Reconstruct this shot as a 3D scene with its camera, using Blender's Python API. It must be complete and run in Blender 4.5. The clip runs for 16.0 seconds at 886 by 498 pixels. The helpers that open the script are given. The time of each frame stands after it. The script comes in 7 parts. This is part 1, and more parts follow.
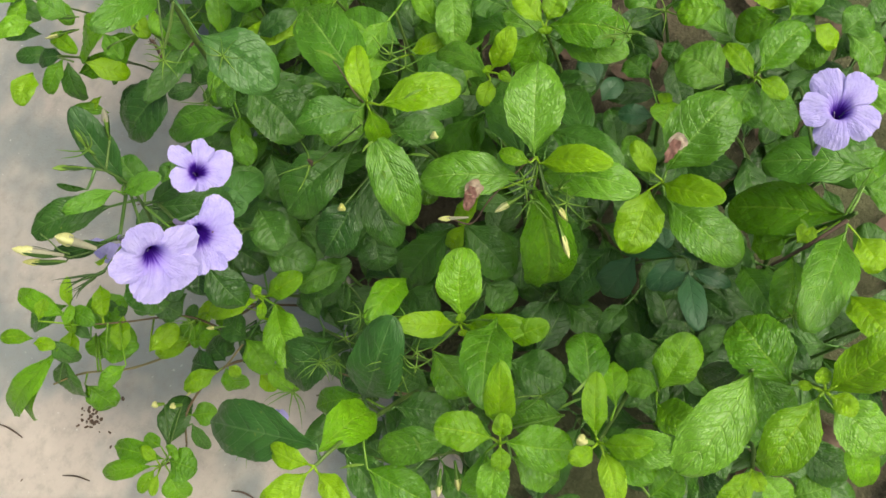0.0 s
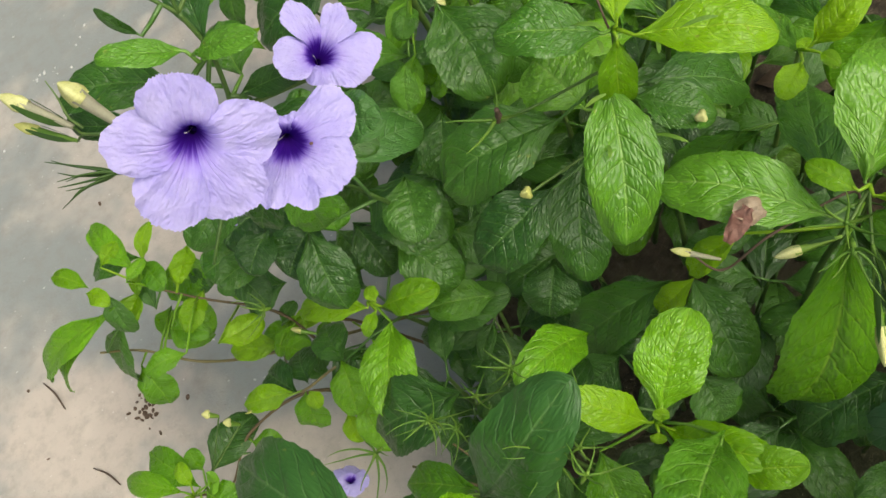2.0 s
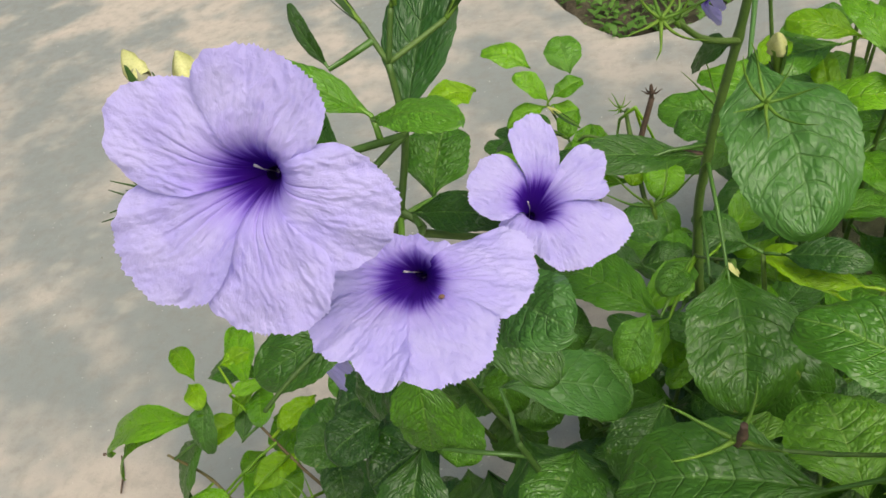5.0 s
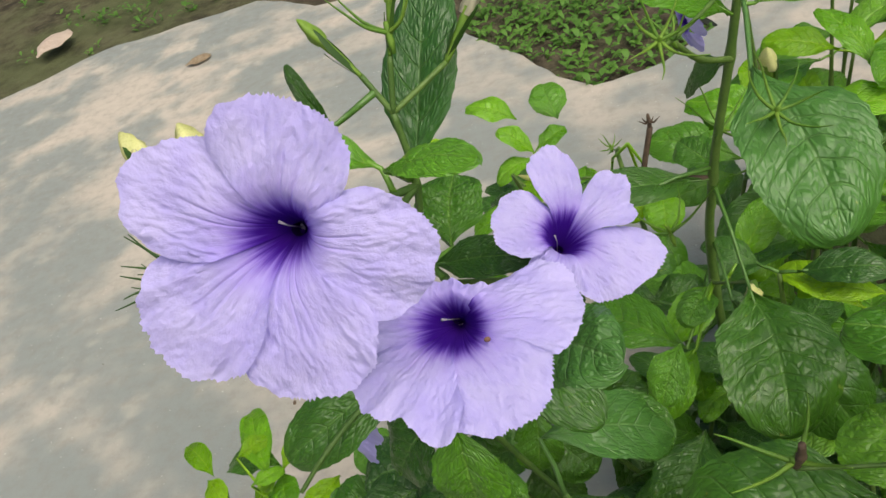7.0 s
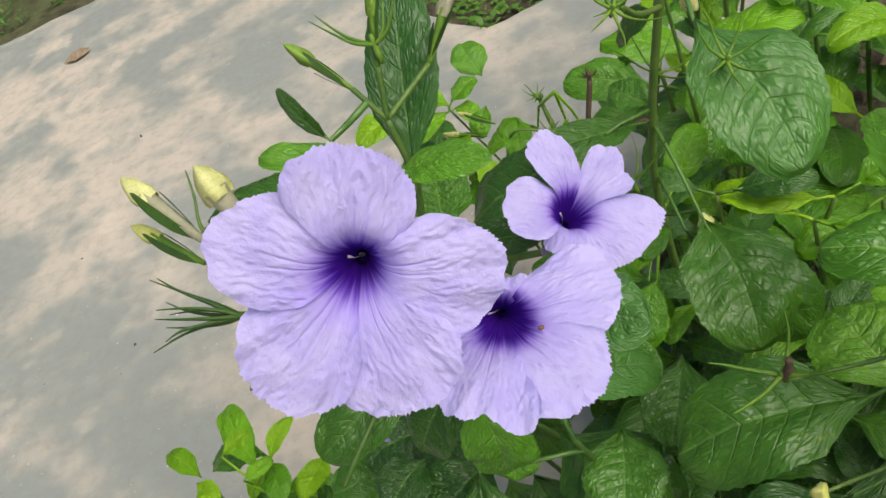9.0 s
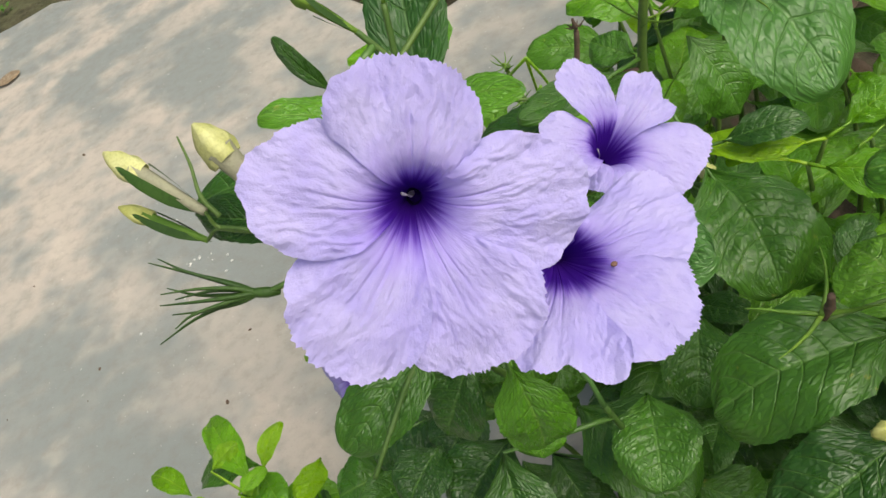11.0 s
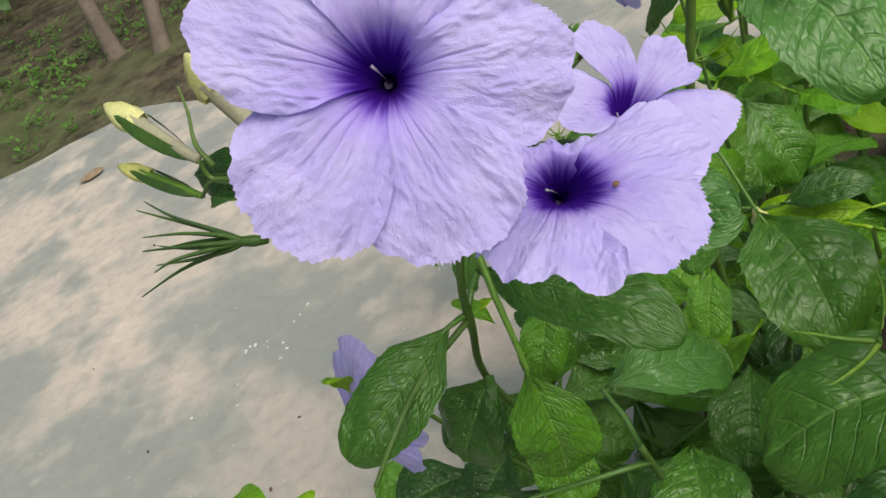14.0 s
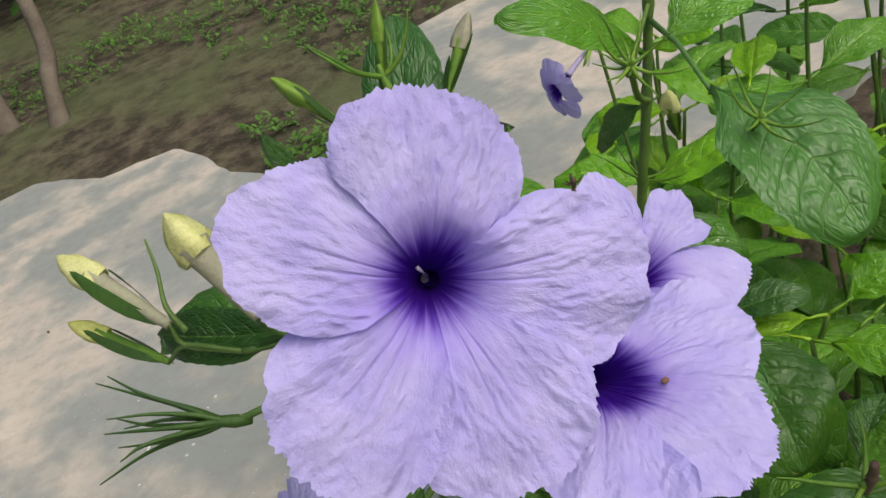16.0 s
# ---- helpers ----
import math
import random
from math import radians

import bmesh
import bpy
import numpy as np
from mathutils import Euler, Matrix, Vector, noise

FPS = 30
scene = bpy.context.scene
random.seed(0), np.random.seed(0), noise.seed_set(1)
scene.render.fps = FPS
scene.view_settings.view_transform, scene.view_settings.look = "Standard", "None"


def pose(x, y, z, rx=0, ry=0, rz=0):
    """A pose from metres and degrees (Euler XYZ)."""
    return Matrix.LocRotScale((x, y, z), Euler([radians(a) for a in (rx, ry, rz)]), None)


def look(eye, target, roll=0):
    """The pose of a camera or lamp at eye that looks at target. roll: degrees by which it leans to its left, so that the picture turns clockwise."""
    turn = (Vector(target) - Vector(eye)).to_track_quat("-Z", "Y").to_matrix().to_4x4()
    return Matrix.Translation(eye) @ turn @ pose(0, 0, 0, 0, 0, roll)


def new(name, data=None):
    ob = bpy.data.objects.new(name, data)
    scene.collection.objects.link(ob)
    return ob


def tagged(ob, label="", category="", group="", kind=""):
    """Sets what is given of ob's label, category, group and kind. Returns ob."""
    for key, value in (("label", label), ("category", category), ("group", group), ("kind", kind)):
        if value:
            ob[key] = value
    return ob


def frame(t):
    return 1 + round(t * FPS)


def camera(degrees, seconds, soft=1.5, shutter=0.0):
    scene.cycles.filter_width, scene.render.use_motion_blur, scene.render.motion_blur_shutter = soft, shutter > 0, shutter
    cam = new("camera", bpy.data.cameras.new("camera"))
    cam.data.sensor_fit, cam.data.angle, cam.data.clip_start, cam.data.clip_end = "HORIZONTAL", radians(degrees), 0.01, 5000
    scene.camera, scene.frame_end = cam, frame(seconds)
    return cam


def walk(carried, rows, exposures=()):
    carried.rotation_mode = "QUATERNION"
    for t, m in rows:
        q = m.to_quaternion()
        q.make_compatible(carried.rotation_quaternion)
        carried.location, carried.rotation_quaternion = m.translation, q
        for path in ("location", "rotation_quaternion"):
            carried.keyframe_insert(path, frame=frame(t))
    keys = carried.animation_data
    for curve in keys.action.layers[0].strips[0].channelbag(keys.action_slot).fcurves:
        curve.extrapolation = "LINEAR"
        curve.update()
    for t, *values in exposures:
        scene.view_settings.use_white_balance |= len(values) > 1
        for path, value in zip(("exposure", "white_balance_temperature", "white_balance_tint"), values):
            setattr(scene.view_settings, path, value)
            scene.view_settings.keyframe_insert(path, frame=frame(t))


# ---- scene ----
cam = camera(51.46, 16.0)
PATH = [
    (0, (0.0657, -0.2465, 0.8853), (0.0782, -0.1487, 0.6020), -42.19),
    (0.5, (0.0692, -0.2431, 0.8444), (0.0674, -0.1290, 0.5669), -44.23),
    (1, (0.0658, -0.2275, 0.7967), (0.0517, -0.0978, 0.5266), -44.19),
    (1.5, (0.0427, -0.1983, 0.7235), (0.0286, -0.0617, 0.4568), -41.21),
    (2, (0.0353, -0.1722, 0.6793), (0.0284, -0.0278, 0.4164), -36.38),
    (2.5, (0.0322, -0.1504, 0.6453), (0.0262, 0.0096, 0.3916), -28.91),
    (3, (0.0138, -0.1216, 0.6202), (-0.0049, 0.0526, 0.3766), -18.56),
    (3.5, (0.0129, -0.1046, 0.6060), (-0.0127, 0.0732, 0.3658), -6.84),
    (4, (0.0323, -0.1045, 0.5902), (0.0016, 0.0806, 0.3562), -2.65),
    (4.5, (0.0429, -0.1114, 0.5885), (-0.0009, 0.0992, 0.3794), -10.35),
    (4.7, (0.0422, -0.1129, 0.5821), (-0.0035, 0.1027, 0.3785), -12.14),
    (6.8, (0.0311, -0.1082, 0.5673), (-0.0108, 0.1267, 0.3855), -18.89),
    (7, (0.0311, -0.1097, 0.5698), (-0.0093, 0.1256, 0.3881), -19.35),
    (7.5, (0.0250, -0.1088, 0.5723), (-0.0062, 0.1242, 0.3859), -20.70),
    (8, (0.0232, -0.1118, 0.5783), (-0.0042, 0.1175, 0.3869), -22.04),
    (8.5, (0.0209, -0.1133, 0.5823), (-0.0012, 0.1115, 0.3849), -23.35),
    (9, (0.0122, -0.1085, 0.5910), (-0.0042, 0.1121, 0.3884), -25.01),
    (9.5, (0.0019, -0.1069, 0.5903), (-0.0063, 0.1078, 0.3811), -26.80),
    (9.7, (-0.0018, -0.1039, 0.5890), (-0.0084, 0.1101, 0.3789), -27.21),
    (11.8, (-0.0103, -0.0946, 0.5677), (-0.0073, 0.1285, 0.3671), -26.63),
    (12, (-0.0112, -0.0967, 0.5659), (-0.0077, 0.1293, 0.3687), -25.97),
    (12.5, (-0.0046, -0.1026, 0.5612), (-0.0007, 0.1331, 0.3757), -25.46),
    (13, (-0.0070, -0.1085, 0.5538), (-0.0046, 0.1378, 0.3825), -25.17),
    (13.5, (-0.0120, -0.1098, 0.5494), (-0.0120, 0.1408, 0.3846), -25.13),
    (14, (-0.0102, -0.1071, 0.5417), (-0.0148, 0.1391, 0.3703), -25.98),
    (14.5, (-0.0086, -0.1044, 0.5492), (-0.0153, 0.1348, 0.3682), -27.18),
    (15, (-0.0103, -0.0971, 0.5437), (0.0012, 0.1476, 0.3705), -24.37),
    (15.5, (-0.0142, -0.0945, 0.5490), (0.0152, 0.1558, 0.3863), -21.50),
    (16, (-0.0187, -0.0820, 0.5521), (0.0164, 0.1666, 0.3878), -20.71),
]
walk(cam, [(t, look(eye, target, roll)) for t, eye, target, roll in PATH], [(0, 0.27, 6720, 4), (1.5, 0.24, 6700, 4), (3, 0.06, 6700, 4), (7, 0.04, 6680, 4), (9.5, 0.10, 6640, 4), (12.5, 0.10, 6680, 3), (14, 0.00, 6580, 4), (16, -0.15, 6500, 6)])

# ---- light ----
SUN = (0.34, -0.46, 0.82)
world = bpy.data.worlds.new("overcast_sky")
scene.world = world
world.use_nodes = True
sky = world.node_tree.nodes.new("ShaderNodeTexSky")
sky.sky_type, sky.sun_disc = "NISHITA", False
sky.sun_elevation, sky.sun_rotation = radians(55), radians(143)
sky.air_density, sky.dust_density, sky.ozone_density = 1.0, 7.0, 0.6
backing = world.node_tree.nodes["Background"]
world.node_tree.links.new(sky.outputs[0], backing.inputs[0])
backing.inputs[1].default_value = 0.097
sun = new("sun", bpy.data.lights.new("sun", "SUN"))
sun.data.energy, sun.data.angle, sun.data.color = 2.35, radians(60), (1.0, 0.97, 0.91)
sun.matrix_world = look(Vector(SUN) * 10, (0, 0, 0))


# ---- materials ----
class Nodes:
    """Short hand for building a material's nodes."""

    def __init__(self, name):
        self.material = bpy.data.materials.new(name)
        self.material.use_nodes = True
        self.tree = self.material.node_tree
        self.shader = self.tree.nodes["Principled BSDF"]
        self.out = self.tree.nodes["Material Output"]

    def put(self, value, socket):
        if isinstance(value, (int, float, tuple)):
            socket.default_value = (*value, 1.0) if isinstance(value, tuple) and len(value) == 3 and socket.type == "RGBA" else value
        elif value is not None:
            self.tree.links.new(value, socket)

    def math(self, op, a, b=None, c=None, clamp=False):
        node = self.tree.nodes.new("ShaderNodeMath")
        node.operation, node.use_clamp = op, clamp
        for value, socket in zip((a, b, c), node.inputs):
            self.put(value, socket)
        return node.outputs[0]

    def mix(self, factor, a, b, blend="MIX"):
        node = self.tree.nodes.new("ShaderNodeMix")
        node.data_type, node.blend_type = "RGBA", blend
        for value, socket in ((factor, node.inputs[0]), (a, node.inputs[6]), (b, node.inputs[7])):
            self.put(value, socket)
        return node.outputs[2]

    def step(self, value, low, high, a=0.0, b=1.0):
        node = self.tree.nodes.new("ShaderNodeMapRange")
        node.interpolation_type = "SMOOTHSTEP"
        for x, socket in zip((value, low, high, a, b), node.inputs):
            self.put(x, socket)
        return node.outputs[0]

    def where(self, kind="Object", scale=(1, 1, 1)):
        node = self.tree.nodes.new("ShaderNodeTexCoord")
        shift = self.tree.nodes.new("ShaderNodeMapping")
        self.tree.links.new(node.outputs[kind], shift.inputs[0])
        shift.inputs["Scale"].default_value = scale
        return shift.outputs[0]

    def noise(self, at, scale, detail=3.0, rough=0.55):
        node = self.tree.nodes.new("ShaderNodeTexNoise")
        self.put(at, node.inputs["Vector"])
        node.inputs["Scale"].default_value, node.inputs["Detail"].default_value, node.inputs["Roughness"].default_value = scale, detail, rough
        return node.outputs[0]

    def cells(self, at, scale, feature="F1"):
        node = self.tree.nodes.new("ShaderNodeTexVoronoi")
        node.feature = feature
        self.put(at, node.inputs["Vector"])
        node.inputs["Scale"].default_value = scale
        return node.outputs["Distance"]

    def split(self, vector):
        node = self.tree.nodes.new("ShaderNodeSeparateXYZ")
        self.put(vector, node.inputs[0])
        return node.outputs

    def chance(self):
        return self.tree.nodes.new("ShaderNodeObjectInfo").outputs["Random"]

    def bump(self, height, strength, distance):
        node = self.tree.nodes.new("ShaderNodeBump")
        node.inputs["Strength"].default_value, node.inputs["Distance"].default_value = strength, distance
        self.put(height, node.inputs["Height"])
        self.tree.links.new(node.outputs[0], self.shader.inputs["Normal"])
        return node.outputs[0]

    def finish(self, color, rough, specular=0.5, glow=None, share=0.0):
        """glow: the colour that shines through a thin sheet, of which share is mixed in."""
        self.put(color, self.shader.inputs["Base Color"])
        self.put(rough, self.shader.inputs["Roughness"])
        self.shader.inputs["Specular IOR Level"].default_value = specular
        if glow is not None:
            thin = self.tree.nodes.new("ShaderNodeBsdfTranslucent")
            both = self.tree.nodes.new("ShaderNodeMixShader")
            self.put(glow, thin.inputs[0])
            both.inputs[0].default_value = share
            self.tree.links.new(self.shader.outputs[0], both.inputs[1])
            self.tree.links.new(thin.outputs[0], both.inputs[2])
            self.tree.links.new(both.outputs[0], self.out.inputs[0])
        return self.material


def leaf_material(name, dark, light, vein, rough=0.42, share=0.28, veins=8.0, puff=1.0):
    """Side veins arch from the midrib to the tip; the blade is puckered into small pillows between them and finely
    netted, crease shade coloured in.
    """
    m = Nodes(name)
    u, v, _ = m.split(m.where("UV"))
    spot = m.where("Object")
    away = m.math("MULTIPLY", m.math("ABSOLUTE", m.math("SUBTRACT", u, 0.5)), 2.0)
    broad, mid, fine = m.noise(spot, 38, 3), m.noise(spot, 210, 3, 0.6), m.noise(spot, 900, 3, 0.65)
    bent = m.math("MULTIPLY", m.math("SUBTRACT", m.noise(spot, 60, 2), 0.5), 0.7)
    sweep = m.math("ADD", m.math("MULTIPLY", away, 1.0), m.math("MULTIPLY", m.math("MULTIPLY", away, away), 0.9))
    band = m.math("ADD", m.math("SUBTRACT", m.math("MULTIPLY", v, veins), sweep), bent)
    near = m.math("ABSOLUTE", m.math("SUBTRACT", m.math("FRACT", band), 0.5))
    taper = m.math("MULTIPLY", m.step(away, 1.05, 0.7), m.step(v, 1.0, 0.8))
    side = m.math("MULTIPLY", m.step(near, 0.42, 0.5), taper)
    ladder = m.tree.nodes.new("ShaderNodeCombineXYZ")
    m.put(m.math("MULTIPLY", u, 15.0), ladder.inputs[0])
    m.put(m.math("MULTIPLY", band, 2.0), ladder.inputs[1])
    m.put(m.math("MULTIPLY", m.chance(), 40.0), ladder.inputs[2])
    rim = m.cells(ladder.outputs[0], 1.0, "DISTANCE_TO_EDGE")
    pillow, crease = m.step(rim, 0.0, 0.34), m.math("MULTIPLY", m.step(rim, 0.085, 0.01), m.step(mid, 0.36, 0.56, 0.25, 1.0))
    rib = m.step(away, 0.055, 0.012)
    tone = m.math("ADD", m.math("MULTIPLY", broad, 0.50), m.math("MULTIPLY", m.chance(), 0.60))
    base = m.mix(m.step(tone, 0.10, 0.98), dark, light)
    # Shade in the furrows between pillows is mixed into the leaf colour.
    base = m.mix(m.math("MULTIPLY", crease, 0.36), base, tuple(c * 0.60 for c in dark))
    base = m.mix(m.math("MULTIPLY", side, 0.30), base, vein)
    base = m.mix(m.math("MULTIPLY", rib, 0.50), base, vein)
    speck = m.step(m.noise(spot, 340, 2), 0.68, 0.74)
    base = m.mix(m.math("MULTIPLY", speck, m.step(broad, 0.50, 0.66, 0.0, 0.60)), base, (0.34, 0.36, 0.07))
    relief = m.math("ADD", m.math("MULTIPLY", pillow, 0.42 * puff), m.math("ADD", m.math("MULTIPLY", mid, 0.16), m.math("MULTIPLY", fine, 0.12)))
    relief = m.math("SUBTRACT", relief, m.math("ADD", m.math("MULTIPLY", rib, 0.45), m.math("MULTIPLY", side, 0.50)))
    m.bump(relief, 0.58, 0.0013)
    return m.finish(base, m.step(mid, 0.3, 0.7, rough - 0.11, rough + 0.06), 0.55, m.mix(0.5, light, (0.24, 0.42, 0.02)), share)


def petal_material(name, pale, deep, throat):
    """Crepe petals: violet runs out of the throat in streaks along the folds; the blade is finely wrinkled along its length."""
    m = Nodes(name)
    u, v, _ = m.split(m.where("UV"))
    spot = m.where("Object")
    streak = m.noise(m.where("UV", (8, 1.6, 1)), 1.0, 3, 0.6)
    wide = m.noise(m.where("UV", (3.0, 0.8, 1)), 1.0, 2)
    reach = m.math("ADD", m.math("MULTIPLY", m.math("SUBTRACT", streak, 0.5), 0.20), m.math("MULTIPLY", m.math("SUBTRACT", m.chance(), 0.5), 0.13))
    edge = m.math("SUBTRACT", v, reach)
    away = m.math("ABSOLUTE", m.math("SUBTRACT", u, 0.5))
    fold = m.math("MULTIPLY", m.step(m.math("ABSOLUTE", m.math("SUBTRACT", away, 0.07)), 0.05, 0.0), m.step(v, 0.70, 0.25))
    base = m.mix(m.step(m.noise(spot, 150, 3), 0.3, 0.75), pale, deep)
    base = m.mix(m.step(wide, 0.45, 0.75, 0.0, 0.30), base, deep)
    base = m.mix(m.step(v, 0.62, 1.0, 0.0, 0.35), base, tuple(min(1.0, c * 1.05) for c in pale))
    veins = m.noise(m.where("UV", (46, 2.2, 1)), 1.0, 2)
    base = m.mix(m.step(veins, 0.54, 0.72, 0.0, 0.07), base, deep)
    base = m.mix(m.math("MULTIPLY", fold, 0.16), base, (0.30, 0.19, 0.70))
    base = m.mix(m.step(edge, 0.50, 0.18, 0.0, 0.42), base, (0.26, 0.13, 0.68))
    base = m.mix(m.step(edge, 0.30, 0.16, 0.0, 0.85), base, (0.15, 0.045, 0.54))
    base = m.mix(m.step(edge, 0.235, 0.13), base, throat)
    wrinkle = m.noise(m.where("UV", (22, 13, 1)), 1.0, 3, 0.62)
    fine = m.noise(m.where("UV", (56, 30, 1)), 1.0, 3, 0.6)
    ridge = m.math("ABSOLUTE", m.math("SUBTRACT", wrinkle, 0.5))
    crease = m.math("ADD", m.math("MULTIPLY", ridge, -1.5), m.math("ADD", m.math("MULTIPLY", m.noise(spot, 900, 3, 0.6), 0.30), m.math("MULTIPLY", fine, 0.45)))
    m.bump(m.math("MULTIPLY", crease, m.step(v, 0.12, 0.5)), 0.70, 0.00048)
    return m.finish(base, 0.68, 0.12, base, 0.25)


def plain_material(name, a, b, scale, rough=0.6, relief=0.0004, share=0.0, specular=0.4):
    m = Nodes(name)
    spot = m.where("Object")
    broad, fine = m.noise(spot, scale, 4), m.noise(spot, scale * 7, 3)
    base = m.mix(m.step(m.math("ADD", m.math("MULTIPLY", broad, 0.7), m.math("MULTIPLY", m.chance(), 0.3)), 0.25, 0.75), a, b)
    base = m.mix(m.step(fine, 0.4, 0.75, 0.0, 0.3), base, tuple(c * 0.5 for c in a))
    m.bump(fine, 0.5, relief)
    return m.finish(base, rough, specular, m.mix(0.5, a, b) if share else None, share)


def concrete_material():
    m = Nodes("worn_concrete")
    spot = m.where("Object")
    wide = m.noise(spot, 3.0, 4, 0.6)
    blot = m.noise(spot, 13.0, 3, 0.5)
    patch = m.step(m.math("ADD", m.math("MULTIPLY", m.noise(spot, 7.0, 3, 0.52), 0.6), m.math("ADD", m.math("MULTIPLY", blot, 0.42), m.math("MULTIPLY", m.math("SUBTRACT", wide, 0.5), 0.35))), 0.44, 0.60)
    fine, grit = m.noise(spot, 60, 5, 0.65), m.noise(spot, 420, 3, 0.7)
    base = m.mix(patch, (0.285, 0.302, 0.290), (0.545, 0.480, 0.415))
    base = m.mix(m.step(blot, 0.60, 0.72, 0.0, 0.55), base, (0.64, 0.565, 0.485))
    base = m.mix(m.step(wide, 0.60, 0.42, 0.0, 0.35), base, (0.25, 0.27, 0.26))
    base = m.mix(m.step(fine, 0.42, 0.74, 0.0, 0.40), base, (0.26, 0.24, 0.205))
    base = m.mix(m.step(grit, 0.62, 0.78, 0.0, 0.5), base, (0.12, 0.11, 0.10))
    base = m.mix(m.step(m.noise(spot, 230, 2), 0.70, 0.76, 0.0, 0.7), base, (0.74, 0.72, 0.68))
    m.bump(m.math("ADD", m.math("MULTIPLY", fine, 0.7), m.math("ADD", m.math("MULTIPLY", grit, 0.35), m.math("MULTIPLY", patch, 0.4))), 0.5, 0.003)
    return m.finish(base, m.step(fine, 0.3, 0.7, 0.62, 0.9), 0.3)


def soil_material():
    m = Nodes("garden_soil")
    spot = m.where("Object")
    wide, mid, fine = m.noise(spot, 2.2, 4), m.noise(spot, 24, 5, 0.65), m.noise(spot, 190, 4, 0.7)
    base = m.mix(m.step(mid, 0.35, 0.7), (0.045, 0.036, 0.025), (0.155, 0.124, 0.086))
    base = m.mix(m.step(m.math("ADD", wide, m.math("MULTIPLY", mid, 0.3)), 0.54, 0.78, 0.0, 0.75), base, (0.110, 0.130, 0.055))
    base = m.mix(m.step(fine, 0.55, 0.78, 0.0, 0.5), base, (0.25, 0.20, 0.15))
    m.bump(m.math("ADD", mid, m.math("MULTIPLY", fine, 0.5)), 0.8, 0.01)
    return m.finish(base, 0.92, 0.2)


# Dark green of old leaves, deepened to carry the shade under the canopy.
LEAF_OLD_SHADED = leaf_material("old_and_shaded_leaf", (0.021, 0.076, 0.008), (0.066, 0.185, 0.016), (0.14, 0.28, 0.06), 0.37, 0.08, 8.0, 0.8)
LEAF_MID = leaf_material("grown_leaf", (0.078, 0.240, 0.006), (0.205, 0.475, 0.012), (0.31, 0.54, 0.05), 0.35, 0.22, 8.0, 1.0)
LEAF_PALE = leaf_material("sheen_leaf", (0.072, 0.215, 0.012), (0.190, 0.425, 0.030), (0.30, 0.50, 0.10), 0.34, 0.18, 8.0, 1.0)
LEAF_GREEN = leaf_material("full_green_leaf", (0.046, 0.152, 0.009), (0.120, 0.315, 0.020), (0.21, 0.38, 0.06), 0.36, 0.14, 8.0, 0.9)
LEAF_DULL = leaf_material("dull_leaf", (0.028, 0.104, 0.016), (0.074, 0.205, 0.034), (0.15, 0.28, 0.09), 0.42, 0.14, 8.0, 0.7)
LEAF_YOUNG = leaf_material("young_leaf", (0.150, 0.355, 0.004), (0.315, 0.580, 0.008), (0.44, 0.66, 0.05), 0.35, 0.32, 8.0, 0.9)
LEAF_VINE = leaf_material("vine_leaf", (0.024, 0.095, 0.032), (0.060, 0.165, 0.066), (0.11, 0.21, 0.10), 0.46, 0.16, 5.0, 0.2)
LEAF_DEAD = plain_material("dead_leaf", (0.085, 0.055, 0.036), (0.20, 0.14, 0.095), 60, 0.8, 0.0008)
LEAF_FADED = plain_material("faded_leaf", (0.40, 0.30, 0.24), (0.55, 0.44, 0.37), 60, 0.8, 0.0006)
LEAF_BLOTCH = plain_material("scorched_leaf_patch", (0.24, 0.17, 0.10), (0.44, 0.36, 0.27), 220, 0.75, 0.0006)
PETAL = petal_material("lilac_petal", (0.565, 0.508, 0.900), (0.465, 0.405, 0.850), (0.045, 0.006, 0.25))
TUBE = plain_material("lilac_tube", (0.42, 0.33, 0.62), (0.50, 0.44, 0.66), 90, 0.6, 0.0003, 0.3)
THROAT = plain_material("violet_throat", (0.010, 0.002, 0.055), (0.018, 0.004, 0.09), 150, 0.8, 0.0002, 0.0, 0.1)
ANTHER = plain_material("white_anther", (0.26, 0.22, 0.32), (0.40, 0.36, 0.44), 200, 0.6)
STEM = plain_material("green_stem", (0.065, 0.135, 0.027), (0.13, 0.21, 0.045), 110, 0.5)
STEM_BROWN = plain_material("reddish_stem", (0.13, 0.09, 0.045), (0.20, 0.17, 0.07), 110, 0.6)
TWIG = plain_material("dry_twig", (0.075, 0.048, 0.034), (0.15, 0.10, 0.07), 120, 0.8)
SEPAL = plain_material("green_sepal", (0.110, 0.245, 0.030), (0.245, 0.400, 0.055), 130, 0.5, 0.0003, 0.25)
SEPAL_DARK = plain_material("dark_sepal", (0.028, 0.075, 0.012), (0.060, 0.130, 0.020), 130, 0.5, 0.0003, 0.1)
BUD = plain_material("cream_bud", (0.62, 0.63, 0.17), (0.84, 0.83, 0.40), 260, 0.6, 0.0005, 0.2)
BUD_GREY = plain_material("faded_bud_tube", (0.34, 0.32, 0.24), (0.46, 0.45, 0.30), 200, 0.6, 0.0004, 0.2)
RUST = plain_material("rust_brown_petal", (0.11, 0.055, 0.038), (0.22, 0.12, 0.08), 160, 0.75, 0.0006)
RUST_PETAL = plain_material("dry_petal", (0.22, 0.10, 0.075), (0.42, 0.25, 0.20), 260, 0.7, 0.0008, 0.2)
CHALK = plain_material("white_paint", (0.62, 0.62, 0.60), (0.80, 0.80, 0.78), 90, 0.7, 0.0003)
BARK = plain_material("pale_bark", (0.13, 0.105, 0.082), (0.24, 0.20, 0.16), 26, 0.9, 0.003)
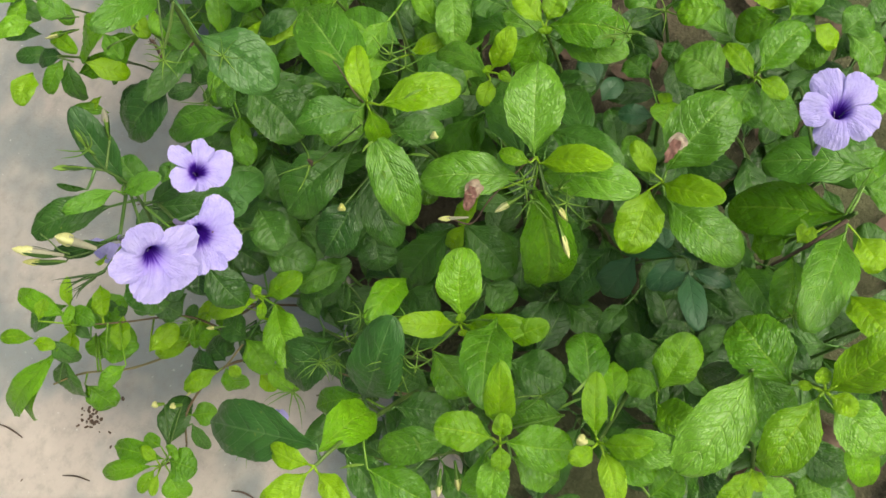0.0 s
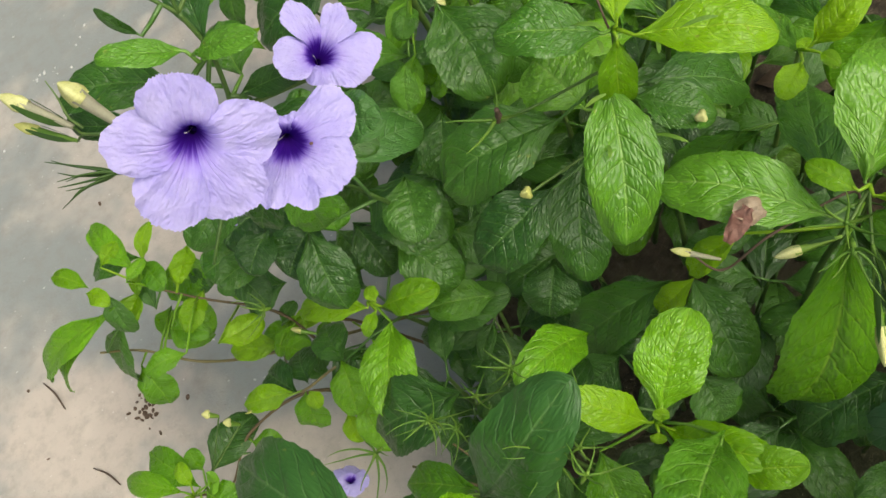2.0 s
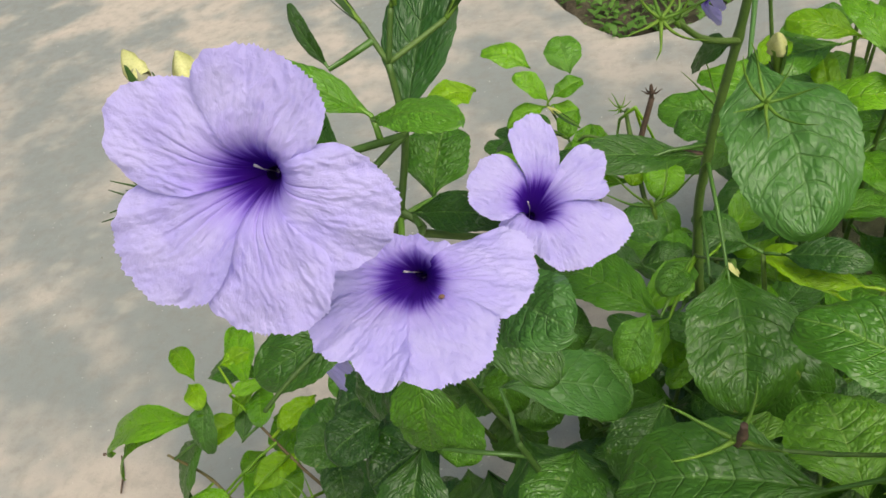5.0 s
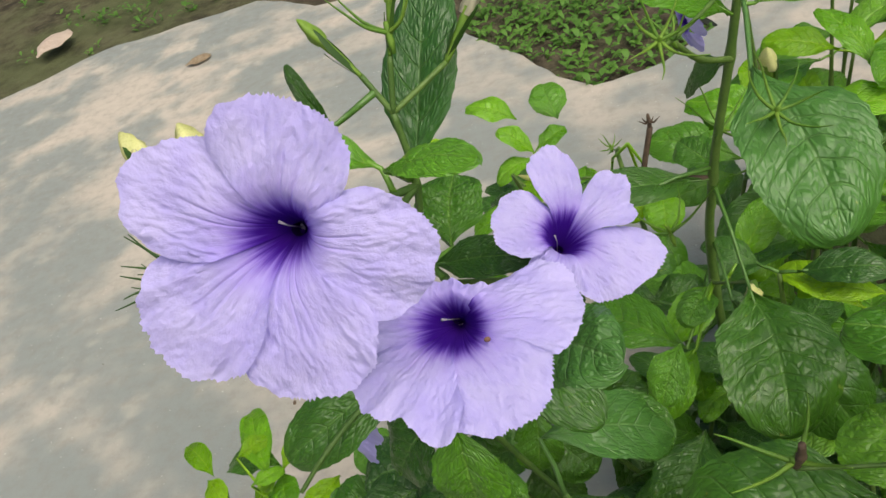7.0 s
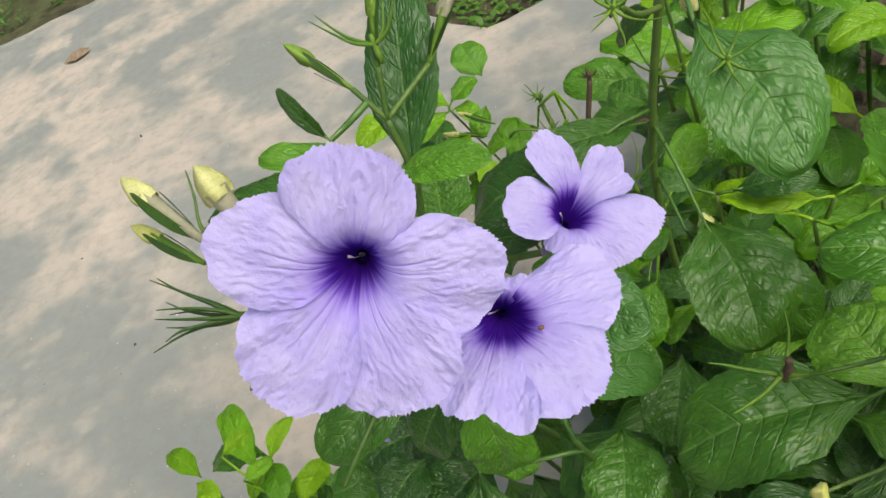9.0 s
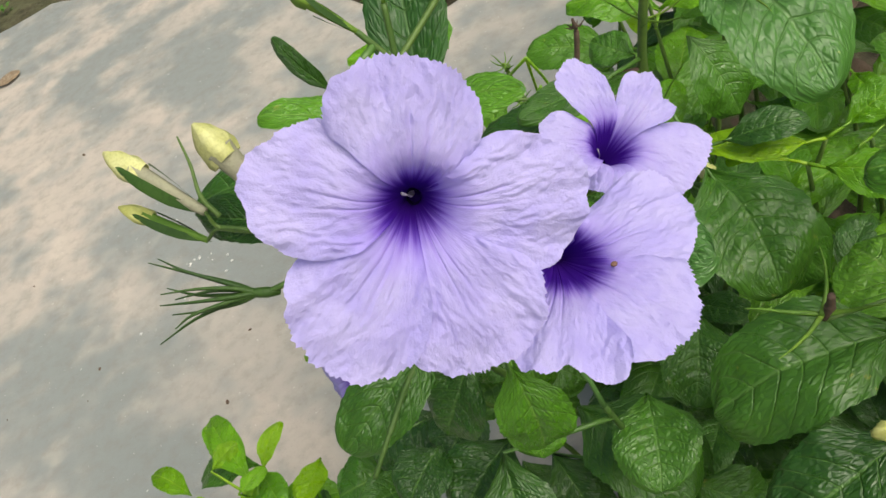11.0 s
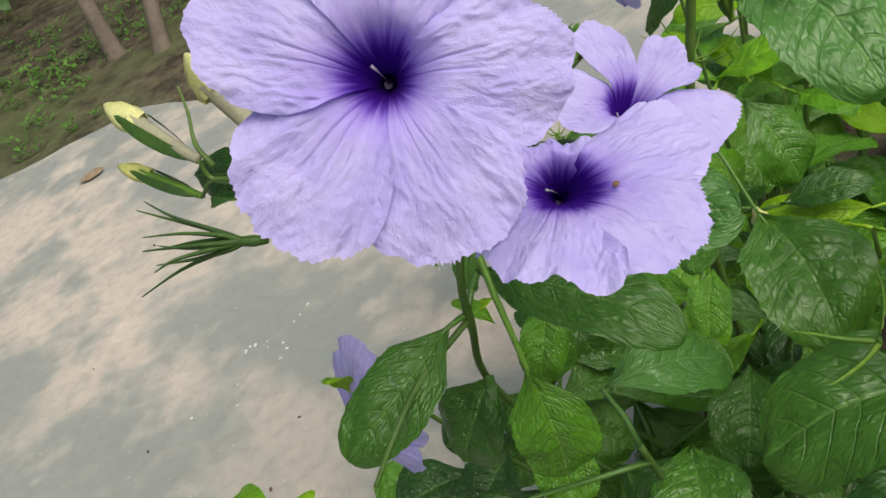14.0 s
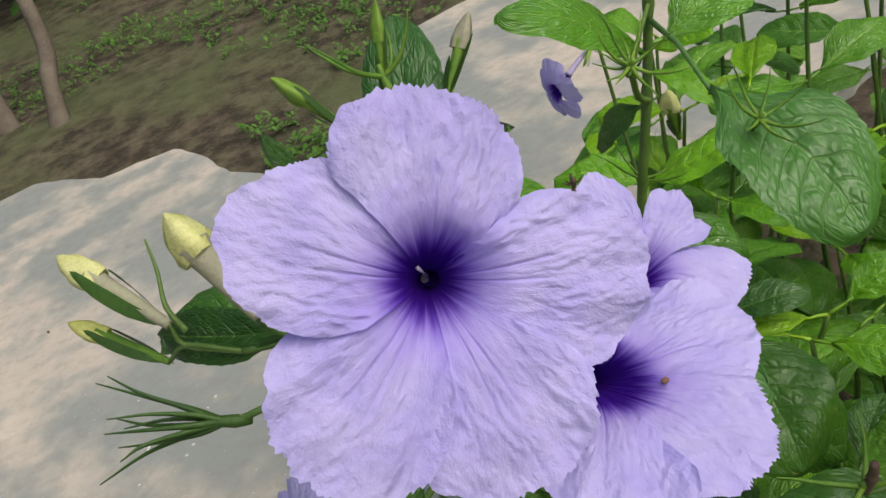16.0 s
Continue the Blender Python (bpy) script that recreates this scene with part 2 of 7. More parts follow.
GRASS = plain_material("low_weeds", (0.065, 0.17, 0.022), (0.17, 0.34, 0.05), 6, 0.6, 0.0005, 0.25)
CONCRETE, SOIL = concrete_material(), soil_material()


# ---- builders ----
def link(name, bm, material, origin=Vector()):
    bm.transform(Matrix.Translation(-Vector(origin)))
    data = bpy.data.meshes.new(name)
    bm.to_mesh(data)
    bm.free()
    data.materials.append(material)
    data.shade_smooth()
    return new(name, data)


ORIGIN = {}


def thing(name, base, label, category, group=""):
    ob = new(name)
    ob.location = base
    ob.empty_display_size = 0.02
    ORIGIN[ob.name] = Vector(base)
    return tagged(ob, label, category, group)


def part(name, bm, material, parent, label=""):
    ob = link(name, bm, material, ORIGIN[parent.name])
    ob.parent = parent
    ORIGIN[ob.name] = ORIGIN[parent.name]
    return tagged(ob, label)


def spline(points, steps):
    """A smooth line through the points."""
    p = [Vector(q) for q in points]
    p = [2 * p[0] - p[1], *p, 2 * p[-1] - p[-2]]
    out = []
    for a, b, c, d in zip(p, p[1:], p[2:], p[3:]):
        for k in range(steps):
            t = k / steps
            out.append(0.5 * (2 * b + (c - a) * t + (2 * a - 5 * b + 4 * c - d) * t * t + (3 * b - 3 * c + d - a) * t**3))
    return out + [p[-2]]


def tube(line, radius, sides=7, bm=None):
    """A closed round bar along a line; radius(t) for t from 0 to 1."""
    bm = bm or bmesh.new()
    line = [Vector(p) for p in line]
    rings, side = [], None
    for k, p in enumerate(line):
        along = (line[min(k + 1, len(line) - 1)] - line[max(k - 1, 0)]).normalized()
        side = along.orthogonal().normalized() if side is None else (side - along * side.dot(along)).normalized()
        other = along.cross(side)
        r = radius(k / (len(line) - 1))
        rings.append([bm.verts.new(p + r * (math.cos(a) * side + math.sin(a) * other)) for a in (2 * math.pi * j / sides for j in range(sides))])
    for a, b in zip(rings, rings[1:]):
        for j in range(sides):
            bm.faces.new((a[j], a[(j + 1) % sides], b[(j + 1) % sides], b[j]))
    bm.faces.new(rings[0][::-1])
    bm.faces.new(rings[-1])
    return bm


def stem(plant, points, thick=0.0022, thin=0.0011, material=None, name="stem"):
    line = spline(points, 8)
    count = max(len(points) - 1, 1)

    def radius(t):
        knot = abs(t * count - round(t * count))
        return thick + (thin - thick) * t + min(0.0007, 0.32 * thin) * max(0.0, 1 - knot * 9) * (0.05 < t < 0.97)

    return part(name, tube(line, radius, 8), material or STEM, plant)


def blade(base, tip, width, facing=(0, -0.2, 1), arch=0.10, fold=0.16, long=40, across=16, seed=0, bm=None, wave=1.0, hold=None, blunt=1.12):
    """A leaf: an arched midrib, a blade that bulges between its side veins, a scalloped edge and a short stalk."""
    own = bm is None
    bm = bm or bmesh.new()
    uv = bm.loops.layers.uv.verify()
    base, tip, up = Vector(base), Vector(tip), Vector(facing).normalized()
    length = (tip - base).length
    along = (tip - base) / length
    up = (up - along * up.dot(along)).normalized()
    side = along.cross(up)
    rnd = random.Random(seed * 7919 + 13)
    drift, bend = rnd.uniform(0, 50), rnd.uniform(-0.05, 0.05)
    n = 8
    rows = []
    for i in range(long + 1):
        v = 1 - (1 - i / long) ** 1.35
        spine = base + along * (length * v) + up * (arch * length * 4 * v * (1 - v) * (0.75 + 0.5 * v)) + side * (bend * length * math.sin(math.pi * v))
        w = 0.52 * width * max(0.0, math.sin(math.pi * min(1.0, v ** blunt))) ** 0.42 * min(1.0, 0.12 + (v / 0.34) ** 0.95)
        row = []
        for j in range(across + 1):
            u = 2 * j / across - 1
            a = abs(u)
            half = w * (1 + 0.019 * math.sin(v * n * 2 * math.pi * 1.5 + 2 * u) * (a > 0.85) + 0.09 * noise.noise((v * 4 + drift, u, 3)) * a)
            quilt = abs(math.sin(math.pi * (v * n - 1.1 * a - 1.2 * a * a))) * (1 - a**4) * min(1, a * 5) * min(1.0, 3.2 * (1 - v))
            ripple = noise.noise((u * 1.3 + drift, v * 3.4, drift)) * (0.35 + a)
            lift = w * fold * a + 0.034 * width * quilt * wave + 0.034 * width * noise.noise((u * 3.1 + drift, v * 9, 2 * drift)) * wave + 0.115 * width * ripple * wave - 0.12 * width * a * a * v
            row.append((bm.verts.new(spine + side * (u * half) + up * lift), (j / across, v)))
        rows.append(row)
    for p, q in zip(rows, rows[1:]):
        for j in range(across):
            corners = (p[j], p[j + 1], q[j + 1], q[j])
            face = bm.faces.new([c[0] for c in corners])
            for loop, c in zip(face.loops, corners):
                loop[uv].uv = c[1]
            face.smooth = True
    if hold is not None and own:
        hold = Vector(hold)
        mid = (hold + base) / 2 + up * 0.06 * (hold - base).length
        before = len(bm.faces)
        tube([hold, mid, base, base + along * length * 0.12 + up * arch * length * 0.3], lambda t: 0.00095 - 0.0004 * t, 6, bm)
        bm.faces.ensure_lookup_table()
        for face in bm.faces[before:]:
            for loop in face.loops:
                loop[uv].uv = (0.5, 0.3)
    return bm


COUNT = [0]


def leaf(plant, base, tip, width, material, arch=0.10, facing=(0, -0.2, 1), hold=None, fold=0.16, label="", wave=1.0, blunt=1.12):
    COUNT[0] += 1
    bm = blade(base, tip, width, facing, arch, fold, seed=COUNT[0], hold=hold, wave=wave, blunt=blunt)
    return part("leaf", bm, material, plant, label)


def sepals(plant, base, way, length=0.013, count=5, spread=0.55, name="calyx", material=None, parent=None, thick=0.00058):
    """A spent calyx: a small green cup with thin pointed sepals."""
    base, way = Vector(base), Vector(way).normalized()
    a = way.orthogonal().normalized()
    b = way.cross(a)
    bm = tube([base - way * 0.0025, base, base + way * 0.003, base + way * 0.0045], lambda t: thick * (0.8 + 0.7 * math.sin(math.pi * min(1, t * 1.2))), 8)
    cup = part(name, bm, material or SEPAL, parent or plant)
    for k in range(count):
        t = 2 * math.pi * (k + 0.2 * math.sin(k * 2.3)) / count
        out = a * math.cos(t) + b * math.sin(t)
        size = length * (0.8 + 0.4 * ((k * 37) % 10) / 10)
        sway = 0.16 * size * Vector((math.sin(k * 4.1 + size * 900), math.cos(k * 2.7), 0.5 * math.sin(k * 5.3)))
        line = [base + way * 0.002, base + way * size * 0.30 + out * size * spread * 0.45, base + way * size * 0.60 + out * size * spread * 0.85 + sway * 0.3, base + way * size * 0.85 + out * size * spread * 1.15 + sway]
        part("sepal", tube(spline(line, 4), lambda t: thick * (1 - 0.85 * t), 5), material or SEPAL, cup)
    return cup


def bud(plant, base, tip, radius=0.0032, body=None, cap=None, green=True):
    """A closed flower: a slender tube that swells to a crumpled cream tip, in a green calyx."""
    base, tip = Vector(base), Vector(tip)
    way = (tip - base).normalized()
    line = [base.lerp(tip, t) for t in (0, 0.12, 0.28, 0.45, 0.6, 0.7)]
    ob = part("bud", tube(spline(line, 3), lambda t: radius * (0.35 + 0.5 * t), 8), body or BUD_GREY, plant, "slender closed flower bud with a cream tip")
    bm = bmesh.new()
    a = way.orthogonal().normalized()
    b = way.cross(a)
    rings = []
    for i in range(9):
        t = i / 8
        r = radius * (0.86 + 0.75 * t - 1.50 * t * t)
        centre = base.lerp(tip, 0.60 + 0.40 * t)
        rings.append([bm.verts.new(centre + (a * math.cos(k * math.pi / 6 + t * 0.9) + b * math.sin(k * math.pi / 6 + t * 0.9)) * r * (1 + 0.27 * math.cos(k * math.pi / 2 + 3.4 * t + 5 * radius) + 0.16 * noise.noise((k * 1.7, t * 4, radius * 900)))) for k in range(12)])
    for p, q in zip(rings, rings[1:]):
        for k in range(12):
            bm.faces.new((p[k], p[(k + 1) % 12], q[(k + 1) % 12], q[k]))
    bm.faces.new(rings[-1])
    part("bud_tip", bm, cap or BUD, ob, "crumpled cream-yellow tip")
    for k in range(3 if green else 0):
        t = 2.1 * k + 0.6
        out = a * math.cos(t) + b * math.sin(t)
        part("sepal", blade(base - way * 0.001, base + way * (tip - base).length * (0.62, 0.5, 0.78)[k] + out * radius * 1.1, radius * 0.95, out, 0.02, 0.1, 10, 4, k, None, 0.3), SEPAL_DARK, ob)
    return ob


def petal_sheet(centre, right, top, out, axis, start, end, reach, droop, first, last, scale, seed):
    """One petal: a fan between two directions, with a finely toothed frilled edge and crepe wrinkles, that rises out of the funnel."""
    bm = bmesh.new()
    uv = bm.loops.layers.uv.verify()
    ns, nu = (60, 150) if scale > 0.75 else (28, 60)
    rnd = random.Random(seed * 31)
    mid, half = radians((start + end) / 2), radians((end - start) / 2 + 3.0)
    folds = [(-0.14 + rnd.uniform(-0.05, 0.05), 0.030, 1.0), (0.14 + rnd.uniform(-0.05, 0.05), 0.030, 1.0), (rnd.choice((-0.5, 0.5)), 0.12, 1.6)]
    knots = [p.x for p in spline([Vector((r, 0, 0)) for r in reach], 12)]
    outline = np.interp(np.linspace(0, len(knots) - 1, nu + 1), range(len(knots)), knots)
    r0 = 0.00015 * scale
    rows = []
    for i in range(ns + 1):
        s = i / ns
        row = []
        for j in range(nu + 1):
            u = 2 * j / nu - 1
            jag = max(0.0, 0.70 + 1.1 * noise.noise((u * 2.2, seed * 3.3, 5)))
            saw = (abs(((u * 18 + 2.6 * noise.noise((u * 4, seed, 2))) % 1.0) - 0.68) - 0.25) * jag * 0.038
            frill = noise.noise((u * 3, seed * 3.1, 0.3)) * 0.030 + noise.noise((u * 9, seed * 5.7, 1.7)) * 0.030 + saw
            far = outline[j] * (1 + frill) * (1 - 0.12 * abs(u) ** 16)
            rho = r0 + s * (far - r0)
            angle = mid + half * u * (1 - 0.02 * math.sin(math.pi * min(1.0, s * 1.1))) + 0.014 * noise.noise((s * 7, seed, u * 2)) * s
            flat = right * math.cos(angle) + top * math.sin(angle)
            a, b = half * u * 0.016, rho / scale
            funnel = -0.0170 * scale * max(0.0, 1 - rho / (0.0092 * scale)) ** 2.2
            cup = -0.0020 * scale * max(0.0, 1 - s / 0.7) ** 2
            crest = sum(-0.00024 * k * math.exp(-((u - c) / w) ** 2) for c, w, k in folds) * math.sin(math.pi * min(1.0, 1.25 * s + 0.05))
            puff = 0.0012 * math.cos(u * math.pi * 0.5) * s * (1 - 0.6 * s)
            warp = 0.0010 * noise.noise((a * 260, b * 260, seed))
            c = a * (0.35 + 60 * b)
            fan = noise.noise(((c + warp) * 420 + seed * 3, b * 300 + 260 * warp, seed))
            fine = noise.noise(((c + warp) * 900, b * 700 + seed, 7 + seed))
            crepe = 0.00042 * (0.35 - abs(fan)) + 0.00024 * fine + 0.00075 * noise.noise((c * 150 + seed, b * 150, 4))
            crepe *= min(1.0, max(0.0, s - 0.12) * 2.2)
            ruffle = 0.0011 * s**3 * (math.sin(2.7 * u * math.pi + seed * 1.9) * abs(u) + 0.8 * noise.noise((u * 5, seed * 2.3, 9)))
            edge = s * (last * max(0.0, u) ** 1.6 + first * max(0.0, -u) ** 1.6)
            z = cup + (crest + puff + crepe + ruffle) * scale + edge - droop * s * s
            row.append((bm.verts.new(centre + flat * rho + axis * funnel + out * z), (j / nu, rho / (0.025 * scale))))
        rows.append(row)
    for p, q in zip(rows, rows[1:]):
        for j in range(nu):
            corners = (p[j], p[j + 1], q[j + 1], q[j])
            face = bm.faces.new([c[0] for c in corners])
            for loop, c in zip(face.loops, corners):
                loop[uv].uv = c[1]
    return bm


def round_petals(*petals):
    """Even petals from (degrees, length, half width, droop)."""
    made = []
    for angle, length, half, droop in petals:
        wide = math.degrees(math.atan2(half, 0.70 * length)) * 1.05
        made.append((angle - wide, angle + wide, [length * k for k in (0.74, 0.92, 0.99, 1.0, 0.99, 0.92, 0.74)], droop, -0.0008, 0.0010))
    return made


def flower(plant, centre, out, petals, foot=None, scale=1.0, label="lilac trumpet flower with a violet throat", seed=1, face=None):
    """petals: (from degrees, to degrees, reach at seven even steps between, droop, rise of the first and the last edge), seen from the front, anticlockwise."""
    centre, out = Vector(centre), Vector(out).normalized()
    right = Vector((0, 0, 1)).cross(out).normalized()
    top = out.cross(right)
    foot = Vector(foot) if foot else centre - out * 0.034 * scale - Vector((0, 0, 0.006))
    axis = Vector(face).normalized() if face else (centre - foot).normalized()
    deep = centre - axis * 0.0125 * scale
    line = spline([deep - axis * 0.004 * scale, (centre - axis * 0.018 * scale).lerp(centre.lerp(foot, 0.55), 0.5), centre.lerp(foot, 0.8), foot], 6)
    body = part("flower", tube(line, lambda t: scale * (0.0026 - 0.0011 * min(1, t * 1.5) ** 0.7), 14), TUBE, plant, label)
    bm = bmesh.new()
    rings = []
    for i in range(7):
        t = i / 6
        r = scale * (0.0011 - 0.0005 * t)
        rings.append([bm.verts.new(deep + axis * scale * (0.0003 - 0.0150 * t) + (right * math.cos(a) + top * math.sin(a)) * r) for a in (2 * math.pi * k / 20 for k in range(20))])
    for p, q in zip(rings, rings[1:]):
        for k in range(20):
            bm.faces.new((p[k], p[(k + 1) % 20], q[(k + 1) % 20], q[k]))
    bm.faces.new(rings[-1])
    part("throat", bm, THROAT, body, "deep violet throat")
    for k, (start, end, reach, droop, first, last) in enumerate(petals):
        bm = petal_sheet(centre + out * 0.00012 * k, right, top, out, axis, start, end, reach, droop, first, last, scale, seed + k)
        part("petal", bm, PETAL, body)
    part("stamen", tube([deep - axis * 0.002, deep + top * 0.0012 - right * 0.0004 + axis * 0.0030, deep + top * 0.0022 - right * 0.0008 + axis * 0.0050], lambda t: scale * (0.00012 + 0.00014 * (t > 0.6)), 6), ANTHER, body)
    a = out.orthogonal().normalized()
    b = out.cross(a)
    way = (centre - out * 0.02 * scale - foot).normalized()
    for k in range(5):
        t = 2 * math.pi * k / 5
        s = a * math.cos(t) + b * math.sin(t)
        part("sepal", blade(foot, foot + way * 0.016 * scale + s * 0.0042 * scale, 0.0018, s, 0.02, 0.1, 8, 4, k, None, 0.3), SEPAL, body)
    return body


def withered(plant, a, b, size):
    """A collapsed brown flower stuck to a leaf: a thin stain of petals and a crumpled strip."""
    a, b = Vector(a), Vector(b)
    bm = bmesh.new()
    rings = []
    for i in range(7):
        ring = []
        for k in range(22):
            t = 2 * math.pi * k / 22
            r = size * i / 6 * (1 + 0.35 * noise.noise((math.cos(t) * 1.6 + a.x * 90, math.sin(t) * 1.6, 3)))
            p = a + Vector((math.cos(t) * r, math.sin(t) * r * 0.9, 0))
            p.z += 0.0020 * noise.noise(p * 320) - 0.12 * r
            ring.append(bm.verts.new(p))
        rings.append(ring)
    for p, q in zip(rings, rings[1:]):
        for k in range(22):
            bm.faces.new((p[k], p[(k + 1) % 22], q[(k + 1) % 22], q[k]))
    ob = part("withered_flower", bm, LEAF_BLOTCH, plant, "brown withered flower stuck to a leaf")
    bm = bmesh.new()
    way = (b - a).normalized()
    side = way.cross(Vector((0, 0, 1))).normalized()
    rows = []
    for i in range(19):
        t = i / 18
        mid = a.lerp(b, t)
        w = size * (0.35 + 0.30 * math.sin(3.1 * t + 0.4) + 0.25 * noise.noise((t * 5, a.x * 70, 1)))
        rows.append([bm.verts.new(mid + side * (w * (j / 4 - 1)) + Vector((0, 0, 0.0015 + size * 0.30 * noise.noise((t * 6, j * 0.8, a.y * 60))))) for j in range(9)])
    for p, q in zip(rows, rows[1:]):
        for j in range(8):
            bm.faces.new((p[j], p[j + 1], q[j + 1], q[j]))
    part("crumpled_petal", bm, RUST_PETAL, ob, "crumpled reddish brown dry petal")
    return ob


def sepal_scrap(a, b):
    """A dropped sepal lying on a leaf."""
    ob = link("fallen_sepal", blade(a, b, 0.0016, (0, -0.3, 1), 0.06, 0.3, 10, 4, 2, None, 0.4), SEPAL)
    return tagged(ob, "thin pale green dropped sepal lying on a leaf", "sepal", "dropped sepals")


# ---- the ground ----
def spread(n, reach, power=3.0):
    return [math.copysign(abs(k / n) ** power, k) * reach for k in range(-n, n + 1)]


bm = bmesh.new()
lines = [[bm.verts.new((x, y + 0.5, -0.014 + (noise.noise((x * 3, y * 3, 0)) * 0.006 + noise.noise((x * 11, y * 11, 5)) * 0.004) / (1 + 0.02 * (x * x + y * y)))) for y in spread(70, 80)] for x in spread(70, 80)]
for a, b in zip(lines, lines[1:]):
    for k in range(len(a) - 1):
        bm.faces.new((a[k], b[k], b[k + 1], a[k + 1]))
tagged(link("ground", bm, SOIL), "bare brown garden soil with patches of low weeds", "ground", kind="structure")

# The concrete path: an uneven slab with broken edges.
EDGE = [(-2.6, -2.2), (-0.10, -2.2), (-0.07, -0.6), (-0.05, -0.15), (-0.01, 0.06), (0.05, 0.24), (0.13, 0.42), (0.30, 0.62), (0.60, 0.72), (1.3, 0.80), (3.0, 0.95),
        (3.0, 1.5), (1.2, 1.42), (0.60, 1.44), (0.27, 1.42), (0.24, 1.24), (0.235, 1.08), (0.26, 0.94), (0.19, 0.885), (0.10, 0.868), (0.035, 0.985), (-0.03, 1.09), (-0.09, 1.18), (-0.17, 1.355),
        (-0.30, 1.36), (-0.41, 1.45), (-0.67, 1.43), (-0.87, 1.33), (-1.3, 1.22), (-2.6, 1.0)]
ring = []
for p, q in zip(EDGE, EDGE[1:] + EDGE[:1]):
    p, q = Vector((*p, 0)), Vector((*q, 0))
    count = max(2, int((q - p).length / 0.02))
    for k in range(count):
        at = p.lerp(q, k / count)
        ring.append(at + 0.014 * Vector((noise.noise(at * 9), noise.noise(at * 9 + Vector((7, 3, 1))), 0)) + 0.005 * Vector((noise.noise(at * 43), noise.noise(at * 43 + Vector((2, 9, 4))), 0)))
bm = bmesh.new()
middle = Vector((-0.6, 0.3, 0))
tops = [bm.verts.new(p) for p in ring]
lower = [bm.verts.new(p + Vector((0, 0, -0.004)) + (p - middle).normalized() * 0.004) for p in ring]
foot = [bm.verts.new(p + Vector((0, 0, -0.07)) + (p - middle).normalized() * 0.006) for p in ring]
for a, b in ((lower, tops), (foot, lower)):
    for k in range(len(ring)):
        bm.faces.new((a[k - 1], a[k], b[k], b[k - 1]))
bmesh.ops.triangle_fill(bm, edges=[bm.edges.get((tops[k - 1], tops[k])) for k in range(len(ring))], use_beauty=True, use_dissolve=False)
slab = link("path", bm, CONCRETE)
slab.data.shade_flat()
tagged(slab, "worn beige and grey concrete path with broken edges", "path", kind="structure")


def scattered(name, label, category, material, places, maker):
    """One object of many small pieces that nobody could count."""
    bm = bmesh.new()
    for k, place in enumerate(places):
        maker(bm, k, Vector(place))
    return tagged(link(name, bm, material), label, category, kind="stuff")


def inside(x, y):
    hit = False
    for (ax, ay), (bx, by) in zip(EDGE, EDGE[1:] + EDGE[:1]):
        if (ay > y) != (by > y) and x < (bx - ax) * (y - ay) / (by - ay) + ax:
            hit = not hit
    return hit


dice = random.Random(5)


def weed(bm, k, p):
    turn = dice.uniform(0, 6.28)
    for j in range(3):
        a = turn + j * 2.1 + dice.uniform(-0.4, 0.4)
        size = dice.uniform(0.006, 0.015)
        root = p + Vector((0, 0, dice.uniform(0.0, 0.02)))
        blade(root, root + Vector((math.cos(a) * size, math.sin(a) * size, size * dice.uniform(0.1, 0.7))), size * dice.uniform(0.35, 0.6), (0, 0, 1), 0.12, 0.2, 5, 2, k, bm, 0.4)


spots = []
while len(spots) < 1980:
    x, y = (dice.uniform(-1.5, 0.35), dice.uniform(0.85, 2.7)) if len(spots) < 1700 else (dice.uniform(-0.08, 0.30), dice.uniform(0.86, 1.45))
    thick = noise.noise((x * 2.3, y * 2.3, 8)) + 0.5 * noise.noise((x * 9, y * 9, 2)) + (0.8 if abs(x - 0.11) < 0.15 and y < 1.2 else 0) - 0.10 - 0.25 * (x < -0.15 and y < 1.5)
    if not inside(x, y) and thick > 0.02:
        spots.append((x, y, -0.014))
scattered("weeds", "patches of low bright green weeds on the soil", "weeds", GRASS, spots, weed)


def litter(bm, k, p):
    a, size = dice.uniform(0, 6.28), dice.uniform(0.02, 0.045)
    rise = dice.uniform(0.0, 0.012)
    blade(p, p + Vector((math.cos(a) * size, math.sin(a) * size, rise)), size * dice.uniform(0.4, 0.7), (dice.uniform(-0.4, 0.4), dice.uniform(-0.4, 0.4), 1), dice.uniform(-0.1, 0.3), 0.3, 6, 4, k, bm, 1.6)


spots = []
while len(spots) < 170:
    x, y = dice.uniform(-0.05, 0.6), dice.uniform(-0.4, 0.6)
    if not inside(x, y):
        spots.append((x, y, -0.010))
scattered("leaf_litter", "dry brown leaves on the dark soil", "leaf litter", LEAF_DEAD, spots, litter)


def pebble(bm, k, p):
    size = dice.uniform(0.0007, 0.0024)
    m = Matrix.Translation(p + Vector((0, 0, size * 0.3))) @ Euler((dice.uniform(0, 3), dice.uniform(0, 3), dice.uniform(0, 3))).to_matrix().to_4x4() @ Matrix.Diagonal((size * 1.5, size, size * 0.6, 1))
    bmesh.ops.create_icosphere(bm, subdivisions=1, radius=1.0, matrix=m)


spots = [(-0.33 + dice.gauss(0, 0.16), 0.35 + dice.gauss(0, 0.25), 0) for _ in range(26)]
spots += [(-0.271 + dice.gauss(0, 0.010), 0.232 + dice.gauss(0, 0.008), 0) for _ in range(30)]
scattered("grit", "small dark crumbs of soil on the concrete", "grit", TWIG, [s for s in spots if inside(s[0], s[1])], pebble)



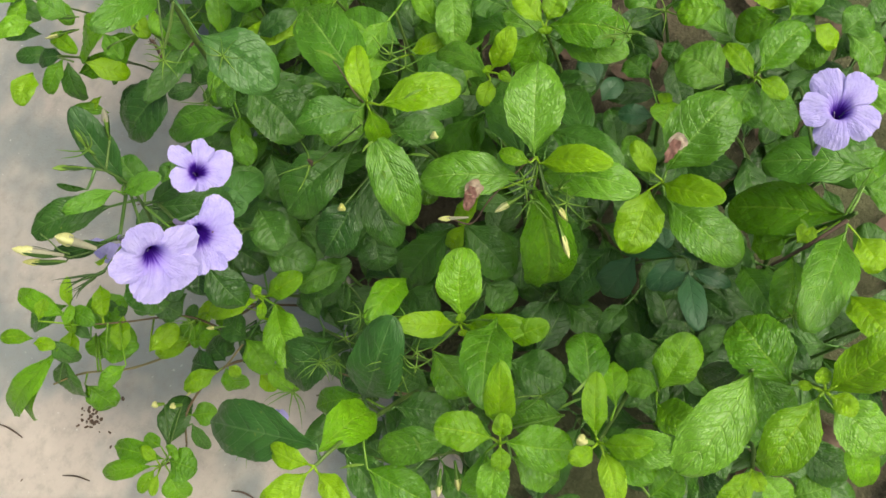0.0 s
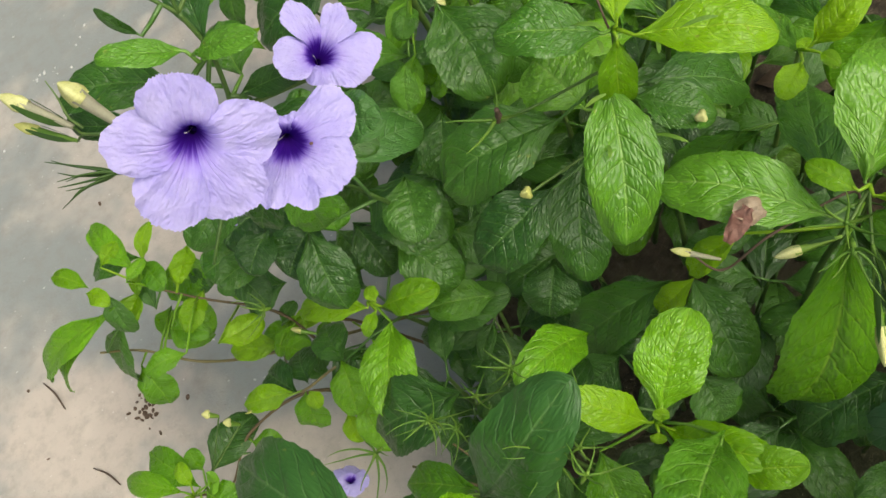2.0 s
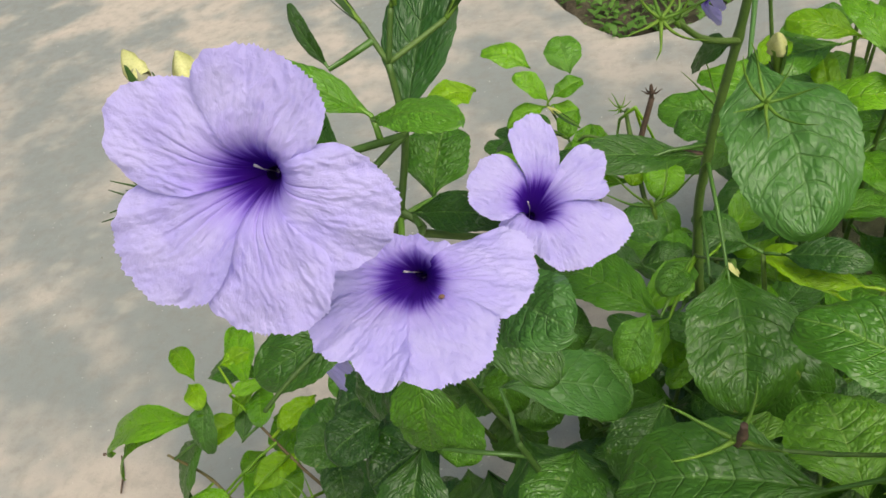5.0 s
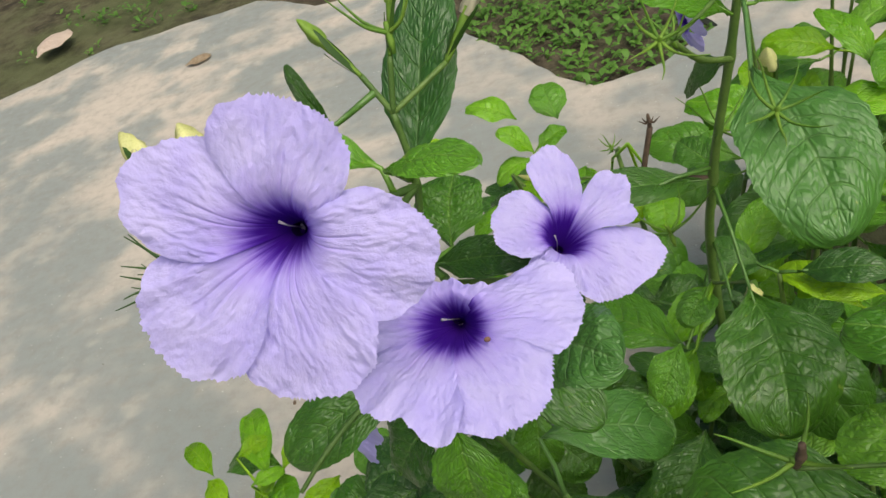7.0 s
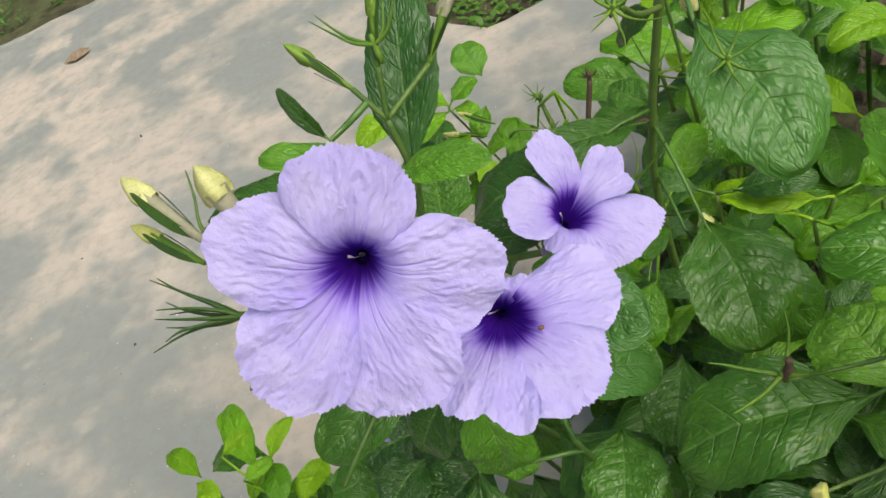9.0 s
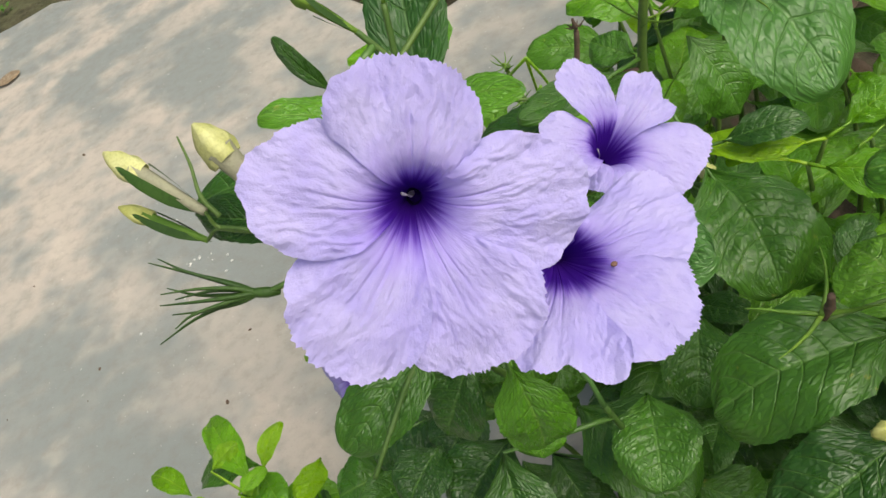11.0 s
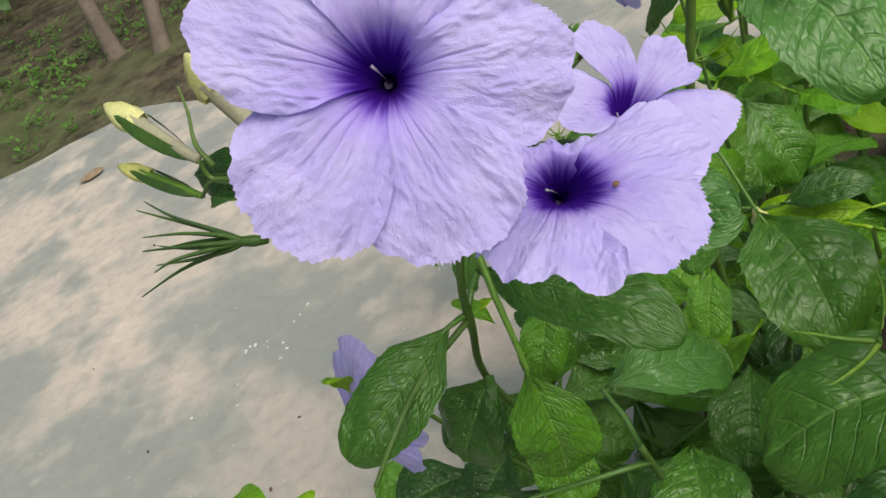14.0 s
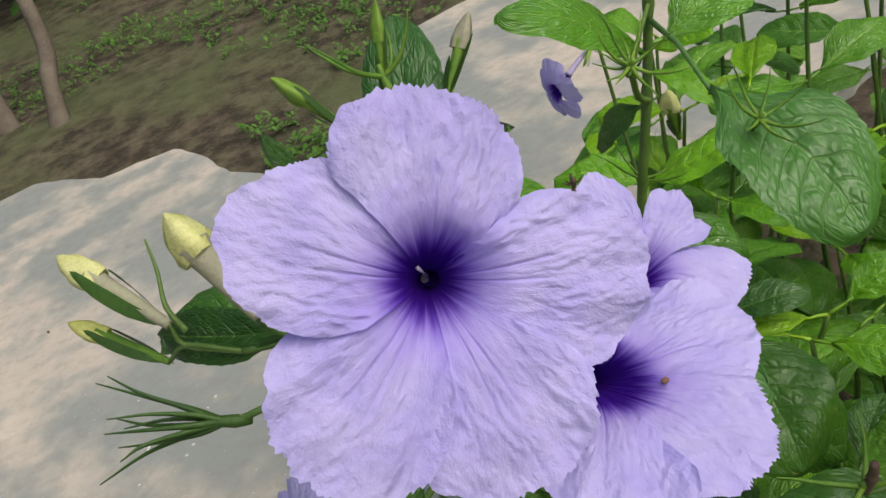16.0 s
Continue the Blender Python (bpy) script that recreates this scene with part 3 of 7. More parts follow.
def speck(bm, k, p):
    size = dice.uniform(0.0006, 0.0020)
    turn = dice.uniform(0, 3)
    m = Matrix.Translation(p + Vector((0, 0, 0.0004))) @ Matrix.Rotation(turn, 4, "Z") @ Matrix.Diagonal((size * dice.uniform(1.0, 2.2), size, 0.0006, 1))
    bmesh.ops.create_icosphere(bm, subdivisions=1, radius=1.0, matrix=m)


spots = [(-0.231 + dice.gauss(0, 0.035), 0.66 + dice.gauss(0, 0.035), 0) for _ in range(16)]
scattered("paint_specks", "scattered white specks of paint on the concrete", "specks", CHALK, [s for s in spots if inside(s[0], s[1])], speck)

# Twigs and fallen leaves on the path.
for a, b in (((-0.336, 0.213), (-0.318, 0.185)), ((-0.218, 0.060), (-0.206, 0.035)), ((-0.354, 0.316), (-0.342, 0.279))):
    p, q = Vector((*a, 0.002)), Vector((*b, 0.003))
    ob = link("twig", tube(spline([p, p.lerp(q, 0.5) + Vector((0.002, 0.001, 0.001)), q], 4), lambda t: 0.0005 + 0.0004 * math.sin(3 * t), 6), TWIG)
    tagged(ob, "short dark dry twig lying on concrete", "twig", "twigs")
for x, y, a, size, material, label in ((-0.50, 1.25, 0.4, 0.044, LEAF_BLOTCH, "reddish brown fallen leaf on the concrete"), (-0.84, 1.47, 1.2, 0.10, LEAF_FADED, "pale pinkish fallen leaf at the path edge"), (-0.90, 1.36, 2.6, 0.06, RUST, "brown fallen leaf at the path edge")):
    p = Vector((x, y, 0.004))
    bm = blade(p, p + Vector((math.cos(a), math.sin(a), 0.05)) * size, size * 0.55, (0.05, -0.1, 1), 0.03, 0.08, 12, 6, 3, None, 0.7)
    tagged(link("fallen_leaf", bm, material), label, "fallen leaf", "fallen leaves")

# Pale roots and trunks behind the path, and dark shrubs at the back.
for line, r in (([(-0.38, 1.735, -0.04), (-0.355, 1.77, 0.06), (-0.332, 1.80, 0.13), (-0.33, 1.83, 0.30), (-0.36, 1.9, 0.8), (-0.40, 2.0, 1.6)], 0.014), ([(-0.485, 1.84, -0.04), (-0.487, 1.88, 0.07), (-0.492, 1.92, 0.167), (-0.50, 1.97, 0.30), (-0.55, 2.1, 0.8), (-0.60, 2.2, 1.6)], 0.015), ([(-0.80, 1.95, -0.04), (-0.80, 2.0, 0.15), (-0.82, 2.05, 0.5), (-0.9, 2.2, 1.0), (-0.95, 2.3, 1.7)], 0.02)):
    tree = thing("sapling", line[0], "thin pale leaning trunk of a young tree", "tree", "saplings")
    part("trunk", tube(spline(line, 6), lambda t, r=r: r * (1.3 - 0.5 * t + 0.5 * max(0.0, 0.12 - t) * 8), 10), BARK, tree)
    bm, top = bmesh.new(), Vector(line[-1])
    for k in range(90):
        p = top + Vector((dice.gauss(0, 0.22), dice.gauss(0, 0.22), dice.gauss(0.1, 0.2)))
        a, size = dice.uniform(0, 6.28), dice.uniform(0.05, 0.09)
        blade(p, p + Vector((math.cos(a), math.sin(a), -0.3)) * size, size * 0.5, (0, 0, 1), 0.1, 0.2, 5, 2, k, bm)
    part("crown", bm, LEAF_OLD_SHADED, tree)
for x, y, size in ((-1.1, 2.9, 0.5), (-0.4, 3.1, 0.55), (0.3, 3.2, 0.5), (1.0, 2.9, 0.5), (1.6, 2.4, 0.45), (-1.8, 2.5, 0.5)):
    shrub = thing("shrub", (x, y, -0.03), "dark dense garden shrub at the back", "shrub", "shrubs")
    bm = bmesh.new()
    for k in range(5):
        a = k * 1.26
        tube(spline([(x, y, -0.05), (x + 0.1 * math.cos(a), y + 0.1 * math.sin(a), size * 0.5), (x + 0.28 * math.cos(a), y + 0.28 * math.sin(a), size * 1.1)], 4), lambda t: 0.014 - 0.010 * t, 6, bm)
    part("branches", bm, BARK, shrub)
    bm = bmesh.new()
    for k in range(420):
        p = Vector((x + dice.gauss(0, size * 0.5), y + dice.gauss(0, size * 0.4), abs(dice.gauss(size * 0.6, size * 0.45))))
        a, long = dice.uniform(0, 6.28), dice.uniform(0.06, 0.12)
        blade(p, p + Vector((math.cos(a), math.sin(a), dice.uniform(-0.5, 0.3))) * long, long * 0.45, (0, -0.3, 1), 0.1, 0.2, 5, 2, k, bm)
    part("crown", bm, LEAF_OLD_SHADED, shrub)


# ---- the plants, one by one ----
plant = thing('wild_petunia', (0.0750, 0.1250, 0.0000), 'flowering wild petunia with lilac trumpets beside the concrete path', 'plant', 'wild petunia plants')
stem(plant, [(0.0750, 0.1250, 0.0000), (0.0550, 0.1000, 0.1600), (-0.0133, 0.1150, 0.3090), (-0.0152, 0.0700, 0.3960), (-0.0060, 0.0660, 0.4300), (0.0000, 0.0665, 0.4535), (0.0000, 0.0690, 0.4720)], 0.0014, 0.0008)
flower(plant, (-0.0097, -0.0054, 0.4976), (0.117, -0.885, 0.450), [(15, 103, [0.0108, 0.0151, 0.0174, 0.0193, 0.0204, 0.0203, 0.0207, 0.0197, 0.0174], 0.0004, -0.0002, 0.0012), (103, 176, [0.0171, 0.0191, 0.0206, 0.0225, 0.0231, 0.0216, 0.0190, 0.0155, 0.0100], 0.0000, -0.0016, 0.0016), (165, 245, [0.0130, 0.0182, 0.0208, 0.0228, 0.0238, 0.0242, 0.0226, 0.0202, 0.0130], 0.0002, -0.0014, 0.0012), (-124, -55, [0.0187, 0.0209, 0.0229, 0.0241, 0.0242, 0.0247, 0.0237, 0.0210, 0.0182], 0.0008, -0.0014, 0.0010), (-57, 18, [0.0182, 0.0211, 0.0227, 0.0233, 0.0237, 0.0222, 0.0194, 0.0160, 0.0105], 0.0006, -0.0012, -0.0006)], foot=(-0.0207, 0.0376, 0.4681), seed=1, face=(-0.05, -0.86, 0.50))
stem(plant, [(0.0000, 0.0665, 0.4535), (-0.0207, 0.0376, 0.4681)], 0.0011, 0.0009, STEM, 'branch')
flower(plant, (0.0079, 0.0046, 0.4655), (0.2247, -0.1564, 0.9618), [(-14, 85, [0.0112, 0.0106, 0.0099, 0.0096, 0.0104, 0.0118, 0.0120], 0.0000, -0.0008, 0.0006), (80, 150, [0.0137, 0.0131, 0.0128, 0.0131, 0.0135, 0.0142, 0.0146], 0.0010, -0.0008, 0.0002), (148, 216, [0.0150, 0.0187, 0.0205, 0.0216, 0.0221, 0.0206, 0.0226, 0.0238, 0.0213], 0.0000, -0.0004, 0.0014), (-147, -80, [0.0208, 0.0221, 0.0228, 0.0231, 0.0229, 0.0226, 0.0211, 0.0195, 0.0176], 0.0000, -0.0010, 0.0008), (-83, -12, [0.0176, 0.0200, 0.0216, 0.0228, 0.0236, 0.0240, 0.0232, 0.0200, 0.0115], 0.0000, -0.0010, 0.0010)], foot=(0.0019, 0.0346, 0.4435), seed=11, face=(-0.03, -0.76, 0.64))
stem(plant, [(-0.0057, 0.0660, 0.4312), (0.0000, 0.0600, 0.4300), (0.0019, 0.0346, 0.4435)], 0.0011, 0.0009, STEM, 'branch')
flower(plant, (0.0313, 0.0395, 0.4510), (0.2793, -0.5187, 0.8080), [(35, 93, [0.0092, 0.0116, 0.0146, 0.0177, 0.0196, 0.0192, 0.0182, 0.0164, 0.0110], 0.0000, 0.0003, 0.0012), (-21, 34, [0.0140, 0.0147, 0.0150, 0.0160, 0.0176, 0.0181, 0.0176, 0.0156, 0.0090], 0.0000, 0.0008, -0.0010), (-112, -22, [0.0138, 0.0149, 0.0160, 0.0171, 0.0184, 0.0200, 0.0205, 0.0192, 0.0147], 0.0020, -0.0006, -0.0006), (-178, -110, [0.0102, 0.0105, 0.0109, 0.0112, 0.0112, 0.0108, 0.0108, 0.0120, 0.0138], 0.0020, -0.0006, 0.0008), (92, 183, [0.0105, 0.0133, 0.0152, 0.0158, 0.0164, 0.0158, 0.0145, 0.0126, 0.0102], 0.0010, -0.0004, 0.0016)], foot=(0.0229, 0.0551, 0.4268), scale=0.8, seed=23)
stem(plant, [(0.0000, 0.0600, 0.4280), (0.0229, 0.0551, 0.4268)], 0.0011, 0.0009, STEM, 'branch')
leaf(plant, (-0.0036, 0.0560, 0.4660), (0.0172, 0.0406, 0.4735), 0.0110, LEAF_GREEN, 0.08, hold=(-0.0010, 0.0660, 0.4560))
leaf(plant, (-0.0060, 0.0640, 0.4620), (-0.0305, 0.0690, 0.4760), 0.0105, LEAF_GREEN, 0.1, hold=(-0.0044, 0.0604, 0.4566))
leaf(plant, (-0.0175, 0.0746, 0.4400), (-0.0604, 0.1013, 0.4420), 0.0206, LEAF_OLD_SHADED, 0.1, hold=(-0.0044, 0.0661, 0.4362))
leaf(plant, (0.0005, 0.0690, 0.4550), (0.0140, 0.0980, 0.4900), 0.0170, LEAF_DULL, 0.06, (-0.25, -0.85, 0.45), hold=(0.0000, 0.0668, 0.4554), fold=0.1)
leaf(plant, (-0.0078, 0.0457, 0.3961), (-0.0098, 0.0436, 0.3585), 0.0190, LEAF_GREEN, 0.10, hold=(-0.0060, 0.0660, 0.4300))
leaf(plant, (-0.0168, 0.0673, 0.3782), (-0.0326, 0.0616, 0.3589), 0.0220, LEAF_OLD_SHADED, 0.10)
leaf(plant, (-0.0086, 0.0810, 0.4000), (0.0289, 0.0442, 0.3850), 0.0215, LEAF_OLD_SHADED, 0.08, hold=(-0.0142, 0.0696, 0.3996))
leaf(plant, (0.0016, 0.0750, 0.4267), (0.0058, 0.0950, 0.4360), 0.0175, LEAF_GREEN, 0.06, (0, -0.7, 0.7), hold=(-0.0065, 0.0662, 0.4282))
leaf(plant, (-0.0012, 0.0600, 0.4345), (0.0232, 0.0500, 0.4382), 0.0100, LEAF_OLD_SHADED, 0.08, (0, -0.5, 0.85), hold=(0.0001, 0.0587, 0.4307))
leaf(plant, (0.0191, 0.0300, 0.4330), (0.0353, 0.0120, 0.4399), 0.0180, LEAF_DULL, 0.06, (0.1, -0.6, 0.8), hold=(0.0019, 0.0346, 0.4435))
leaf(plant, (-0.0278, 0.0438, 0.4665), (-0.0518, 0.0642, 0.4649), 0.0095, LEAF_OLD_SHADED, 0.06, (0, -0.75, 0.65), hold=(-0.0196, 0.0391, 0.4673))
leaf(plant, (-0.0205, 0.0660, 0.3996), (-0.0554, 0.0500, 0.3887), 0.0190, LEAF_OLD_SHADED, 0.1, (-0.1, -0.6, 0.8), hold=(-0.0147, 0.0698, 0.3978))
stem(plant, [(-0.0152, 0.0700, 0.3960), (-0.0310, 0.0560, 0.3971), (-0.0408, 0.0440, 0.3964), (-0.0500, 0.0380, 0.3896)], 0.0009, 0.0006, STEM, 'branch')
bud(plant, (-0.0469, 0.0528, 0.4724), (-0.0610, 0.0716, 0.4833), 0.0026, BUD_GREY)
stem(plant, [(-0.0378, 0.0469, 0.4654), (-0.0461, 0.0521, 0.4678), (-0.0469, 0.0528, 0.4724)], 0.0005, 0.0004, STEM, 'branch')
bud(plant, (-0.0506, 0.0552, 0.4643), (-0.0655, 0.0704, 0.4712), 0.0018, SEPAL)
stem(plant, [(-0.0378, 0.0469, 0.4654), (-0.0461, 0.0521, 0.4678), (-0.0506, 0.0552, 0.4643)], 0.0005, 0.0004, STEM, 'branch')
bud(plant, (-0.0317, 0.0383, 0.4756), (-0.0383, 0.0502, 0.4922), 0.0033, BUD_GREY, None, False)
stem(plant, [(-0.0292, 0.0434, 0.4657), (-0.0324, 0.0427, 0.4712), (-0.0317, 0.0383, 0.4756)], 0.0005, 0.0004, STEM, 'branch')
sepals(plant, (-0.0425, 0.0365, 0.4609), (-0.0183, 0.0069, 0.0048), 0.0235, 9, 0.20, material=SEPAL_DARK, thick=0.00075)
stem(plant, [(-0.0245, 0.0389, 0.4599), (-0.0369, 0.0356, 0.4616), (-0.0425, 0.0365, 0.4609)], 0.0006, 0.0006, STEM, 'branch')
stem(plant, [(-0.0449, 0.0522, 0.4703), (-0.0463, 0.0552, 0.4745), (-0.0456, 0.0608, 0.4783), (-0.0456, 0.0661, 0.4821)], 0.0006, 0.0002, STEM, 'bract')
stem(plant, [(0.0000, 0.0665, 0.4535), (-0.0136, 0.0364, 0.4584), (-0.0259, 0.0431, 0.4640), (-0.0378, 0.0469, 0.4654)], 0.0009, 0.0006, STEM, 'branch')
stem(plant, [(-0.0136, 0.0364, 0.4584), (-0.0245, 0.0389, 0.4599)], 0.0006, 0.0006, STEM, 'branch')
bud(plant, (-0.0045, 0.0720, 0.4812), (-0.0143, 0.0760, 0.4959), 0.0016, SEPAL, SEPAL)
stem(plant, [(0.0000, 0.0690, 0.4720), (-0.0045, 0.0720, 0.4812)], 0.0007, 0.0007, STEM, 'branch')
bud(plant, (0.0029, 0.0720, 0.4840), (0.0083, 0.0780, 0.5008), 0.0013, SEPAL, SEPAL)
stem(plant, [(0.0000, 0.0690, 0.4720), (0.0029, 0.0720, 0.4840)], 0.0007, 0.0007, STEM, 'branch')
sepals(plant, (0.0041, 0.0720, 0.4870), (0.0, 0.35, 0.9), 0.016, 4, 0.7)
bud(plant, (0.0138, 0.0760, 0.4772), (0.0253, 0.0820, 0.4903), 0.0018, SEPAL, BUD_GREY)
stem(plant, [(0.0000, 0.0690, 0.4720), (0.0138, 0.0760, 0.4772)], 0.0007, 0.0007, STEM, 'branch')
leaf(plant, (-0.0141, 0.0700, 0.4719), (-0.0202, 0.0740, 0.4874), 0.0042, LEAF_OLD_SHADED, 0.05, (-0.3, -0.7, 0.5), hold=(-0.0026, 0.0707, 0.4773))

plant = thing('wild_petunia', (0.0200, 0.1600, 0.0000), 'low wild petunia sprig with a hanging lilac flower', 'plant', 'wild petunia plants')
stem(plant, [(0.0200, 0.1600, 0.0000), (0.0000, 0.1500, 0.1800), (-0.0479, 0.1250, 0.3292)], 0.0013, 0.0009)
flower(plant, (-0.0599, 0.1050, 0.3492), (-0.75, -0.40, 0.15), round_petals((20, 0.025, 0.014, 0.007), (95, 0.026, 0.014, 0.008), (165, 0.024, 0.014, 0.008), (235, 0.025, 0.014, 0.007), (305, 0.024, 0.014, 0.007)), scale=0.9, seed=31, label='small lilac flower hanging down, seen from the side')
leaf(plant, (-0.0593, 0.1100, 0.3563), (-0.0611, 0.1000, 0.3728), 0.0080, LEAF_YOUNG, 0.1, hold=(-0.0479, 0.1250, 0.3292))

plant = thing('wild_petunia', (0.1600, 0.0500, 0.0000), 'leafy wild petunia shoot with broad quilted green leaves', 'plant', 'wild petunia plants')
stem(plant, [(0.1600, 0.0500, 0.0000), (0.1500, 0.0400, 0.2000), (0.1280, 0.0260, 0.3500), (0.1250, 0.0210, 0.3950)], 0.0022, 0.0011)
leaf(plant, (0.1206, 0.0194, 0.3980), (0.0865, 0.0390, 0.4080), 0.0215, LEAF_GREEN, 0.1, hold=(0.1250, 0.0210, 0.3950))
leaf(plant, (0.1285, 0.0113, 0.3980), (0.1680, -0.0185, 0.3940), 0.0221, LEAF_YOUNG, 0.1, hold=(0.1250, 0.0210, 0.3950))
leaf(plant, (0.1252, 0.0179, 0.4000), (0.1469, 0.0461, 0.4050), 0.0149, LEAF_YOUNG, 0.1, hold=(0.1250, 0.0210, 0.3950))
leaf(plant, (0.1226, 0.0141, 0.4000), (0.1165, 0.0085, 0.3650), 0.0145, LEAF_YOUNG, 0.1, hold=(0.1250, 0.0210, 0.3950))
leaf(plant, (0.1305, 0.0245, 0.3850), (0.1517, 0.1150, 0.3700), 0.0360, LEAF_PALE, 0.1, hold=(0.1256, 0.0221, 0.3855))
leaf(plant, (0.1168, 0.0185, 0.3780), (0.0874, -0.0324, 0.3430), 0.0276, LEAF_PALE, 0.1, hold=(0.1261, 0.0228, 0.3784))
leaf(plant, (0.1005, 0.0380, 0.3351), (0.0407, 0.0514, 0.3195), 0.0365, LEAF_OLD_SHADED, 0.12, hold=(0.1272, 0.0247, 0.3618))
leaf(plant, (0.1342, 0.0236, 0.3450), (0.1777, 0.0098, 0.3120), 0.0235, LEAF_OLD_SHADED, 0.1, hold=(0.1292, 0.0267, 0.3421))
leaf(plant, (0.1256, 0.0188, 0.3500), (0.1505, -0.0052, 0.3400), 0.0190, LEAF_OLD_SHADED, 0.1, hold=(0.1280, 0.0260, 0.3500))
leaf(plant, (0.0903, 0.1390, 0.3266), (0.0874, 0.0886, 0.3062), 0.0400, LEAF_OLD_SHADED, 0.10, hold=(0.0888, 0.1764, 0.3500))
leaf(plant, (0.0800, 0.0132, 0.3320), (0.0357, 0.0122, 0.3139), 0.0295, LEAF_OLD_SHADED, 0.12, hold=(0.1349, 0.0304, 0.3026))
leaf(plant, (0.1035, 0.0291, 0.3173), (0.0715, -0.0150, 0.2919), 0.0280, LEAF_OLD_SHADED, 0.10, hold=(0.1373, 0.0319, 0.2868))
leaf(plant, (0.1154, 0.0461, 0.3159), (0.1096, 0.0806, 0.3230), 0.0350, LEAF_PALE, 0.08, hold=(0.1330, 0.0290, 0.3150))
leaf(plant, (0.0687, 0.0287, 0.2319), (0.0509, 0.0103, 0.2179), 0.0300, LEAF_OLD_SHADED, 0.10)
leaf(plant, (0.0842, 0.0173, 0.1700), (0.0609, 0.0809, 0.1150), 0.0304, LEAF_OLD_SHADED, 0.1)
sepals(plant, (0.0759, 0.0447, 0.3515), (-0.2, -0.2, 1), 0.016, 4, 1.1, thick=0.00095)
stem(plant, [(0.1274, 0.0249, 0.3595), (0.1250, 0.0300, 0.3600), (0.1000, 0.0400, 0.3500), (0.0759, 0.0447, 0.3495)], 0.0007, 0.0006, STEM, 'branch')
stem(plant, [(0.0759, 0.0447, 0.3515), (0.0769, 0.0427, 0.3575), (0.0769, 0.0417, 0.3635)], 0.0015, 0.0011, TWIG, "seed_pod")
stem(plant, [(0.1303, 0.0275, 0.3342), (0.1300, 0.0200, 0.3300), (0.0677, 0.0115, 0.3429)], 0.0008, 0.0006, STEM, 'branch')
bud(plant, (0.0677, 0.0115, 0.3419), (0.0677, 0.0075, 0.3529), 0.0026, SEPAL, BUD, False)
stem(plant, [(0.1300, 0.0200, 0.3300), (0.1406, -0.0056, 0.3463)], 0.0008, 0.0006, STEM, 'branch')
bud(plant, (0.1406, -0.0056, 0.3453), (0.1406, -0.0096, 0.3563), 0.0026, SEPAL, BUD, False)
stem(plant, [(0.1240, 0.0220, 0.3950), (0.1245, 0.0273, 0.4050), (0.1292, 0.0415, 0.4100), (0.1303, 0.0475, 0.4100)], 0.0005, 0.0003, TWIG, 'dry_stalk')
sepals(plant, (0.1676, 0.0506, 0.3300), (0.3, -0.1, 1), 0.017, 5, 1.1)

plant = thing('wild_petunia', (0.1800, -0.0300, 0.0000), 'tall wild petunia shoot with long leaves and slender cream buds', 'plant', 'wild petunia plants')
stem(plant, [(0.1800, -0.0300, 0.0000), (0.1780, -0.0450, 0.2000), (0.1710, -0.0660, 0.3200), (0.1705, -0.0680, 0.3480)], 0.0022, 0.0011)
leaf(plant, (0.1703, -0.0656, 0.3470), (0.2167, -0.0311, 0.3600), 0.0352, LEAF_PALE, 0.1, hold=(0.1705, -0.0679, 0.3465))
leaf(plant, (0.1653, -0.0681, 0.3500), (0.1588, -0.0475, 0.3500), 0.0105, LEAF_YOUNG, 0.1, hold=(0.1705, -0.0680, 0.3480))
leaf(plant, (0.1679, -0.0728, 0.3500), (0.1898, -0.1126, 0.3720), 0.0169, LEAF_YOUNG, 0.1, hold=(0.1705, -0.0680, 0.3480))
leaf(plant, (0.1634, -0.0719, 0.3350), (0.1913, -0.1315, 0.3520), 0.0263, LEAF_PALE, 0.1, hold=(0.1707, -0.0671, 0.3347))
leaf(plant, (0.1567, -0.0658, 0.3350), (0.1148, -0.0131, 0.3350), 0.0290, LEAF_PALE, 0.1, hold=(0.1707, -0.0671, 0.3347))
leaf(plant, (0.1572, -0.0749, 0.3350), (0.1223, -0.0912, 0.2100), 0.0371, LEAF_MID, 0.1, hold=(0.1707, -0.0672, 0.3362))
leaf(plant, (0.1681, -0.0546, 0.3200), (0.2175, 0.0182, 0.2650), 0.0283, LEAF_OLD_SHADED, 0.1, hold=(0.1710, -0.0660, 0.3200))
leaf(plant, (0.2067, -0.0763, 0.3000), (0.2457, -0.0149, 0.2500), 0.0247, LEAF_OLD_SHADED, 0.1, hold=(0.1721, -0.0627, 0.3011))
leaf(plant, (0.1990, -0.0481, 0.3000), (0.2061, -0.1040, 0.3180), 0.0231, LEAF_OLD_SHADED, 0.1, hold=(0.1725, -0.0616, 0.2947))
leaf(plant, (0.1655, -0.0768, 0.3000), (0.1383, -0.1007, 0.2300), 0.0236, LEAF_OLD_SHADED, 0.1, hold=(0.1721, -0.0627, 0.3011))
leaf(plant, (0.1187, -0.0224, 0.2400), (0.1130, -0.0713, 0.2150), 0.0330, LEAF_OLD_SHADED, 0.1)
leaf(plant, (0.1139, -0.0110, 0.2200), (0.0522, 0.0070, 0.1640), 0.0325, LEAF_OLD_SHADED, 0.1)
leaf(plant, (0.1824, -0.1069, 0.1800), (0.1296, -0.0992, 0.1470), 0.0351, LEAF_OLD_SHADED, 0.1)
leaf(plant, (0.1181, -0.0268, 0.2500), (0.0988, -0.0199, 0.2160), 0.0144, LEAF_YOUNG, 0.1)
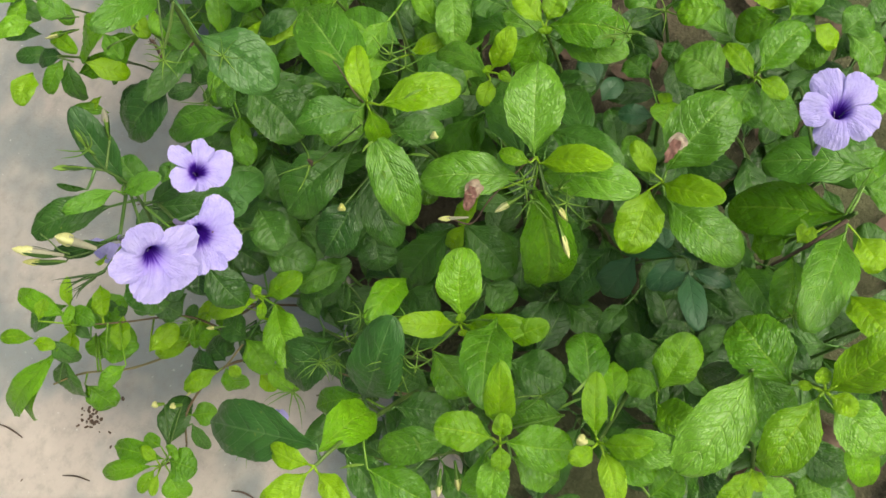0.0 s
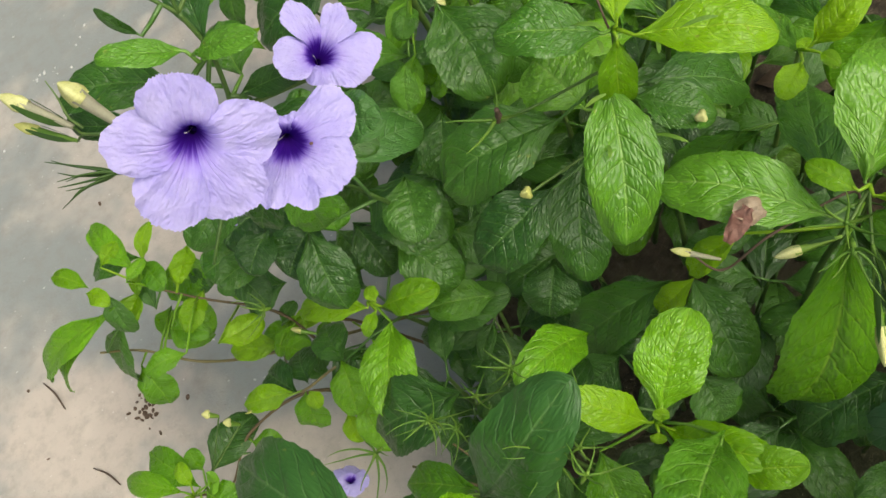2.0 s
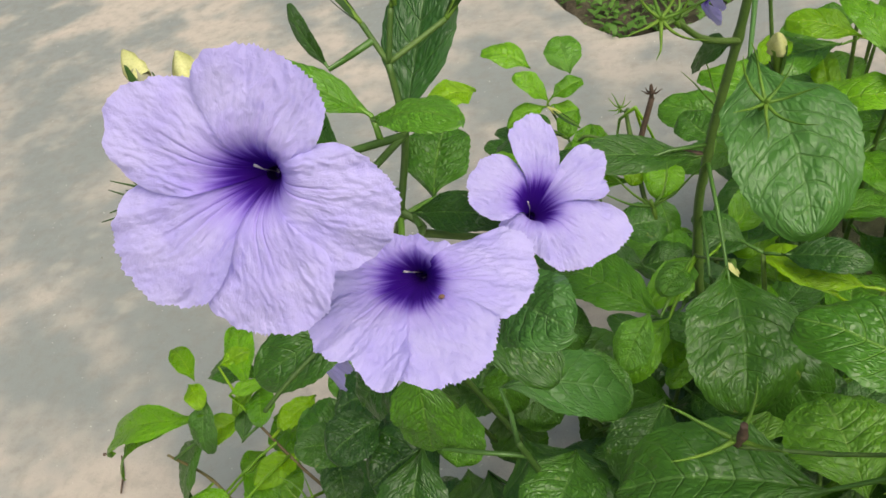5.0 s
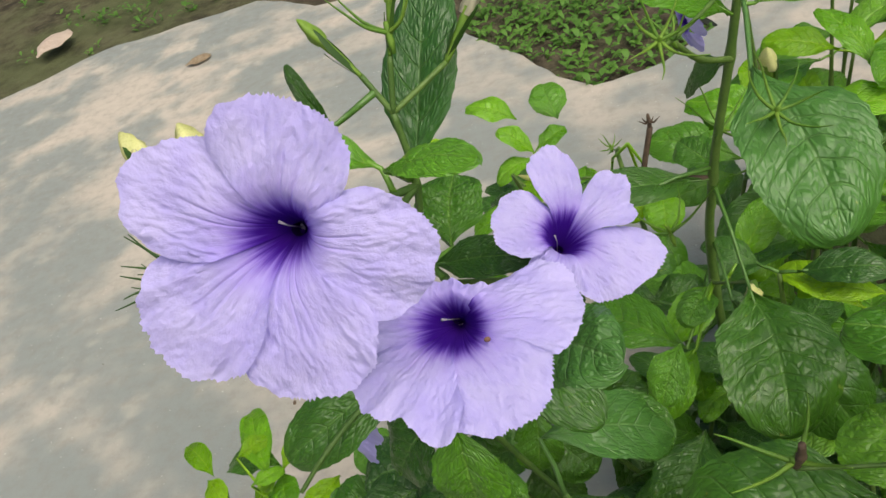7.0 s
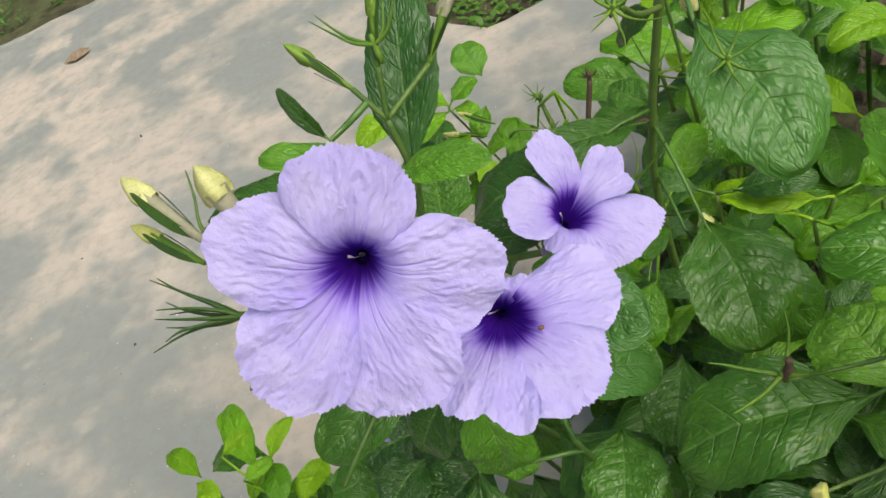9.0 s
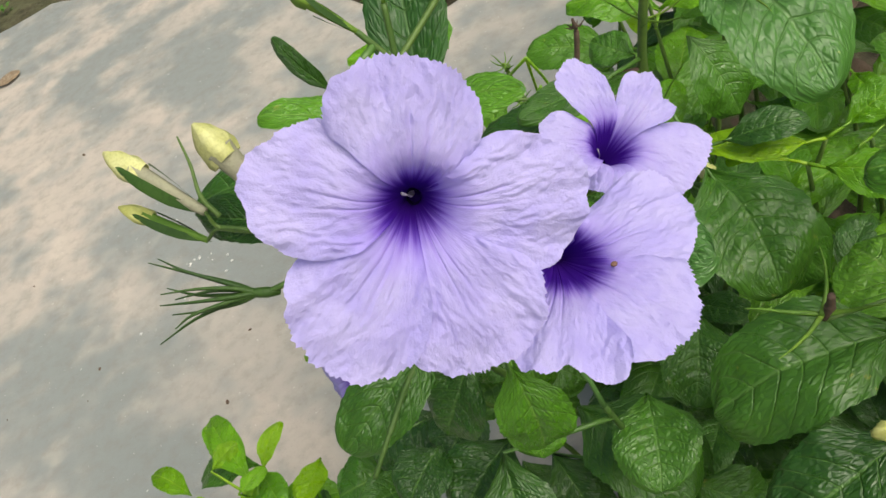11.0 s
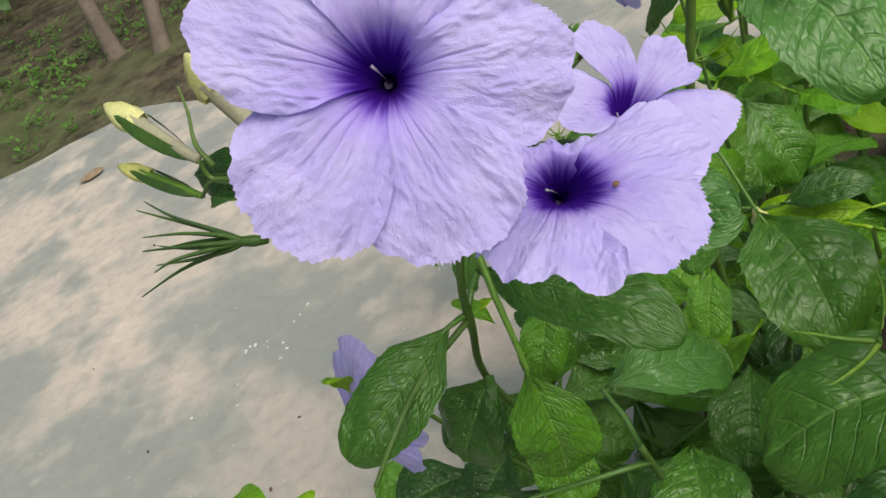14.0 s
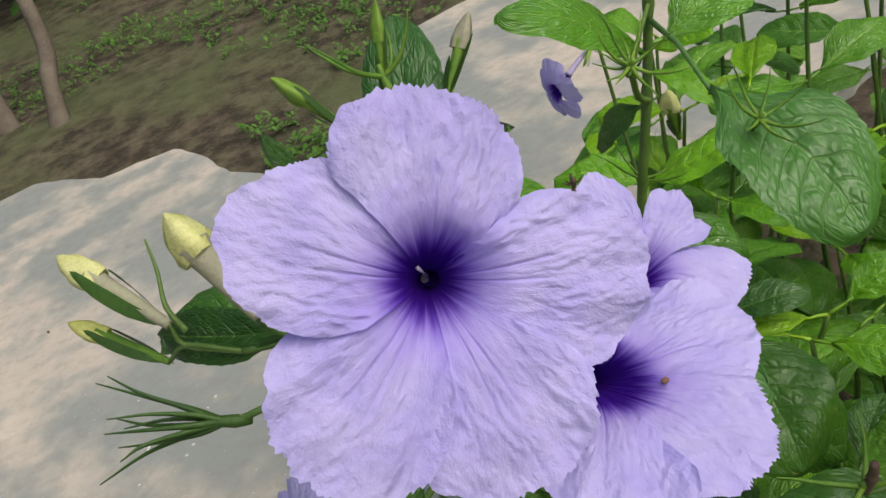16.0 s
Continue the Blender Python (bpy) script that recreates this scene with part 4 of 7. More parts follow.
leaf(plant, (0.1359, -0.0391, 0.3000), (0.1132, -0.0310, 0.2700), 0.0133, LEAF_YOUNG, 0.1, hold=(0.1721, -0.0627, 0.3011))
bud(plant, (0.1511, -0.0772, 0.3450), (0.1281, -0.0689, 0.3420), 0.0021, SEPAL, BUD)
stem(plant, [(0.1705, -0.0680, 0.3450), (0.1511, -0.0772, 0.3450)], 0.0007, 0.0006, STEM, 'branch')
bud(plant, (0.1570, -0.0859, 0.3450), (0.1529, -0.1064, 0.3350), 0.0021, SEPAL, BUD)
stem(plant, [(0.1705, -0.0680, 0.3450), (0.1570, -0.0859, 0.3450)], 0.0007, 0.0006, STEM, 'branch')
bud(plant, (0.1553, -0.0905, 0.3350), (0.1368, -0.1200, 0.3240), 0.0021, SEPAL, BUD)
stem(plant, [(0.1705, -0.0680, 0.3450), (0.1553, -0.0905, 0.3350)], 0.0007, 0.0006, STEM, 'branch')
sepals(plant, (0.1466, -0.0860, 0.3600), (-0.5, -0.8, 0.2), 0.017, 6, 0.6, thick=0.0008)
sepals(plant, (0.1618, -0.0916, 0.3500), (0.6, -0.6, 0.3), 0.017, 6, 0.6, thick=0.0008)
sepals(plant, (0.1499, -0.0786, 0.3600), (-0.2, -0.2, 0.9), 0.017, 6, 0.6, thick=0.0008)
stem(plant, [(0.1708, -0.0666, 0.3288), (0.1700, -0.0600, 0.3300), (0.1348, -0.0585, 0.3350), (0.1158, -0.0539, 0.3180), (0.1084, -0.0422, 0.3250)], 0.0006, 0.0005, TWIG, 'dry_stalk')
bud(plant, (0.1171, -0.0512, 0.3220), (0.1032, -0.0368, 0.3250), 0.0018, BUD_GREY, BUD, False)
withered(plant, (0.1308, -0.0504, 0.3505), (0.1172, -0.0554, 0.3450), 0.0062)

plant = thing('wild_petunia', (0.2100, 0.0400, 0.0000), 'short wild petunia shoot with a rosette of young leaves', 'plant', 'wild petunia plants')
stem(plant, [(0.2100, 0.0400, 0.0000), (0.2100, 0.0300, 0.1800), (0.2000, 0.0060, 0.3250)], 0.0022, 0.001)
leaf(plant, (0.2007, 0.0046, 0.3220), (0.1980, 0.0599, 0.2930), 0.0182, LEAF_PALE, 0.1, hold=(0.2000, 0.0060, 0.3250))
leaf(plant, (0.2037, 0.0028, 0.3280), (0.2265, 0.0007, 0.3520), 0.0155, LEAF_YOUNG, 0.1, hold=(0.2000, 0.0060, 0.3250))
leaf(plant, (0.1987, 0.0018, 0.3220), (0.1812, -0.0060, 0.3200), 0.0122, LEAF_YOUNG, 0.1, hold=(0.2000, 0.0060, 0.3250))
leaf(plant, (0.2025, -0.0027, 0.3300), (0.2043, -0.0132, 0.3300), 0.0067, LEAF_YOUNG, 0.1, hold=(0.2000, 0.0060, 0.3250))
leaf(plant, (0.2000, 0.0022, 0.3300), (0.2008, 0.0064, 0.3320), 0.0068, LEAF_YOUNG, 0.1, hold=(0.2000, 0.0060, 0.3250))
leaf(plant, (0.1949, 0.0223, 0.2400), (0.1663, 0.0325, 0.2000), 0.0266, LEAF_GREEN, 0.1, hold=(0.2058, 0.0199, 0.2411))
leaf(plant, (0.1879, 0.0278, 0.2400), (0.1480, 0.0366, 0.1900), 0.0269, LEAF_GREEN, 0.1, hold=(0.2058, 0.0199, 0.2411))
leaf(plant, (0.2327, 0.0828, 0.2400), (0.2559, 0.1071, 0.2600), 0.0265, LEAF_PALE, 0.1, blunt=1)
leaf(plant, (0.2493, 0.0982, 0.2700), (0.2165, 0.0713, 0.2550), 0.0268, LEAF_PALE, 0.1)

plant = thing('wild_petunia', (0.2500, -0.0900, 0.0000), 'wild petunia shoot beside a leaf with a brown blotch', 'plant', 'wild petunia plants')
stem(plant, [(0.2500, -0.0900, 0.0000), (0.2400, -0.1000, 0.1500), (0.2180, -0.1280, 0.2980)], 0.0022, 0.0011)
leaf(plant, (0.2179, -0.1217, 0.3000), (0.2244, -0.0990, 0.3120), 0.0132, LEAF_YOUNG, 0.1, hold=(0.2180, -0.1280, 0.2980))
leaf(plant, (0.2160, -0.1287, 0.3000), (0.2246, -0.1690, 0.3250), 0.0199, LEAF_YOUNG, 0.1, hold=(0.2180, -0.1280, 0.2980))
leaf(plant, (0.2093, -0.1239, 0.2950), (0.1675, -0.1382, 0.2900), 0.0289, LEAF_YOUNG, 0.1, hold=(0.2180, -0.1280, 0.2980))
leaf(plant, (0.2137, -0.1325, 0.2850), (0.2108, -0.1968, 0.2800), 0.0326, LEAF_PALE, 0.1, hold=(0.2192, -0.1265, 0.2902))
leaf(plant, (0.2247, -0.1254, 0.3000), (0.2837, -0.1304, 0.3180), 0.0407, LEAF_PALE, 0.1, hold=(0.2180, -0.1280, 0.2980))
leaf(plant, (0.2164, -0.1181, 0.2850), (0.2341, -0.0851, 0.2800), 0.0176, LEAF_PALE, 0.1, hold=(0.2203, -0.1251, 0.2824))
withered(plant, (0.2366, -0.1243, 0.3270), (0.2207, -0.1274, 0.3260), 0.0060)

plant = thing('wild_petunia', (0.3600, -0.0900, 0.0000), 'wild petunia shoot with bright yellow-green young leaves', 'plant', 'wild petunia plants')
stem(plant, [(0.3600, -0.0900, 0.0000), (0.3600, -0.1000, 0.1500), (0.3164, -0.1274, 0.2850)], 0.0022, 0.0011)
leaf(plant, (0.3140, -0.1269, 0.2850), (0.3263, -0.0953, 0.2800), 0.0153, LEAF_YOUNG, 0.1, hold=(0.3164, -0.1274, 0.2850))
leaf(plant, (0.3194, -0.1273, 0.2850), (0.3627, -0.1305, 0.2900), 0.0257, LEAF_MID, 0.1, hold=(0.3164, -0.1274, 0.2850))
leaf(plant, (0.3141, -0.1308, 0.2900), (0.3139, -0.1522, 0.2900), 0.0134, LEAF_YOUNG, 0.1, hold=(0.3164, -0.1274, 0.2850))
leaf(plant, (0.3141, -0.1274, 0.2800), (0.2854, -0.1320, 0.2720), 0.0245, LEAF_MID, 0.1, hold=(0.3187, -0.1259, 0.2779))
leaf(plant, (0.3193, -0.1298, 0.2700), (0.3066, -0.1666, 0.2600), 0.0239, LEAF_PALE, 0.1, hold=(0.3210, -0.1245, 0.2708))
leaf(plant, (0.3829, -0.1040, 0.2400), (0.3610, -0.0806, 0.2200), 0.0243, LEAF_MID, 0.1)
leaf(plant, (0.3882, -0.1433, 0.2500), (0.3636, -0.1299, 0.2300), 0.0243, LEAF_PALE, 0.1)
leaf(plant, (0.3725, -0.0586, 0.2200), (0.3534, -0.0327, 0.2150), 0.0270, LEAF_MID, 0.1)
leaf(plant, (0.3823, -0.1062, 0.2600), (0.3771, -0.0778, 0.2700), 0.0239, LEAF_YOUNG, 0.1)
leaf(plant, (0.3714, -0.1151, 0.2700), (0.3972, -0.1168, 0.2800), 0.0233, LEAF_MID, 0.1, hold=(0.3256, -0.1216, 0.2566))
leaf(plant, (0.3798, -0.1291, 0.2600), (0.3795, -0.1497, 0.2500), 0.0158, LEAF_YOUNG, 0.1)
leaf(plant, (0.4182, -0.1416, 0.2000), (0.4160, -0.1777, 0.1800), 0.0301, LEAF_PALE, 0.1)
leaf(plant, (0.4159, -0.1384, 0.2000), (0.4426, -0.1435, 0.2000), 0.0257, LEAF_GREEN, 0.1)

plant = thing('wild_petunia', (0.3000, -0.0500, 0.0000), 'low wild petunia with rounded leaves in the shade', 'plant', 'wild petunia plants')
stem(plant, [(0.3000, -0.0500, 0.0000), (0.3000, -0.0600, 0.1500), (0.2900, -0.0780, 0.2080)], 0.0022, 0.001)
leaf(plant, (0.3266, -0.0985, 0.2150), (0.3244, -0.0585, 0.2200), 0.0377, LEAF_PALE, 0.1, hold=(0.2900, -0.0780, 0.2080))
leaf(plant, (0.2680, -0.0888, 0.2200), (0.2935, -0.0748, 0.2120), 0.0239, LEAF_MID, 0.1, hold=(0.2900, -0.0780, 0.2080))
leaf(plant, (0.2898, -0.0614, 0.1700), (0.2756, -0.0362, 0.1680), 0.0166, LEAF_VINE, 0.1, hold=(0.2968, -0.0657, 0.1683))
leaf(plant, (0.3168, -0.0354, 0.1600), (0.3232, -0.0059, 0.1500), 0.0238, LEAF_GREEN, 0.1, hold=(0.3000, -0.0600, 0.1500))
leaf(plant, (0.3541, -0.0345, 0.1700), (0.3381, -0.0388, 0.1600), 0.0187, LEAF_GREEN, 0.1)
leaf(plant, (0.2988, -0.0615, 0.2000), (0.2888, -0.0749, 0.2100), 0.0105, LEAF_YOUNG, 0.1, hold=(0.2921, -0.0742, 0.1958))
leaf(plant, (0.3770, -0.0665, 0.1800), (0.3903, -0.0055, 0.1700), 0.0324, LEAF_GREEN, 0.1)
leaf(plant, (0.3593, -0.0069, 0.1800), (0.3635, 0.0230, 0.1800), 0.0281, LEAF_GREEN, 0.1)

plant = thing('wild_petunia', (0.2900, 0.0500, 0.0000), 'wild petunia shoot with paired quilted leaves', 'plant', 'wild petunia plants')
stem(plant, [(0.2900, 0.0500, 0.0000), (0.2800, 0.0300, 0.1500), (0.2550, 0.0050, 0.3000)], 0.0022, 0.0011)
leaf(plant, (0.2570, 0.0087, 0.3030), (0.2615, 0.0365, 0.3100), 0.0166, LEAF_YOUNG, 0.1, hold=(0.2550, 0.0050, 0.3000))
leaf(plant, (0.2595, 0.0067, 0.3030), (0.2809, 0.0116, 0.3100), 0.0165, LEAF_YOUNG, 0.1, hold=(0.2550, 0.0050, 0.3000))
leaf(plant, (0.2562, 0.0054, 0.3030), (0.2522, 0.0016, 0.3020), 0.0094, LEAF_YOUNG, 0.1, hold=(0.2550, 0.0050, 0.3000))
leaf(plant, (0.2588, 0.0045, 0.3000), (0.2817, -0.0498, 0.3120), 0.0301, LEAF_MID, 0.1, hold=(0.2550, 0.0050, 0.3000))
leaf(plant, (0.2568, 0.0116, 0.2900), (0.2274, 0.0099, 0.2600), 0.0254, LEAF_MID, 0.1, hold=(0.2563, 0.0063, 0.2921))
leaf(plant, (0.2580, -0.0009, 0.2850), (0.2772, -0.0503, 0.2920), 0.0245, LEAF_PALE, 0.1, hold=(0.2576, 0.0076, 0.2842))
leaf(plant, (0.2797, 0.0037, 0.2900), (0.2984, -0.0173, 0.3000), 0.0238, LEAF_MID, 0.1, hold=(0.2576, 0.0076, 0.2842))
leaf(plant, (0.2534, 0.0452, 0.2500), (0.2499, 0.1198, 0.2200), 0.0269, LEAF_GREEN, 0.1, hold=(0.2642, 0.0142, 0.2447))
leaf(plant, (0.2619, 0.0515, 0.2700), (0.2558, 0.0805, 0.2700), 0.0255, LEAF_GREEN, 0.1, hold=(0.2616, 0.0116, 0.2605))
sepals(plant, (0.2659, -0.0481, 0.3250), (0.6, -0.1, 0.8), 0.02, 4, 0.9)

plant = thing('wild_petunia', (0.1000, -0.0200, 0.0000), 'wild petunia shoot with a neat pair of bright young leaves', 'plant', 'wild petunia plants')
stem(plant, [(0.1000, -0.0200, 0.0000), (0.0900, -0.0400, 0.1200), (0.0610, -0.0780, 0.2680)], 0.0022, 0.0011)
leaf(plant, (0.0583, -0.0778, 0.2720), (0.0333, -0.0548, 0.3000), 0.0176, LEAF_YOUNG, 0.1, hold=(0.0610, -0.0780, 0.2680))
leaf(plant, (0.0629, -0.0833, 0.2720), (0.0897, -0.1212, 0.2880), 0.0190, LEAF_YOUNG, 0.1, hold=(0.0610, -0.0780, 0.2680))
leaf(plant, (0.0628, -0.0807, 0.2740), (0.0661, -0.0772, 0.2780), 0.0070, LEAF_YOUNG, 0.1, hold=(0.0610, -0.0780, 0.2680))
leaf(plant, (0.0593, -0.0838, 0.2740), (0.0562, -0.0876, 0.2720), 0.0070, LEAF_YOUNG, 0.1, hold=(0.0610, -0.0780, 0.2680))
leaf(plant, (0.0646, -0.0755, 0.2650), (0.1022, -0.0486, 0.2820), 0.0306, LEAF_MID, 0.1, hold=(0.0625, -0.0760, 0.2602))
leaf(plant, (0.0787, -0.1027, 0.2900), (0.0333, -0.1415, 0.3400), 0.0313, LEAF_PALE, 0.1, hold=(0.0610, -0.0780, 0.2680))
leaf(plant, (0.0605, -0.0242, 0.2600), (0.0215, -0.0394, 0.3000), 0.0221, LEAF_MID, 0.1)
leaf(plant, (0.0746, -0.1142, 0.2800), (0.0983, -0.1302, 0.2900), 0.0168, LEAF_YOUNG, 0.1, hold=(0.0610, -0.0780, 0.2680))
leaf(plant, (0.0421, -0.0416, 0.2200), (0.0462, -0.0061, 0.2000), 0.0218, LEAF_OLD_SHADED, 0.1, hold=(0.0702, -0.0660, 0.2213))
leaf(plant, (0.0975, -0.0543, 0.2000), (0.0961, -0.0779, 0.1800), 0.0264, LEAF_OLD_SHADED, 0.1, hold=(0.0747, -0.0600, 0.1979))
leaf(plant, (0.0720, -0.0198, 0.1900), (0.0407, -0.0195, 0.1700), 0.0273, LEAF_OLD_SHADED, 0.1, hold=(0.0778, -0.0560, 0.1823))
leaf(plant, (0.0335, -0.0710, 0.2500), (0.0253, -0.1062, 0.2200), 0.0286, LEAF_MID, 0.1, hold=(0.0641, -0.0740, 0.2524))
leaf(plant, (0.0631, -0.1201, 0.2600), (0.0768, -0.1580, 0.2500), 0.0310, LEAF_OLD_SHADED, 0.1, hold=(0.0610, -0.0780, 0.2680))

plant = thing('wild_petunia', (0.0600, -0.1000, 0.0000), 'wild petunia shoot with blunt yellow-green young leaves', 'plant', 'wild petunia plants')
stem(plant, [(0.0600, -0.1000, 0.0000), (0.0600, -0.1300, 0.1500), (0.0274, -0.1710, 0.3850)], 0.0022, 0.0011)
leaf(plant, (0.0268, -0.1660, 0.3880), (0.0111, -0.1401, 0.3970), 0.0206, LEAF_YOUNG, 0.1, hold=(0.0274, -0.1710, 0.3850))
leaf(plant, (0.0303, -0.1731, 0.3880), (0.0509, -0.2022, 0.3750), 0.0237, LEAF_MID, 0.1, hold=(0.0274, -0.1710, 0.3850))
leaf(plant, (0.0299, -0.1703, 0.3920), (0.0411, -0.1646, 0.4000), 0.0102, LEAF_YOUNG, 0.1, hold=(0.0274, -0.1710, 0.3850))
leaf(plant, (0.0268, -0.1730, 0.3920), (0.0165, -0.1816, 0.3900), 0.0102, LEAF_YOUNG, 0.1, hold=(0.0274, -0.1710, 0.3850))
leaf(plant, (0.0333, -0.1651, 0.3800), (0.0603, -0.1497, 0.4200), 0.0162, LEAF_YOUNG, 0.1, hold=(0.0291, -0.1688, 0.3726))
leaf(plant, (0.0236, -0.1732, 0.3800), (-0.0021, -0.1888, 0.3800), 0.0171, LEAF_MID, 0.1, hold=(0.0274, -0.1710, 0.3850))
leaf(plant, (0.0239, -0.1771, 0.3600), (0.0313, -0.2035, 0.3400), 0.0225, LEAF_PALE, 0.1, hold=(0.0308, -0.1667, 0.3603))
leaf(plant, (0.0165, -0.1642, 0.3600), (-0.0129, -0.1740, 0.3300), 0.0216, LEAF_MID, 0.1, hold=(0.0308, -0.1667, 0.3603))
leaf(plant, (0.0615, -0.1822, 0.3400), (0.0377, -0.1590, 0.3300), 0.0201, LEAF_PALE, 0.1, hold=(0.0342, -0.1623, 0.3355))

plant = thing('wild_petunia', (0.1100, -0.1700, 0.0000), 'wild petunia shoot with upright young leaves and a cream bud', 'plant', 'wild petunia plants')
stem(plant, [(0.1100, -0.1700, 0.0000), (0.1000, -0.1900, 0.2000), (0.0630, -0.2102, 0.3900)], 0.0022, 0.0011)
leaf(plant, (0.0636, -0.2079, 0.3920), (0.0896, -0.1869, 0.4000), 0.0129, LEAF_YOUNG, 0.1, hold=(0.0630, -0.2102, 0.3900))
leaf(plant, (0.0633, -0.2125, 0.3950), (0.0800, -0.2324, 0.4050), 0.0126, LEAF_YOUNG, 0.1, hold=(0.0630, -0.2102, 0.3900))
leaf(plant, (0.0590, -0.2102, 0.3950), (0.0454, -0.2063, 0.4000), 0.0105, LEAF_YOUNG, 0.1, hold=(0.0630, -0.2102, 0.3900))
leaf(plant, (0.0611, -0.2140, 0.3900), (0.0443, -0.2376, 0.3900), 0.0134, LEAF_YOUNG, 0.1, hold=(0.0630, -0.2102, 0.3900))
leaf(plant, (0.0661, -0.2133, 0.3850), (0.0872, -0.2443, 0.4000), 0.0191, LEAF_PALE, 0.1, hold=(0.0650, -0.2091, 0.3800))
leaf(plant, (0.0616, -0.2145, 0.3800), (0.0662, -0.2434, 0.3800), 0.0166, LEAF_MID, 0.1, hold=(0.0650, -0.2091, 0.3800))
leaf(plant, (0.0789, -0.1859, 0.3300), (0.1087, -0.1524, 0.3020), 0.0250, LEAF_PALE, 0.1, hold=(0.0747, -0.2038, 0.3300))
leaf(plant, (0.0584, -0.2469, 0.3600), (0.0799, -0.2487, 0.3600), 0.0213, LEAF_MID, 0.1, hold=(0.0669, -0.2080, 0.3700))
leaf(plant, (0.0848, -0.2002, 0.3300), (0.1056, -0.1797, 0.3100), 0.0163, LEAF_MID, 0.1, hold=(0.0747, -0.2038, 0.3300))
bud(plant, (0.0605, -0.2089, 0.3950), (0.0568, -0.2025, 0.4050), 0.0030, SEPAL, BUD, False)

plant = thing('wild_petunia', (0.1300, -0.1500, 0.0000), 'low wild petunia with plain oval leaves', 'plant', 'wild petunia plants')
stem(plant, [(0.1300, -0.1500, 0.0000), (0.1250, -0.1800, 0.1400), (0.1143, -0.2076, 0.2450)], 0.0022, 0.0011)
leaf(plant, (0.1151, -0.2074, 0.2460), (0.1057, -0.1852, 0.2470), 0.0199, LEAF_MID, 0.1)
leaf(plant, (0.1153, -0.2077, 0.2460), (0.1575, -0.2020, 0.2540), 0.0296, LEAF_MID, 0.1)
leaf(plant, (0.1072, -0.2119, 0.2400), (0.1090, -0.2424, 0.2600), 0.0232, LEAF_MID, 0.1, hold=(0.1149, -0.2061, 0.2395))
leaf(plant, (0.1480, -0.1810, 0.1600), (0.1196, -0.1610, 0.1500), 0.0256, LEAF_OLD_SHADED, 0.1, hold=(0.1233, -0.1844, 0.1566))
leaf(plant, (0.1489, -0.1714, 0.1500), (0.1759, -0.1942, 0.1400), 0.0222, LEAF_OLD_SHADED, 0.1, hold=(0.1244, -0.1815, 0.1455))
leaf(plant, (0.1893, -0.1891, 0.1400), (0.1979, -0.2223, 0.1200), 0.0270, LEAF_OLD_SHADED, 0.1)

plant = thing('wild_petunia', (0.1900, -0.2400, 0.0000), 'wild petunia shoot with large quilted yellow-green leaves', 'plant', 'wild petunia plants')
stem(plant, [(0.1900, -0.2400, 0.0000), (0.1800, -0.2500, 0.2000), (0.1530, -0.2767, 0.4100)], 0.0022, 0.0011)
leaf(plant, (0.1536, -0.2777, 0.4120), (0.1926, -0.2857, 0.4400), 0.0231, LEAF_YOUNG, 0.1, hold=(0.1530, -0.2767, 0.4100))
leaf(plant, (0.1542, -0.2748, 0.4150), (0.1589, -0.2688, 0.4200), 0.0081, LEAF_YOUNG, 0.1, hold=(0.1530, -0.2767, 0.4100))
leaf(plant, (0.1521, -0.2801, 0.4120), (0.1531, -0.2936, 0.4150), 0.0107, LEAF_YOUNG, 0.1, hold=(0.1530, -0.2767, 0.4100))
leaf(plant, (0.1492, -0.2764, 0.4100), (0.1045, -0.2820, 0.4000), 0.0241, LEAF_YOUNG, 0.1, hold=(0.1530, -0.2767, 0.4100))
leaf(plant, (0.1553, -0.2821, 0.4000), (0.1496, -0.3170, 0.3900), 0.0254, LEAF_PALE, 0.1, hold=(0.1544, -0.2753, 0.3989))
leaf(plant, (0.1510, -0.2719, 0.4100), (0.1475, -0.2654, 0.4100), 0.0049, LEAF_YOUNG, 0.1, hold=(0.1530, -0.2767, 0.4100))
leaf(plant, (0.1484, -0.2641, 0.3900), (0.1618, -0.2231, 0.3780), 0.0329, LEAF_MID, 0.1, hold=(0.1558, -0.2739, 0.3879))
leaf(plant, (0.1500, -0.2982, 0.3800), (0.1388, -0.3269, 0.3500), 0.0174, LEAF_MID, 0.1, hold=(0.1558, -0.2739, 0.3879))
leaf(plant, (0.1330, -0.2893, 0.3400), (0.1362, -0.3196, 0.3300), 0.0217, LEAF_OLD_SHADED, 0.1, hold=(0.1615, -0.2683, 0.3437))

plant = thing('wild_petunia', (0.1400, -0.2200, 0.0000), 'wild petunia with one long arching leaf', 'plant', 'wild petunia plants')
stem(plant, [(0.1400, -0.2200, 0.0000), (0.1400, -0.2350, 0.2000), (0.1409, -0.2453, 0.4000)], 0.0022, 0.001)
leaf(plant, (0.1402, -0.2459, 0.4000), (0.0768, -0.2495, 0.3950), 0.0295, LEAF_PALE, 0.1)
leaf(plant, (0.1457, -0.2450, 0.3800), (0.1329, -0.2771, 0.3600), 0.0268, LEAF_PALE, 0.1, hold=(0.1408, -0.2443, 0.3789))
leaf(plant, (0.1552, -0.2417, 0.3300), (0.1321, -0.2267, 0.2800), 0.0205, LEAF_OLD_SHADED, 0.1, hold=(0.1406, -0.2415, 0.3263))

plant = thing('wild_petunia', (0.2700, -0.2000, 0.0000), 'wild petunia with dark veined leaves and a tangled brown stem', 'plant', 'wild petunia plants')
stem(plant, [(0.2700, -0.2000, 0.0000), (0.2650, -0.2000, 0.1500), (0.2638, -0.2304, 0.3100), (0.2643, -0.2317, 0.3200)], 0.0022, 0.0011)
